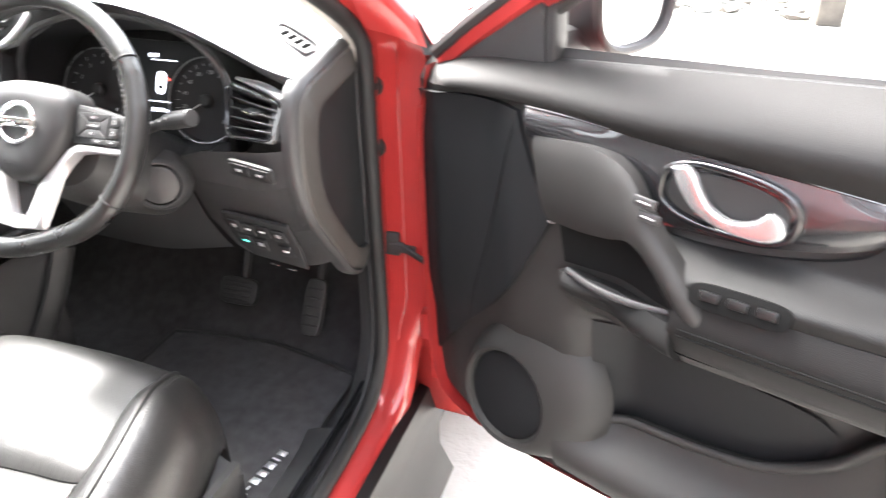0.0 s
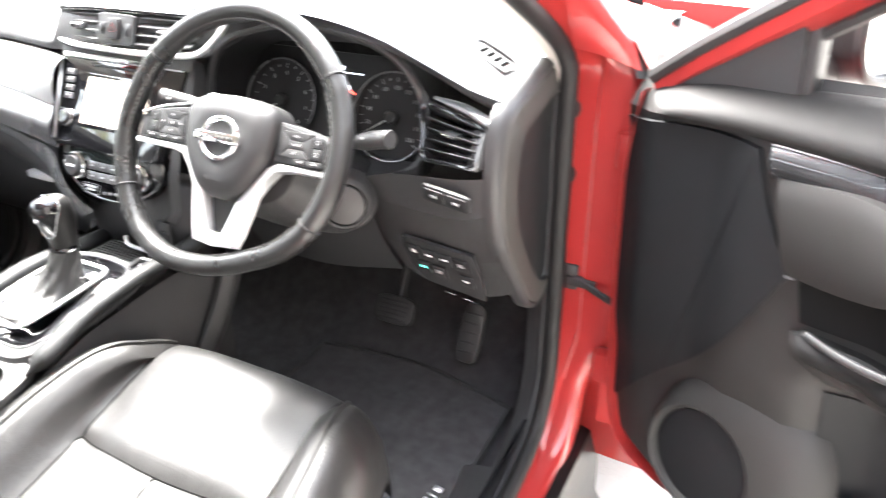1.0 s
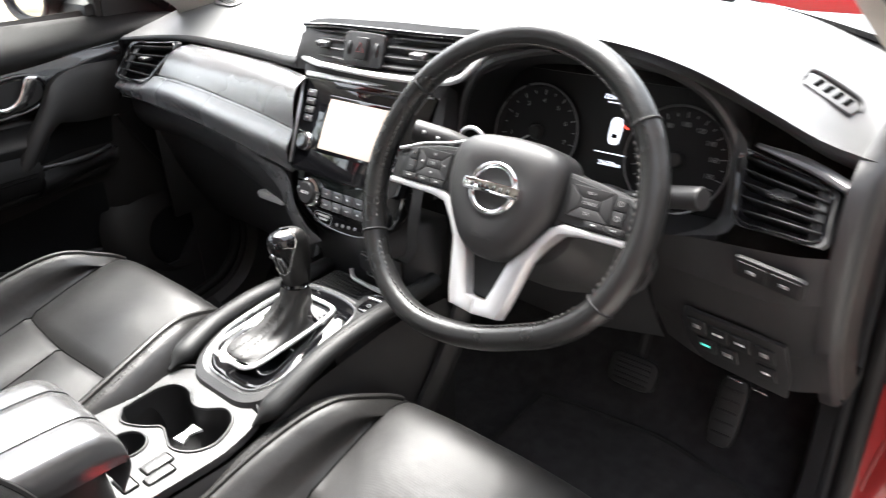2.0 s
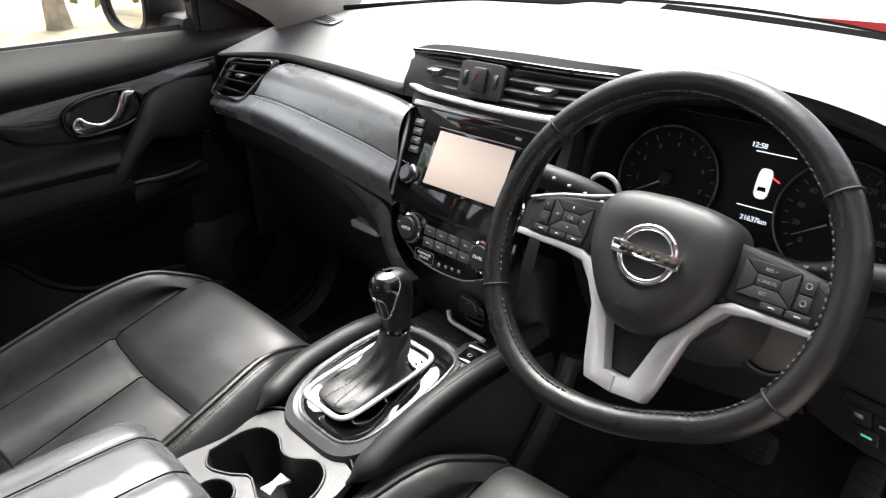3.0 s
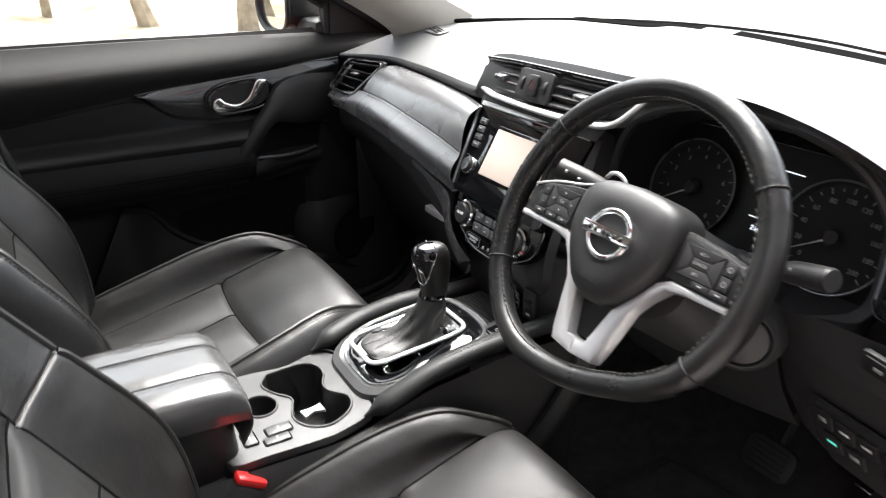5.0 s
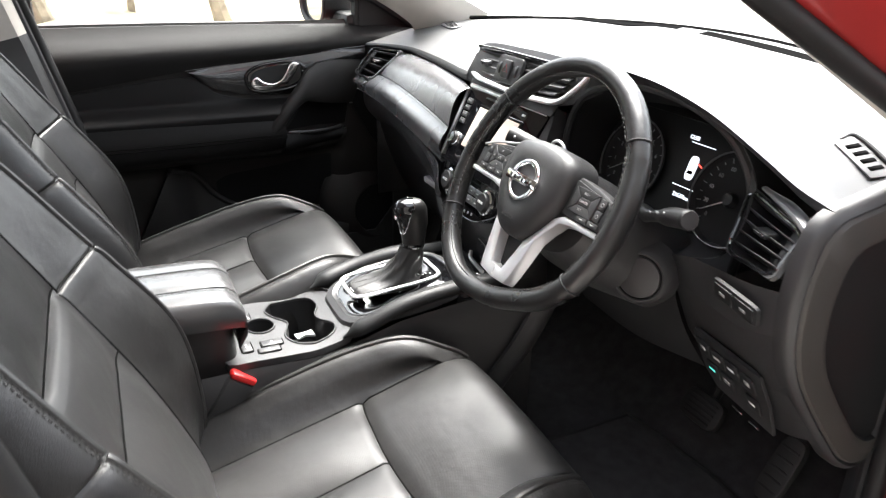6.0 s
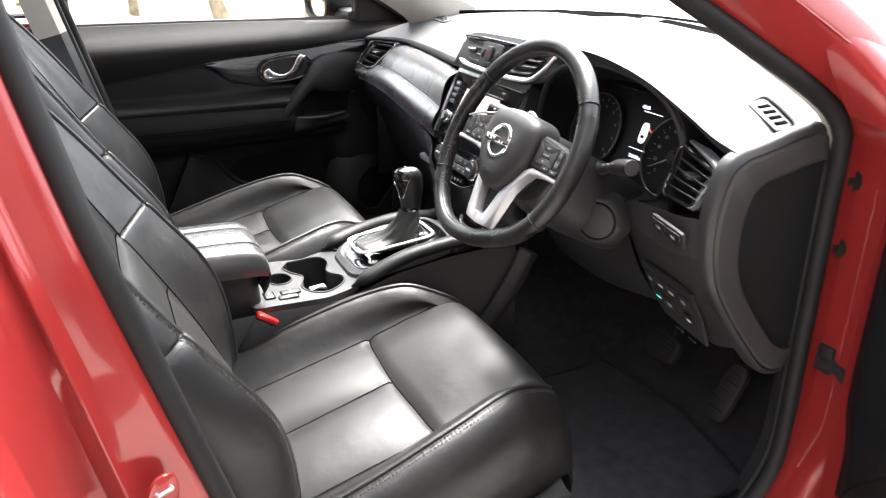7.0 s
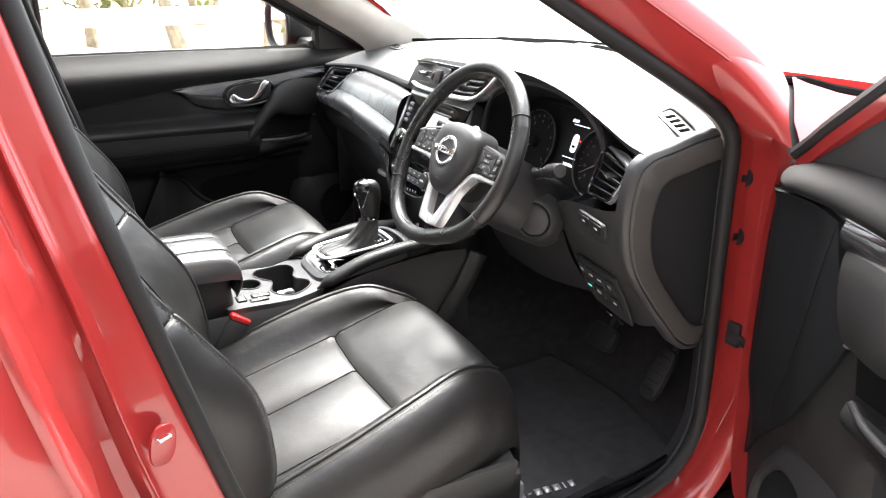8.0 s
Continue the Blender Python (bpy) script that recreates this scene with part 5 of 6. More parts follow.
for k in range(4):
    A("radio_button", mapped(box((.019, .0105, .004), .002, (-.107 + .002 * k, .042 - .0130 * k, .003)), RM), SATIN_DARK, label="small grey radio button")
    A("button_mark", mapped(box((.010, .002, .0006), 0, (-.107 + .002 * k, .042 - .0130 * k, .0053)), RM), PRINT)
A("card_mark", mapped(box((.010, .004, .001), 0, (.073, .054, .0025)), RM), WHITE)
for x in (-.096, .106):
    kb = A("volume_knob", lathe([(.0140, 0), (.0140, .003), (.0125, .004), (.0115, .009), (.0105, .0105), (0, .0105)], 30, RM @ pose(x, -.033, 0)), HARD, label="ribbed black knob")
    A("knob_ring", lathe([(.0150, .001), (.0150, .004), (.0130, .0055), (.0125, .004)], 30, RM @ pose(x, -.033, 0)), CHROME, kb)
    A("knob_cap", lathe([(.0098, .0103), (.0098, .0117), (0, .0121)], 24, RM @ pose(x, -.033, 0)), GLOSS, kb)
CM = facing((-.005, .124, .838), (0, -.96, .28))  # climate plane
A("climate_panel", prism([(-.114, .050), (-.112, .014), (-.098, -.006), (-.077, -.020), (-.05, -.030), (-.02, -.036), (.02, -.036), (.05, -.030), (.077, -.020), (.098, -.006), (.112, .014), (.114, .050)], .02, CM @ pose(0, 0, -.016), .003), GLOSS, label="piano-black climate fascia")
A("climate_display", mapped(box((.17, .026, .002), .001, (.0, .032, .0045)), CM), DARKGLASS)
A("climate_chrome_edge", mapped(tube([(-.114, .052, .004), (.114, .052, .004)], .0015, 8), CM), SATIN)
A("climate_lower_edge", mapped(tube(smooth_curve([(-.110, .012, .004), (-.096, -.005, .004), (-.05, -.0285, .004), (-.02, -.034, .004), (.02, -.034, .004), (.05, -.0285, .004), (.096, -.005, .004), (.110, .012, .004)], 30), .0010, 8), CM), SATIN_DARK)
for x, text in ((-.074, "AUTO"), (.068, "DUAL")):
    kn = A("climate_knob", lathe([(.0205, 0), (.0205, .005), (.0180, .007), (.0170, .013), (.0155, .015), (0, .0155)], 32, CM @ pose(x, .012, .003)), HARD, label="climate knob with chrome ring")
    A("knob_ring", lathe([(.0222, .002), (.0222, .007), (.0190, .009), (.0184, .007)], 32, CM @ pose(x, .012, .003)), CHROME, kn)
    words("knob_text", text, .0065, CM @ pose(x, .012, .0188), WHITE, kn)
for row in range(2):
    for k in range(4):
        bx, by = -.036 + .0235 * k, .017 - .017 * row
        A("climate_button", mapped(box((.0222, .0145, .004), .002, (bx - .001, by, .005)), CM), SATIN_DARK, label="small climate button")
        A("button_mark", mapped(box((.006, .0022, .0006), 0, (bx - .001, by, .0073)), CM), WHITE)
words("button_text", "A/C", .005, CM @ pose(-.101, .014, .0066), WHITE, stack)
for k in range(2):
    A("climate_button", mapped(box((.012, .018, .004), .002, (-.101, .036 - .021 * k, .004)), CM), HARD)
words("airbag_text", "PASSENGER\nAIR BAG", .0052, CM @ pose(-.042, -.021, .0046), WHITE, stack)
A("text_frame", mapped(tube([(-.042 + x, -.022 + y, .0042) for x, y in ellipse(.019, .0085, 28, 8)], .0005, 5, closed=True), CM), PRINT)
for k in range(4):
    A("warning_mark", mapped(box((.0045, .005, .0006), 0, (-.010 + .013 * k, -.025 + .001 * k, .0046)), CM), DIALINK)
# side cheeks and the dark bay below
for s in (-1, 1):
    A("stack_cheek", sheet(between([(s * .150, .198, 1.012), (s * .146, .150, .93), (s * .142, .128, .86), (s * .125, .135, .80), (s * .09, .15, .765)],
                                   [(s * .136, .192, 1.015), (s * .132, .146, .93), (s * .126, .124, .86), (s * .110, .132, .80), (s * .075, .145, .772)], 24, 4)), SOFT)
FLANK_T = [(-.27, .128, .894), (-.20, .124, .882), (-.128, .118, .870), (-.116, .114, .83), (-.10, .119, .79), (-.075, .128, .765)]
FLANK_B = [(-.29, .165, .856), (-.245, .162, .846), (-.207, .158, .812), (-.186, .155, .781), (-.165, .152, .752), (-.14, .150, .728)]
# Takes the paled pad leather so that it looks lit.
A("stack_flank", sheet(between(FLANK_T, FLANK_B, 30, 8, lambda u, v: (-.004 * math.sin(math.pi * v), -.010 * math.sin(math.pi * v), 0))), PAD, label="grained flank sweeping down beside the stack")
A("upper_filler", sheet(between([(-.150, .20, 1.028), (0, .197, 1.028), (.15, .195, 1.032)], [(-.140, .188, 1.012), (0, .186, 1.013), (.14, .186, 1.014)], 20, 4)), HARD)
A("bay_wall", thick([[(-.12, .150, .83), (-.12, .165, .66)], [(.12, .150, .83), (.12, .165, .66)]], (0, .06, 0)), HARD, label="dark bay under the climate panel")
A("bay_lip", tube(smooth_curve([(-.032, .146, .720), (-.022, .140, .709), (.015, .132, .712), (.066, .118, .722)], 16), .0030, 10, squash=1.3), SATIN, label="silver bay lip")
A("socket_panel", box((.03, .008, .052), .003, (.062, .152, .738)), HARD, label="black USB and AUX panel")
A("usb_port", box((.016, .006, .007), .001, (.062, .148, .745)), DULL)
A("aux_socket", lathe([(0, .004), (.004, .004), (.005, 0)], 14, facing((.062, .149, .730), (0, -1, 0))), DULL)
words("aux_text", "AUX", .005, facing((.062, .1475, .721), (0, -1, 0)), WHITE, stack)
A("power_socket_cover", box((.036, .008, .028), .004, (.020, .152, .733)), GLOSS)
A("cover_rim", tube([(.020 + x, .1478, .733 + z) for x, z in ellipse(.0185, .0145, 32, 6)], .0008, 6, closed=True), SATIN_DARK)
words("parking_mark", "P", .008, facing((.058, .099, .7065), (0, -.3, 1), (0, 1, 0)), WHITE, stack)
A("parking_switch", box((.040, .034, .010), .004, (.058, .100, .701)), HARD, label="parking brake switch")
A("parking_switch_edge", tube(smooth_curve([(.042, .120, .708), (.06, .124, .709), (.078, .120, .708), (.080, .104, .707)], 14), .0028, 8), CHROME)

# ---- instrument cluster ----
cluster = thing("instrument_cluster", "twin-dial instrument cluster with a lit trip display", "instruments", at=(.33, .3, .9))
KM = facing((.34, .297, .965), (0, -math.cos(radians(20)), math.sin(radians(20))))
C = lambda name, bm, mat, parent=cluster, label="": part(name, bm, mat, parent, label)
C("face", mapped(box((.36, .15, .006), .002, (-.015, 0, -.008)), KM), SLATE, label="black instrument face")
for cx, nm in ((-.117, "rev_counter"), (.087, "speedometer")):
    cy = -.012
    dial = C(nm, lathe([(0, -.004), (.062, -.004), (.066, .002)], 48, KM @ pose(cx, cy, 0)), DULL, label="round dial with a thin bright rim")
    C("rim", mapped(tube([(x, y, .006) for x, y in ellipse(.066, .066, 64)], .0014, 8, closed=True), KM @ pose(cx, cy, 0)), SATIN_DARK, dial)
    n = 17 if cx < 0 else 21
    for k in range(n):
        a = radians(222 - 264 * k / (n - 1))
        big = k % 2 == 0
        C("tick", mapped(box((.007 if big else .004, .0011, .0006), 0, (.056, 0, -.0025)), KM @ pose(cx, cy, 0) @ pose(0, 0, 0, 0, 0, math.degrees(a))), DIALINK, dial)
    a0 = radians(212)
    C("needle", mapped(tube([(0, 0, .003), (.05, 0, .002)], lambda t: .0014 - .0009 * t, 6), KM @ pose(cx, cy, 0) @ pose(0, 0, 0, 0, 0, math.degrees(a0))), WHITE, dial)
    C("needle_hub", lathe([(0, .009), (.008, .009), (.011, .004), (.011, 0)], 20, KM @ pose(cx, cy, 0)), HARD, dial)
    for k in range(0, n, 2):
        a = radians(222 - 264 * k / (n - 1))
        text = str(k // 2) if cx < 0 else str(10 * k)
        words("figure", text, .0085, KM @ pose(cx + .044 * math.cos(a), cy + .044 * math.sin(a), -.003), DIALINK, dial, .0003)
words("clock_text", "12:58", .0085, KM @ pose(-.020, .051, -.004), LIT, cluster)
words("odometer_text", "21637km", .0085, KM @ pose(-.002, -.034, -.004), LIT, cluster)
for x, y, w in ((.001, .0445, .046), (-.003, -.0205, .046)):
    C("display_line", mapped(box((w, .0014, .0006), 0, (x, y, -.0045)), KM), LIT)
car = C("car_picture", mapped(prism(ellipse(.0085, .018, 24, 3.4), .0006), KM @ pose(-.003, .009, -.0045)), LIT, label="lit picture of a car with an open door")
C("car_window", mapped(prism([(-.0055, -.009), (.0055, -.009), (.004, -.004), (-.004, -.004)], .0004), KM @ pose(-.003, .009, -.0037)), GLOSS, car)
C("door_warning", mapped(box((.010, .0016, .0006), 0, (0, 0, 0)), KM @ pose(.010, .016, -.0035, 0, 0, -25)), LITRED, car)
# binnacle walls
HOOD = [(.150, .205, .88), (.152, .21, .96), (.165, .212, 1.02), (.205, .206, 1.062), (.28, .198, 1.088), (.35, .195, 1.097), (.42, .197, 1.091), (.48, .203, 1.070), (.515, .212, 1.03), (.525, .216, .98), (.520, .21, .90)]
BACK = [(.150, .262, .88), (.152, .287, .95), (.158, .31, 1.00), (.19, .325, 1.035), (.27, .328, 1.045), (.34, .33, 1.048), (.40, .328, 1.045), (.47, .325, 1.035), (.50, .315, 1.01), (.508, .30, .96), (.505, .268, .89)]
C("binnacle", sheet(between(HOOD, BACK, 60, 8)), DULL, label="deep black binnacle")
C("binnacle_edge", tube(smooth_curve(HOOD, 60), .006, 8), HARD)
C("binnacle_floor", sheet(between([(.150, .205, .88), (.34, .175, .885), (.520, .21, .90)], [(.150, .27, .89), (.34, .28, .89), (.505, .27, .90)], 20, 4)), HARD)
C("left_filler", sheet(between([(.150, .192, 1.03), (.148, .17, .95), (.146, .155, .88)], [(.150, .21, 1.02), (.152, .21, .96), (.150, .205, .88)], 16, 4)), SOFT)

# ---- driver's side lower dash, switches, end cap ----
L0 = [(.44, .185, .90), (.50, .158, .925), (.56, .143, .937), (.61, .138, .943), (.655, .142, .95)]
L1 = [(.44, .20, .86), (.50, .172, .875), (.56, .155, .88), (.61, .148, .885), (.655, .146, .90)]
L2 = [(.44, .24, .78), (.50, .214, .79), (.56, .205, .80), (.61, .195, .80), (.655, .175, .82)]
L3 = [(.44, .30, .70), (.50, .268, .705), (.56, .258, .71), (.61, .25, .715), (.655, .245, .735)]
for nm, a, b in (("knee_panel_upper", L0, L1), ("knee_panel", L1, L2), ("knee_panel_lower", L2, L3)):
    D(nm, sheet(between(a, b, 24, 8)), SOFT)
D("vent_cheek", sheet(between([(.512, .214, 1.04), (.518, .212, .99), (.515, .205, .93), (.47, .185, .905)], [(.535, .205, 1.02), (.542, .19, .98), (.545, .155, .945), (.50, .16, .925)], 16, 5)), SOFT)
D("under_column_panel", sheet(between([(.15, .19, .875), (.3, .175, .86), (.44, .195, .87)], [(.17, .27, .69), (.3, .28, .68), (.44, .29, .70)], 20, 8, lambda u, v: (0, -.012 * math.sin(math.pi * v), 0))), DULL, label="knee panel under the column")
F1 = facing((.595, .138, .916), (-.12, -.96, -.22))
f1 = D("dimmer_switch_block", prism(ellipse(.036, .0125, 32, 9), .005, F1 @ pose(0, 0, -.001, 0, 0, -5), .0015), HARD, label="black dimmer switch block")
for k in range(2):
    D("dimmer_button", mapped(box((.029, .018, .003), .0015, (-.0165 + .033 * k, 0, .0045)), F1 @ pose(0, 0, 0, 0, 0, -5)), SLATE, f1)
    D("switch_mark", mapped(box((.009, .004, .0006), 0, (-.0165 + .033 * k, 0, .0062)), F1 @ pose(0, 0, 0, 0, 0, -5)), PRINT, f1)
F2 = facing((.555, .215, .775), (-.10, -.88, -.42))
f2 = D("switch_bank", prism([(-.055, .052), (-.062, .03), (-.058, -.02), (-.04, -.048), (.06, -.055), (.066, .0), (.062, .05)], .005, F2 @ pose(0, 0, .004), .002), DULL, label="bank of black rocker switches")
for k, (x, y) in enumerate(((-.040, .028), (-.014, .026), (.012, .026), (.040, .024), (-.032, -.006), (-.005, -.008), (.040, -.012))):
    D("rocker_switch", mapped(box((.023, .026, .004), .002, (x, y, .011)), F2), DULL, f2)
    D("switch_mark", mapped(box((.011 if k % 3 else .009, .0075 if k in (0, 5, 3) else .004, .0006), 0, (x, y + .002, .0132)), F2), GREENLED if k == 4 else PRINT if k in (0, 5, 3) else WHITE, f2)
for k in range(2):
    D("panel_bright_bar", mapped(box((.018, .003, .003), .001, (.0 + .03 * k, -.056 - .003 * k, .0125)), F2), CHROME, f2)
CAP = [(.180, 1.036), (.156, 1.020), (.144, .985), (.140, .94), (.146, .89), (.166, .84), (.203, .787), (.245, .735), (.285, .69), (.325, .67), (.345, .70), (.345, .90), (.335, 1.045), (.29, 1.056), (.23, 1.045)]
cap_curve = smooth_curve([(0, *p) for p in CAP + CAP[:1]], 81)[:-1]
def cap_ring(f, x):
    c = Vector((0, .335, .875))
    return [Vector((x, 0, 0)) + c + (p - c) * f for p in cap_curve]
D("end_rim", sheet([cap_ring(1.0, .642), cap_ring(1.0, .654), cap_ring(.985, .660), cap_ring(.955, .664), cap_ring(.935, .662)], wrap_v=True), HARD, label="rounded end of the dash")
D("end_band", sheet([cap_ring(.935, .662), cap_ring(.92, .666), cap_ring(.79, .672), cap_ring(.75, .670)], wrap_v=True), BAND, label="grey-brown moulding round the fuse cover")
bm = sheet([cap_ring(.75, .670), cap_ring(.74, .664), cap_ring(.72, .664)], wrap_v=True)
inner = [bm.verts.new(p) for p in cap_ring(.72, .664)]
bm.faces.new(inner)
D("end_cover", bm, SLATE, label="flat dark fuse-box cover")
# the same end on the passenger's side, hidden by the door
D("end_filler", thick([[(-.69, .20, 1.0), (-.69, .2, .62)], [(-.69, .42, 1.05), (-.69, .42, .62)]], (.01, 0, 0)), SOFT)
A("socket_cover", prism(ellipse(.020, .016, 24, 5), .006, facing((.008, .153, .741), (0, -1, .1)), .002), HARD, label="black power socket cover")
A("cover_edge", tube([(-.004, .146, .755), (.020, .146, .752), (.026, .146, .740)], .0012, 6), PRINT)


# ---- steering wheel and column ----
TILT28 = radians(28)
WM = Matrix.Translation((.350, .026, .981)) @ Matrix(((1, 0, 0), (0, math.sin(TILT28), -math.cos(TILT28)), (0, math.cos(TILT28), math.sin(TILT28)))).to_4x4()
wheel = thing("steering_wheel", "flat-bottomed black leather steering wheel with silver spokes", "steering wheel", at=WM.translation)
W = lambda name, bm, mat, parent=wheel, label="": part(name, mapped(bm, WM), mat, parent, label)


def rim_line(a, r=.1665):
    d = math.degrees(a) % 360 - 360
    f = np.interp(d, [-360, -348, -337, -203, -180, -155, -139, -125, -113, -100, -87, -73, -60, -45, -32, -20, -10, 0],
                  [.985, .992, 1, 1, 1, 1, .998, .990, .966, .920, .884, .868, .876, .922, .955, .966, .976, .985])
    return Vector((r * f * math.cos(a), r * f * math.sin(a), 0))


NR = 144
ring = [p.to_3d() for p in smooth_curve([rim_line(k * math.tau / 36) for k in range(37)], NR + 1)][:-1]
W("rim", tube(ring, .0148, 14, closed=True, squash=.90, up=(0, 0, 1)), WHEELSKIN, label="black leather rim with stitched seams")
for a in (36, 144, 207, 333):
    p = rim_line(radians(a))
    t = (rim_line(radians(a + 2)) - rim_line(radians(a - 2))).normalized()
    W("rim_seam", mapped(tube([(.0141 * math.cos(q), .0152 * math.sin(q), 0) for q in np.linspace(0, math.tau, 24, endpoint=False)], .0011, 6, closed=True), facing(p, t, (0, 0, 1))), DULL)
inner = [rim_line(k * math.tau / 220, .1665) for k in range(221)]
line = [p * ((p.length - .0120) / p.length) + Vector((0, 0, .008)) for p in inner]
for a0, a1 in ((40, 140), (146, 205), (214, 262), (280, 328), (336, 392)):
    W("rim_stitching", stitches([line[int(k) % 220] for k in np.arange(a0 / 360 * 220, a1 / 360 * 220, 1)], step=.0065, long=.0045, r=.0008, lift=(0, 0, .0008)), THREAD)
# airbag hub: a domed shield
HUB = pose(.012, .006, -.003)
hub_out = [(0, .056), (.038, .053), (.060, .043), (.067, .022), (.062, -.014), (.038, -.053), (.017, -.068), (0, -.071)]
hub_out = hub_out + [(-x, y) for x, y in hub_out[-2:0:-1]]
hc = smooth_curve([(x, y, 0) for x, y in hub_out + hub_out[:1]], 65)[:-1]
hub_rows = []
for f, h in ((1.0, -.022), (1.0, .004), (.985, .014), (.94, .021), (.84, .026), (.66, .0295), (.46, .031), (.40, .0295), (.20, .0285), (.02, .0285)):
    hub_rows.append([Vector((p.x * f, p.y * f, h)) for p in hc])
W("airbag_cover", mapped(sheet(hub_rows, wrap_v=True), HUB), HARD, label="grained black airbag cover")
badge = W("badge_ring", mapped(tube([(x, y, .0305) for x, y in ellipse(.0255, .0240, 48)], .0035, 10, closed=True, squash=1.0), HUB), CHROME, label="round chrome badge with a cross bar")
W("badge_bar", mapped(box((.066, .0125, .006), .002, (0, 0, .0335)), HUB), CHROME, badge)
for k in range(6):
    W("badge_mark", mapped(box((.0042, .0052, .0006), 0, (-.0215 + .0086 * k, 0, .0365)), HUB), DULL, badge)


def key_shapes(cx, cy):
    """A centre key with four wedge keys round it."""
    a, b, p, q, g = .022, .0150, .0095, .0045, .0006
    yield [(cx - p, cy - q), (cx + p, cy - q), (cx + p, cy + q), (cx - p, cy + q)]
    yield [(cx - p, cy + q + g), (cx + p, cy + q + g), (cx + a - g, cy + b), (cx - a + g, cy + b)]
    yield [(cx - a + g, cy - b), (cx + a - g, cy - b), (cx + p, cy - q - g), (cx - p, cy - q - g)]
    yield [(cx + p + g, cy - q), (cx + a, cy - b + g), (cx + a, cy + b - g), (cx + p + g, cy + q)]
    yield [(cx - a, cy - b + g), (cx - p - g, cy - q), (cx - p - g, cy + q), (cx - a, cy + b - g)]


for s in (-1, 1):
    flip = lambda pts: [(s * x, y) for x, y in (pts if s > 0 else pts[::-1])]
    sp = W("spoke", mapped(prism(flip([(.050, -.020), (.100, -.020), (.156, -.016), (.156, .014), (.135, .024), (.100, .031), (.050, .036)]), .020, pose(0, 0, -.014), .004), HUB), HARD, label="black switch spoke")
    W("switch_pad", mapped(prism(flip([(.067, -.0135), (.143, -.0115), (.139, .012), (.128, .022), (.067, .030)]), .003, pose(0, 0, .007), .0012), HUB), SLATE, sp)
    if s < 0:
        W("upper_blade", mapped(tube(smooth_curve([(-.150, .018, .008), (-.115, .029, .010), (-.080, .036, .010), (-.058, .042, .012)], 16), .0018, 8), HUB), SATIN, sp, "bright silver edge")
    cx, cy = s * .096, .0095
    for shape in key_shapes(cx, cy):
        W("key", mapped(prism(shape, .0022, pose(0, 0, .0098), .0006), HUB), HARD, sp)
    for k in range(2):
        W("side_key", mapped(box((.011, .0125, .0022), .0008, (s * .1255, .0165 - .0140 * k, .0108)), HUB), HARD, sp)
    n_low = 2 if s > 0 else 3
    for k in range(n_low):
        x = s * (.125 - .020 * k)
        W("lower_key", mapped(box((.0185, .0062, .0022), .0008, (x, -.0090, .0108)), HUB), HARD, sp)
        W("key_mark", mapped(box((.005, .0018, .0005), 0, (x, -.0090, .0121)), HUB), PRINT, sp)
    if s > 0:
        for text, dy in (("RES +", .0098), ("CANCEL", 0), ("SET -", -.0098)):
            words("key_text", text, .0040, WM @ HUB @ pose(cx, cy + dy, .0122), PRINT, sp, .0003)
        for k in range(2):
            W("key_mark", mapped(tube([(x, y, 0) for x, y in ellipse(.0022, .0022, 12)], .0004, 5, closed=True), HUB @ pose(.1255, .0165 - .0140 * k, .0121)), PRINT, sp)
    else:
        words("key_text", "OK", .005, WM @ HUB @ pose(cx, cy, .0122), PRINT, sp, .0003)
        for dx, dy, r in ((0, .0100, 0), (0, -.0100, 180), (-.0155, 0, 90), (.0155, 0, -90)):
            W("key_mark", mapped(prism([(-.0018, -.0012), (.0018, -.0012), (0, .0018)], .0005, pose(cx + dx, cy + dy, .0120, 0, 0, r)), HUB), PRINT, sp)
        for q, dy in (("+", .0165), ("-", .0025)):
            words("key_text", q, .006, WM @ HUB @ pose(-.1255, dy, .0121), PRINT, sp, .0003)
    # silver strip under the keys running into a leg of the lower spoke
    leg = [(.154, -.0145), (.154, -.0215), (.092, -.0225), (.072, -.026), (.058, -.042), (.047, -.060), (.0415, -.085), (.035, -.112), (.030, -.126), (0, -.129), (0, -.112), (.012, -.111), (.0175, -.095), (.026, -.067), (.045, -.044), (.060, -.022), (.074, -.0145)]
    W("spoke_leg", mapped(prism(flip(leg)[::-1], .018, pose(0, 0, -.008), .0035), HUB), SATIN, label="silver leg of the lower spoke")
W("spoke_web", mapped(prism([(-.045, -.045), (-.020, -.110), (.020, -.110), (.045, -.045)], .006, pose(0, 0, -.012), .001), HUB), SLATE)
words("airbag_text", "SRS\nAIRBAG", .0075, WM @ HUB @ pose(0, -.044, .0295), HARD, wheel, .0004)

column = thing("steering_column", "black steering column shroud with two switch stalks", "steering column", at=(.35, .12, .92))
CO = lambda name, bm, mat, parent=column, label="": part(name, bm, mat, parent, label)
axis = Vector((0, math.cos(TILT28), -math.sin(TILT28)))
upv = Vector((0, math.sin(TILT28), math.cos(TILT28)))
c0 = Vector((.350, .026, .981))
rows = []
for d, a, b, dn in ((.035, .045, .045, 0), (.045, .075, .058, -.006), (.09, .082, .066, -.014), (.15, .082, .068, -.020), (.24, .078, .066, -.022)):
    rows.append([c0 + axis * d + Vector((x, 0, 0)) + upv * (y + dn) for x, y in ellipse(a, b, 36, 2.6)])
CO("shroud", sheet(rows, wrap_v=True), SOFT, label="black column shroud")
lockm = facing(Vector((.437, .142, .873)), (.52, -.82, .12))
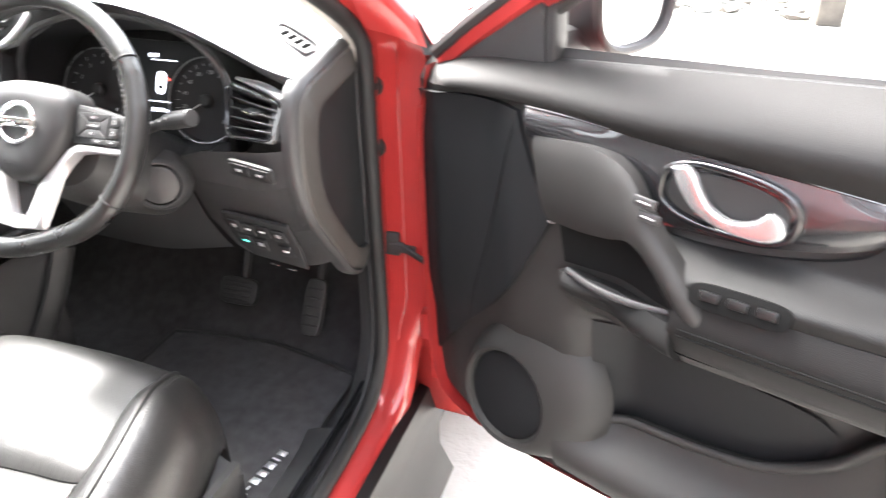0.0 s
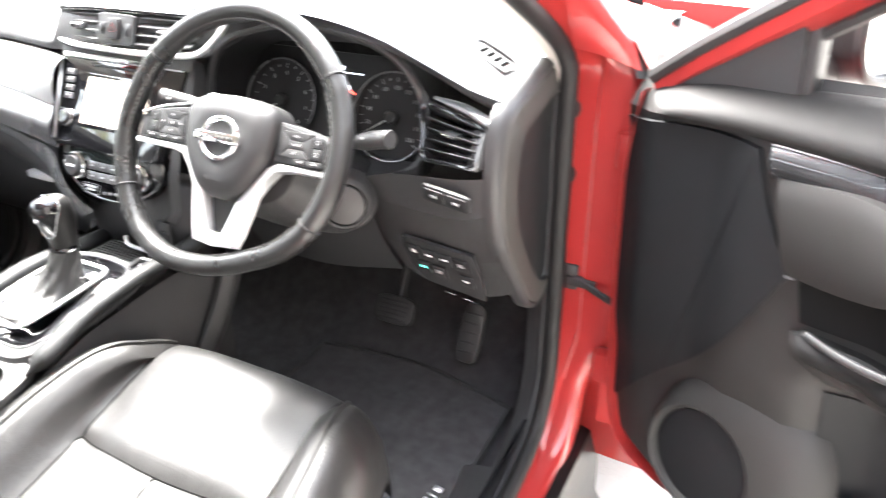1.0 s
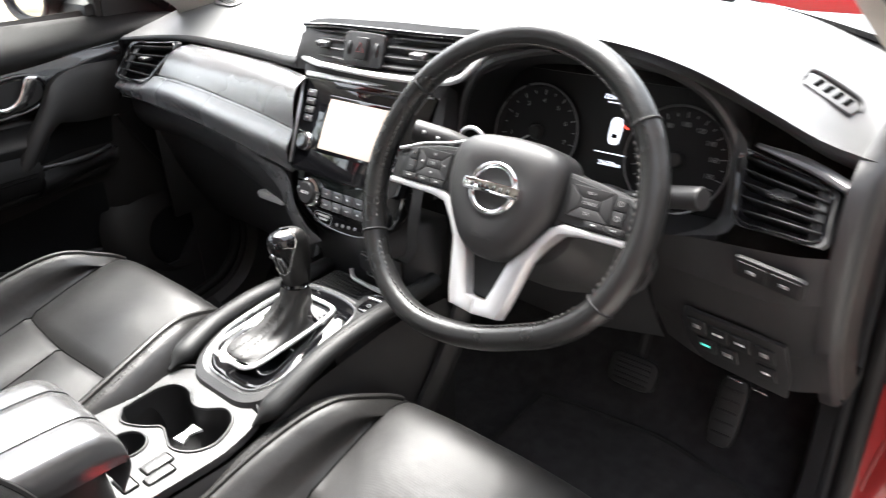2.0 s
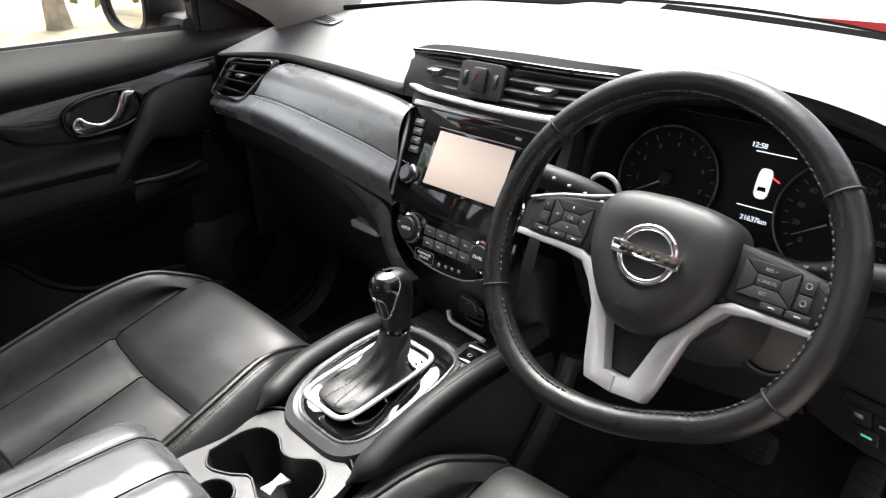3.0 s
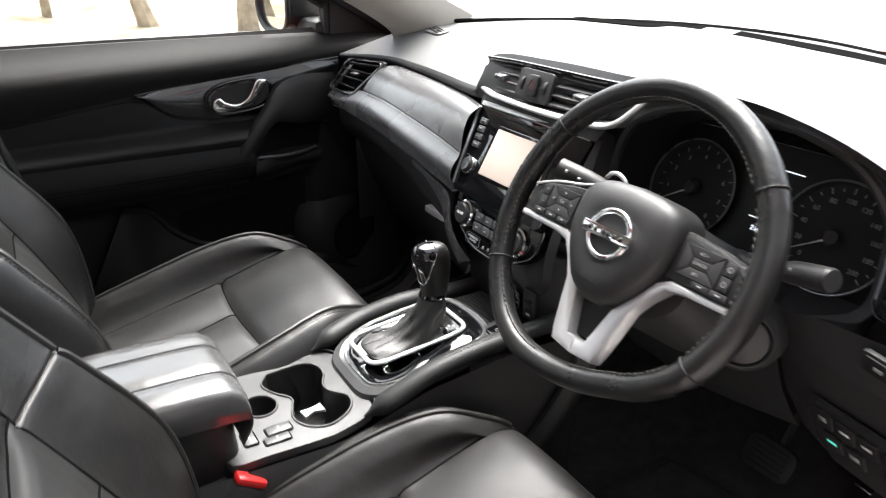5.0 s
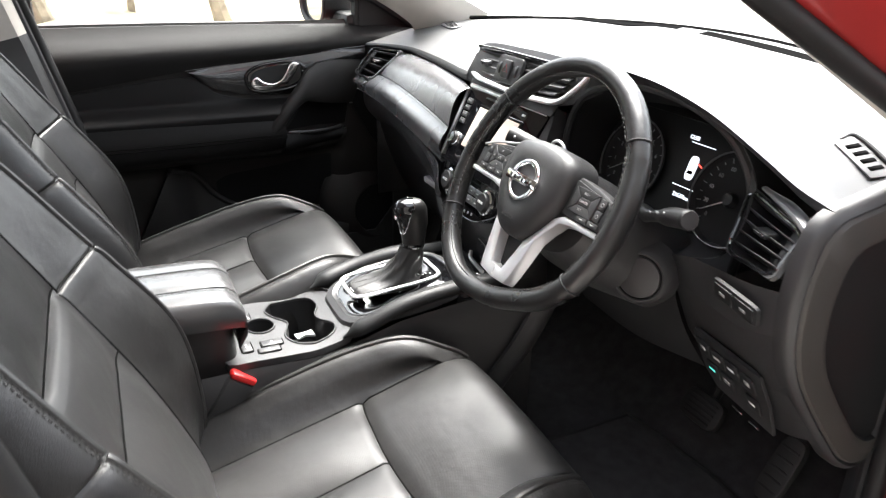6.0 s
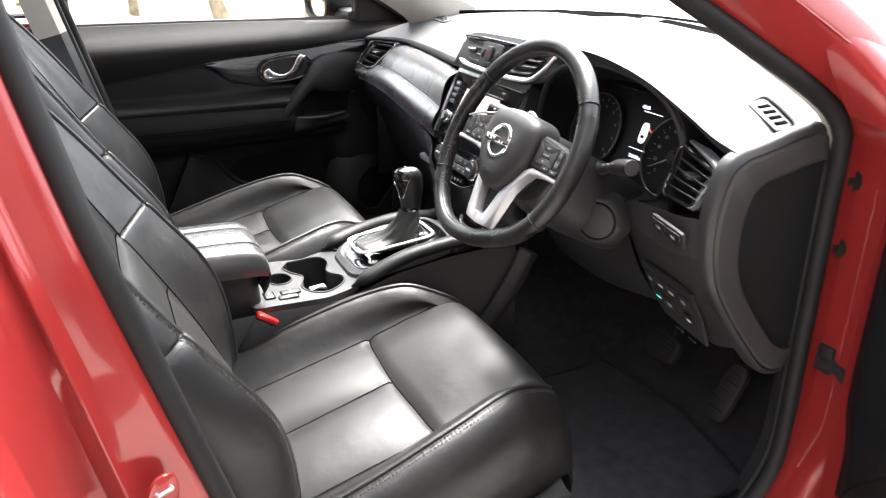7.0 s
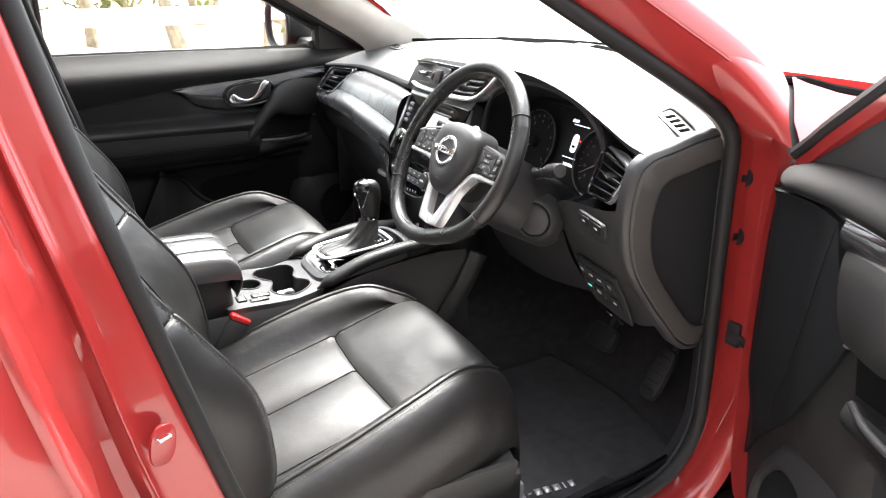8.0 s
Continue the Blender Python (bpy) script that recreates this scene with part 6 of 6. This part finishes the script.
CO("ignition_cover", lathe([(.046, -.030), (.040, -.008), (.036, .0), (.0325, .003), (.0305, .0025), (.0300, -.001), (.0280, -.001), (.0272, .003), (.024, .0045), (0, .0055)], 44, lockm), SOFT, label="round ignition cover")
CO("cover_groove", mapped(tube([(x, y, .0005) for x, y in ellipse(.0292, .0292, 48)], .0014, 6, closed=True), lockm), SLOT)
stalk_r = CO("wiper_stalk", tube(smooth_curve([(.395, .170, .945), (.43, .150, .955), (.465, .138, .968), (.500, .128, .980), (.522, .122, .986)], 22), lambda t: .0115 - .004 * step01(.1, .4, t) + .0045 * step01(.5, .75, t), 16), HARD, label="black stalk with a flat grey end")
CO("stalk_end", lathe([(.0118, -.002), (.0122, .003), (.0105, .006), (0, .0066)], 24, facing((.522, .122, .986), (.92, -.30, .25))), HARD, stalk_r, "dark stalk end")
for k in range(3):
    CO("stalk_mark", mapped(box((.004, .003, .0008), 0), facing((.452 + .017 * k, .131 - .005 * k, .970 + .006 * k), (0, -.85, .5))), PRINT, stalk_r)
stalk_l = CO("light_stalk", tube(smooth_curve([(.295, .140, .955), (.25, .130, .972), (.215, .112, .990), (.178, .094, 1.002)], 18), lambda t: .009 + .0055 * step01(.3, .5, t), 14), HARD, label="black light stalk with white symbols")
for k, t in enumerate((.30, .45, .60, .74, .88)):
    p = Vector((.295, .140, .955)).lerp(Vector((.178, .094, 1.002)), t)
    CO("stalk_mark", mapped(box((.004, .004, .0008), 0, (0, 0, .0142)), facing(p, (.30, -.75, .58))), PRINT, stalk_l)
words("stalk_text", "AUTO", .006, facing(Vector((.206, .107, .984)), (.30, -.75, .58)) @ pose(0, 0, .0146), PRINT, stalk_l)
CO("stalk_ring", tube([(.222 + .020 * math.cos(q), .150, .978 + .020 * math.sin(q)) for q in np.linspace(-.2, 2.6, 18)], .0028, 8), SATIN, stalk_l)

# ---- centre console ----
console = thing("centre_console", "black centre console with cup holders and gear selector surround", "console", at=(0, -.1, .4))
K = lambda name, bm, mat, parent=console, label="": part(name, bm, mat, parent, label)


def console_z(y):
    return float(np.interp(y, [-.62, -.33, -.20, -.14, -.06, .05, .12], [.655, .660, .655, .664, .690, .705, .712]))


def console_w(y):
    return float(np.interp(y, [-.62, -.33, -.2, -.13, -.05, .06, .14, .2], [.100, .108, .110, .108, .112, .118, .128, .14]))


# side walls with stitched leather rolls along their tops
for s in (-1, 1):
    ys = np.linspace(-.62, .18, 40)
    rows = [[(s * (console_w(y) + .002), y, console_z(y) - .004), (s * (console_w(y) + .012), y, console_z(y) - .03), (s * (console_w(y) + .014), y, .55), (s * (console_w(y) + .01), y, .36)] for y in ys]
    K("side_wall", sheet(rows), HARD, label="dark console side")
    if s > 0:
        roll = smooth_curve([(.098, -.155, .668), (.108, -.12, .688), (.112, -.05, .716), (.114, .03, .728), (.118, .10, .732), (.128, .17, .742)], 40)
    else:
        roll = smooth_curve([(-.097, -.155, .668), (-.104, -.12, .680), (-.115, -.08, .687), (-.117, -.05, .692), (-.110, 0, .703), (-.104, .04, .707), (-.104, .10, .701), (-.108, .17, .698)], 40)
    K("padded_rail", tube(roll, lambda t: (.0120 - .002 * t) * step01(0, .10, t) + .002, 16, squash=1.35), SLATE, label="stitched leather-look side rail")
    K("rail_stitching", stitches([p + Vector((s * .004, 0, .0128)) for p in roll[4:]]), THREAD)
    K("knee_brace", tube(smooth_curve([(s * .16, .20, .70), (s * .155, .16, .62), (s * .14, .10, .52), (s * .13, .05, .42)], 16), .022, 10, squash=.6), SOFT)
# the flat with the cup holders
def holed_plate(outline, holes, z, depth, name, mat, label):
    """A plate with openings, filled between its outline and the holes."""
    bm = bmesh.new()
    loops = [outline] + holes
    for lp in loops:
        vs = [bm.verts.new((x, y, z(y))) for x, y in lp]
        for a, b in zip(vs, vs[1:] + vs[:1]):
            bm.edges.new((a, b))
    bmesh.ops.triangle_fill(bm, edges=bm.edges[:], use_beauty=True)
    centre = [Vector((np.mean([q[0] for q in h]), np.mean([q[1] for q in h]))) for h in holes]
    bad = []
    def inside(p, h):
        r = False
        for (x1, y1), (x2, y2) in zip(h, h[1:] + h[:1]):
            if (y1 > p.y) != (y2 > p.y) and p.x < (x2 - x1) * (p.y - y1) / (y2 - y1) + x1:
                r = not r
        return r
    for f in bm.faces:
        c = f.calc_center_median()
        if any(inside(c, h) for h in holes):
            bad.append(f)
    bmesh.ops.delete(bm, geom=bad, context="FACES_ONLY")
    res = bmesh.ops.extrude_face_region(bm, geom=bm.faces[:])
    bmesh.ops.translate(bm, verts=[g for g in res["geom"] if isinstance(g, bmesh.types.BMVert)], vec=(0, 0, -depth))
    return part(name, bm, mat, console, label)


def blob(cx, cy, a, b, n=28, p=2.0):
    return ellipse(a, b, n, p, cx, cy)


cups = smooth_curve([(-.085, -.235, 0), (-.088, -.195, 0), (-.072, -.166, 0), (-.040, -.160, 0), (-.012, -.172, 0), (.010, -.168, 0), (.035, -.152, 0), (.062, -.160, 0), (.076, -.190, 0), (.066, -.222, 0), (.038, -.236, 0), (.008, -.226, 0),
                     (-.010, -.222, 0), (-.03, -.238, 0), (-.06, -.25, 0), (-.085, -.235, 0)], 49)[:-1]
cup_hole = [(p.x, p.y) for p in cups]
small = blob(-.012, -.268, .026, .024)
plate = [(-.100, -.338), (-.03, -.340), (.04, -.340), (.092, -.338), (.096, -.29), (.097, -.2), (.092, -.15), (.075, -.134), (-.04, -.128), (-.082, -.135), (-.098, -.16), (-.100, -.22), (-.101, -.29)]
K_plate = holed_plate([(p.x, p.y) for p in smooth_curve([(*q, 0) for q in plate + plate[:1]], 61)[:-1]], [cup_hole, small], console_z, .012, "cup_holder_plate", PLATE, "grained grey cup holder plate")
for nm, hole, depth in (("cup_holder", cup_hole, .075), ("small_holder", small, .035)):
    c = Vector((np.mean([q[0] for q in hole]), np.mean([q[1] for q in hole])))
    rows = []
    for f, d in ((1.0, .0), (.985, .01), (.95, depth - .01), (.88, depth), (.02, depth)):
        rows.append([(c.x + (x - c.x) * f, c.y + (y - c.y) * f, console_z(y) - .003 - d) for x, y in hole])
    K(nm, sheet(rows, wrap_v=True), DULL, label="deep black cup holder")
    K("holder_edge", tube([(x, y, console_z(y) + .0008) for x, y in hole], .0018, 6, closed=True), HARD)
K("cup_bridge", thick([[(-.006, -.212, .628), (.012, -.210, .628)], [(-.003, -.196, .630), (.006, -.195, .630)], [(-.010, -.180, .628), (.010, -.178, .628)]], (0, 0, .004)), SATIN, label="bright waisted bridge between the cups")
for x, y, w, d in ((-.058, -.305, .036, .016), (-.050, -.284, .024, .012), (.050, -.262, .018, .034), (.070, -.270, .014, .034), (.052, -.303, .030, .016)):
    bt = K("console_button", mapped(box((w, d, .004), .0015), Matrix.Translation((x, y, console_z(y) + .0012))), PLATE, label="grey console button")
    K("button_gap", tube([(x + a, y + b, console_z(y) + .0004) for a, b in ellipse(w / 2 + .0012, d / 2 + .0012, 24, 8)], .0011, 5, closed=True), SLOT, bt)
    K("button_mark", box((w * .3, .0025, .0005), 0, (x, y, console_z(y) + .0036)), WHITE, bt)
K("plate_seam", tube(smooth_curve([(-.10, -.142, .6665), (-.05, -.122, .6715), (.05, -.122, .6715), (.098, -.14, .667)], 24), .0016, 6), DULL)
# gear selector surround
def gate(f, z0):
    pts = smooth_curve([(.0, -.124, 0), (.046, -.120, 0), (.072, -.090, 0), (.078, -.03, 0), (.074, .03, 0), (.058, .068, 0), (0, .078, 0), (-.058, .068, 0), (-.074, .03, 0), (-.078, -.03, 0), (-.072, -.090, 0), (-.046, -.120, 0), (0, -.124, 0)], 57)[:-1]
    return [Vector((p.x * f, -.022 + (p.y + .022) * f, console_z(p.y) + z0)) for p in pts]
K("gate_collar", sheet([gate(1.22, -.012), gate(1.18, .002), gate(1.08, .008), gate(1.0, .006)], wrap_v=True), PLATE, label="grained black collar round the selector")
K("collar_edge", tube(gate(1.0, .007), .0022, 8, closed=True), SATIN_DARK)
K("gate_plate", sheet([gate(1.0, .006), gate(.92, .009), gate(.70, .0095), gate(.60, .006), gate(.02, .0)], wrap_v=True), GLOSS, label="piano-black selector plate")
frame_line = [Vector((x, -.034 + y, float(np.interp(-.034 + y, [-.115, .05], [.7055, .7195])))) for x, y in ellipse(.046, .082, 56, 6)]
K("gate_ring", tube(frame_line, .0030, 10, closed=True, squash=1.3), SATIN, label="silver frame round the gear gaiter")
for k in range(4):
    K("gear_mark", box((.004, .003, .0006), 0, (.022 + .004 * (k % 2), .012 + .007 * k, .7180)), WHITE)
K("brake_switch_housing", prism(ellipse(.030, .026, 28, 5), .016, pose(.074, .086, .700, 8, 0, 0), .004), SOFT, label="raised parking brake switch housing")
K("brake_switch", prism(ellipse(.015, .014, 24, 5), .006, pose(.074, .082, .7135, 8, 0, 0), .002), GLOSS, label="black parking brake switch")
K("switch_edge", tube([(.058, .098, .720), (.086, .100, .720), (.090, .088, .718)], .0018, 8), SATIN)
K("switch_mark", mapped(tube([(x, y, 0) for x, y in ellipse(.003, .003, 16)], .0005, 5, closed=True), pose(.074, .081, .7200, 8, 0, 0)), WHITE)
K("front_tray", box((.16, .09, .012), .006, (-.005, .115, .692)), DULL, label="ribbed black tray")
for k in range(12):
    K("tray_rib", box((.09, .003, .003), .001, (-.03, .078 + .0065 * k, .6995)), RUBBER)
K("body_core", thick([[(-.10, -.62, .64), (-.10, -.345, .64)], [(.10, -.62, .64), (.10, -.345, .64)]], (0, 0, -.26)), HARD)

# gear lever
lever = thing("gear_lever", "gear lever with leather gaiter and gloss-black knob cap", "gear lever", at=(0, -.02, .70))
GL = lambda name, bm, mat, parent=lever, label="": part(name, bm, mat, parent, label)
gait = []
for t, a, b, cx, cy, z, pw in ((0, .042, .072, .000, -.034, .702, 3.4), (.12, .039, .064, .001, -.033, .708, 3.0), (.3, .029, .043, .004, -.022, .717, 2.6), (.5, .0225, .030, .008, -.010, .735, 2.4), (.75, .0195, .0235, .011, -.002, .755, 2.2), (.92, .0175, .021, .012, .001, .768, 2), (1, .0170, .019, .012, .003, .774, 2)):
    row = []
    for k, (x, y) in enumerate(ellipse(a, b, 48, pw)):
        fold = 1 + .17 * math.sin(k * math.tau / 48 * 3 + t * 7) * math.sin(math.pi * min(1, t * 1.1)) + .09 * math.sin(k * math.tau / 48 * 7 - t * 9) * math.sin(math.pi * t)
        row.append((cx + x * fold, cy + y * fold, z))
    gait.append(row)
gait = [list(map(tuple, r)) for r in np.stack([catmull(np.array(gait)[:, j], 6) for j in range(48)], 1)]
GL("gaiter", sheet(gait, wrap_v=True), GAITER, label="creased leather gaiter")
for o in (-1, 1):
    GL("gaiter_stitching", stitches([Vector(r[36 + o]) for r in gait[2:]], lift=(0, -.0012, .0006)), THREAD)
GL("collar", lathe([(.0185, 0), (.0205, .004), (.0185, .008)], 24, pose(.012, .003, .771)), GLOSS)
knob = []
for z, a, b, cy in ((.777, .0165, .019, .001), (.80, .0185, .022, .001), (.82, .0205, .026, .0), (.838, .0215, .0285, -.003), (.852, .0205, .028, -.005), (.862, .015, .021, -.006), (.866, .004, .006, -.006)):
    knob.append([(.013 + x, cy + .005 + y, z - .006) for x, y in ellipse(a, b, 32, 2.2)])
knob = [list(map(tuple, r)) for r in np.stack([catmull(np.array(knob)[:, j], 4) for j in range(32)], 1)]
kb = GL("knob", sheet(knob, wrap_v=True), LEATHER, label="leather-wrapped shift knob")
capm = []
for u in np.linspace(0, 1, 18):
    row = knob[int(round(5 + u * (len(knob) - 6)))]
    span = 8.2 * math.sin(math.pi * min(.5, .06 + u * .55)) ** .8
    c = Vector((.013, .002, row[0][2]))
    ang = [24 + q * span for q in np.linspace(-1, 1, 13)]
    pts = []
    for a in ang:
        k = int(math.floor(a))
        pts.append(Vector(row[k % 32]).lerp(Vector(row[(k + 1) % 32]), a - k).lerp(c, -.05) + Vector((0, 0, .0006)))
    capm.append(pts)
GL("knob_cap", sheet(capm), GLOSS, kb, "gloss black knob cap")
GL("knob_trim", tube(smooth_curve([r[0] for r in capm[::3]][::-1] + [r[-1] for r in capm[::3]], 40), .0013, 8), CHROME, kb)
GL("release_button", lathe([(0, .003), (.003, .002), (.004, 0)], 14, facing((.013, -.0275, .830), (.1, -1, .1))), CHROME, kb)

# armrest box
arm = thing("armrest_box", "padded black centre armrest with stitched lid", "armrest", at=(.01, -.45, .60))
AR = lambda name, bm, mat, parent=arm, label="": part(name, bm, mat, parent, label)
rows = []
for y, f, h, drop in ((-.318, .90, -.062, .2), (-.308, .93, -.040, .3), (-.303, .95, -.018, .5), (-.306, .965, .004, .7), (-.318, .98, .018, .9), (-.340, 1.0, .026, 1), (-.42, 1.0, .030, 1), (-.52, 1.0, .032, 1), (-.62, .98, .03, 1), (-.635, .8, .0, 1)):
    sec = []
    for x, z in ((-.080, -.052), (-.087, -.028), (-.083, -.006), (-.066, .0), (-.03, .003), (0, .004), (.03, .003), (.066, .0), (.083, -.006), (.087, -.028), (.080, -.052)):
        sec.append((.010 + x * f, y, .748 + h + z * drop))
    rows.append(catmull(sec, 5))
lid_rows = np.stack([catmull(np.array(rows)[:, j], 5) for j in range(rows[0].shape[0])], 1)
for i in range(lid_rows.shape[0]):
    for j in range(lid_rows.shape[1]):
        for sj in (19, 31):
            lid_rows[i, j, 2] -= groove((j - sj) * .006, .006, .0035)
# Lid lighter than the LEATHER box below to imitate reflected sky.
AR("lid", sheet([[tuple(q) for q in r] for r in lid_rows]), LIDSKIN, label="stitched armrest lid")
for sj in (19, 31):
    AR("lid_seam", tube([Vector(r[sj]) + Vector((0, 0, .0004)) for r in lid_rows[16:44]], .0011, 6), SLOT)
bx = []
for z, a, b in ((.745, .076, .154), (.715, .074, .152), (.70, .073, .150), (.66, .076, .152), (.60, .08, .15)):
    bx.append([(.010 + x, -.470 + y, z) for x, y in ellipse(a, b, 44, 7)])
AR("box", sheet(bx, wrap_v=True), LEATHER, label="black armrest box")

# ---- floor mat, pedals, footrest ----
mat = thing("floor_mat", "black carpet floor mat with a silver name strip", "floor mat", at=(.38, .1, .37))
rows = between([(.16, .42, .383), (.38, .44, .388), (.60, .40, .383)], [(.16, -.12, .374), (.38, -.14, .374), (.60, -.12, .374)], 24, 24, lambda u, v: (0, 0, .004 * noise.noise(Vector((u * 4, v * 4, 0)))))
part("carpet", thick(rows, (0, 0, -.008)), CARPET, mat)
part("edge_binding", tube([Vector(p) for p in rows[0]] + [r[-1] for r in rows] + rows[-1][::-1] + [r[0] for r in rows[::-1]], .005, 6), RUBBER, mat)
MARK = Matrix.Translation((.5605, .121, .3815)) @ pose(0, 0, 0, 0, 0, 81)
for x, w, h in ((-.062, .012, .016), (-.045, .008, .003), (-.028, .013, .016), (-.009, .012, .016), (.011, .014, .016), (.027, .003, .016), (.043, .011, .016)):
    part("emblem_mark", mapped(box((w, h, .0014), 0), MARK @ pose(x, 0, 0)), SATIN, mat, "plain silver lettering bar")
pedals = thing("pedals", "black rubber-faced brake and throttle pedals", "pedals", at=(.36, .45, .5))
for x, y, z, w, h, nm in ((.345, .42, .52, .085, .055, "brake_pedal"), (.50, .44, .50, .045, .115, "throttle_pedal")):
    pm = facing((x, y, z), (0, -.85, .5))
    pd = part(nm, prism(ellipse(w / 2, h / 2, 24, 4), .014, pm, .004), RUBBER, pedals)
    for k in range(5):
        part("pedal_rib", mapped(box((w * .7, .004, .004), .001, (0, -h * .32 + h * .16 * k, .0145)), pm), DULL, pd)
    part("pedal_arm", tube([Vector((x, y + .01, z)), Vector((x, y + .06, z + .1)), Vector((x, y + .09, z + .22))], .009, 8), DULL, pd)
foot = thing("kick_plate", "scuffed plastic plate beside the door sill", "kick plate", at=(.64, .25, .42))
part("plate", thick([[(.655, .30, .40), (.66, .30, .46)], [(.64, .20, .385), (.655, .22, .44)], [(.63, -.35, .385), (.652, -.35, .43)]], (.006, 0, 0)), GLOSS, foot)
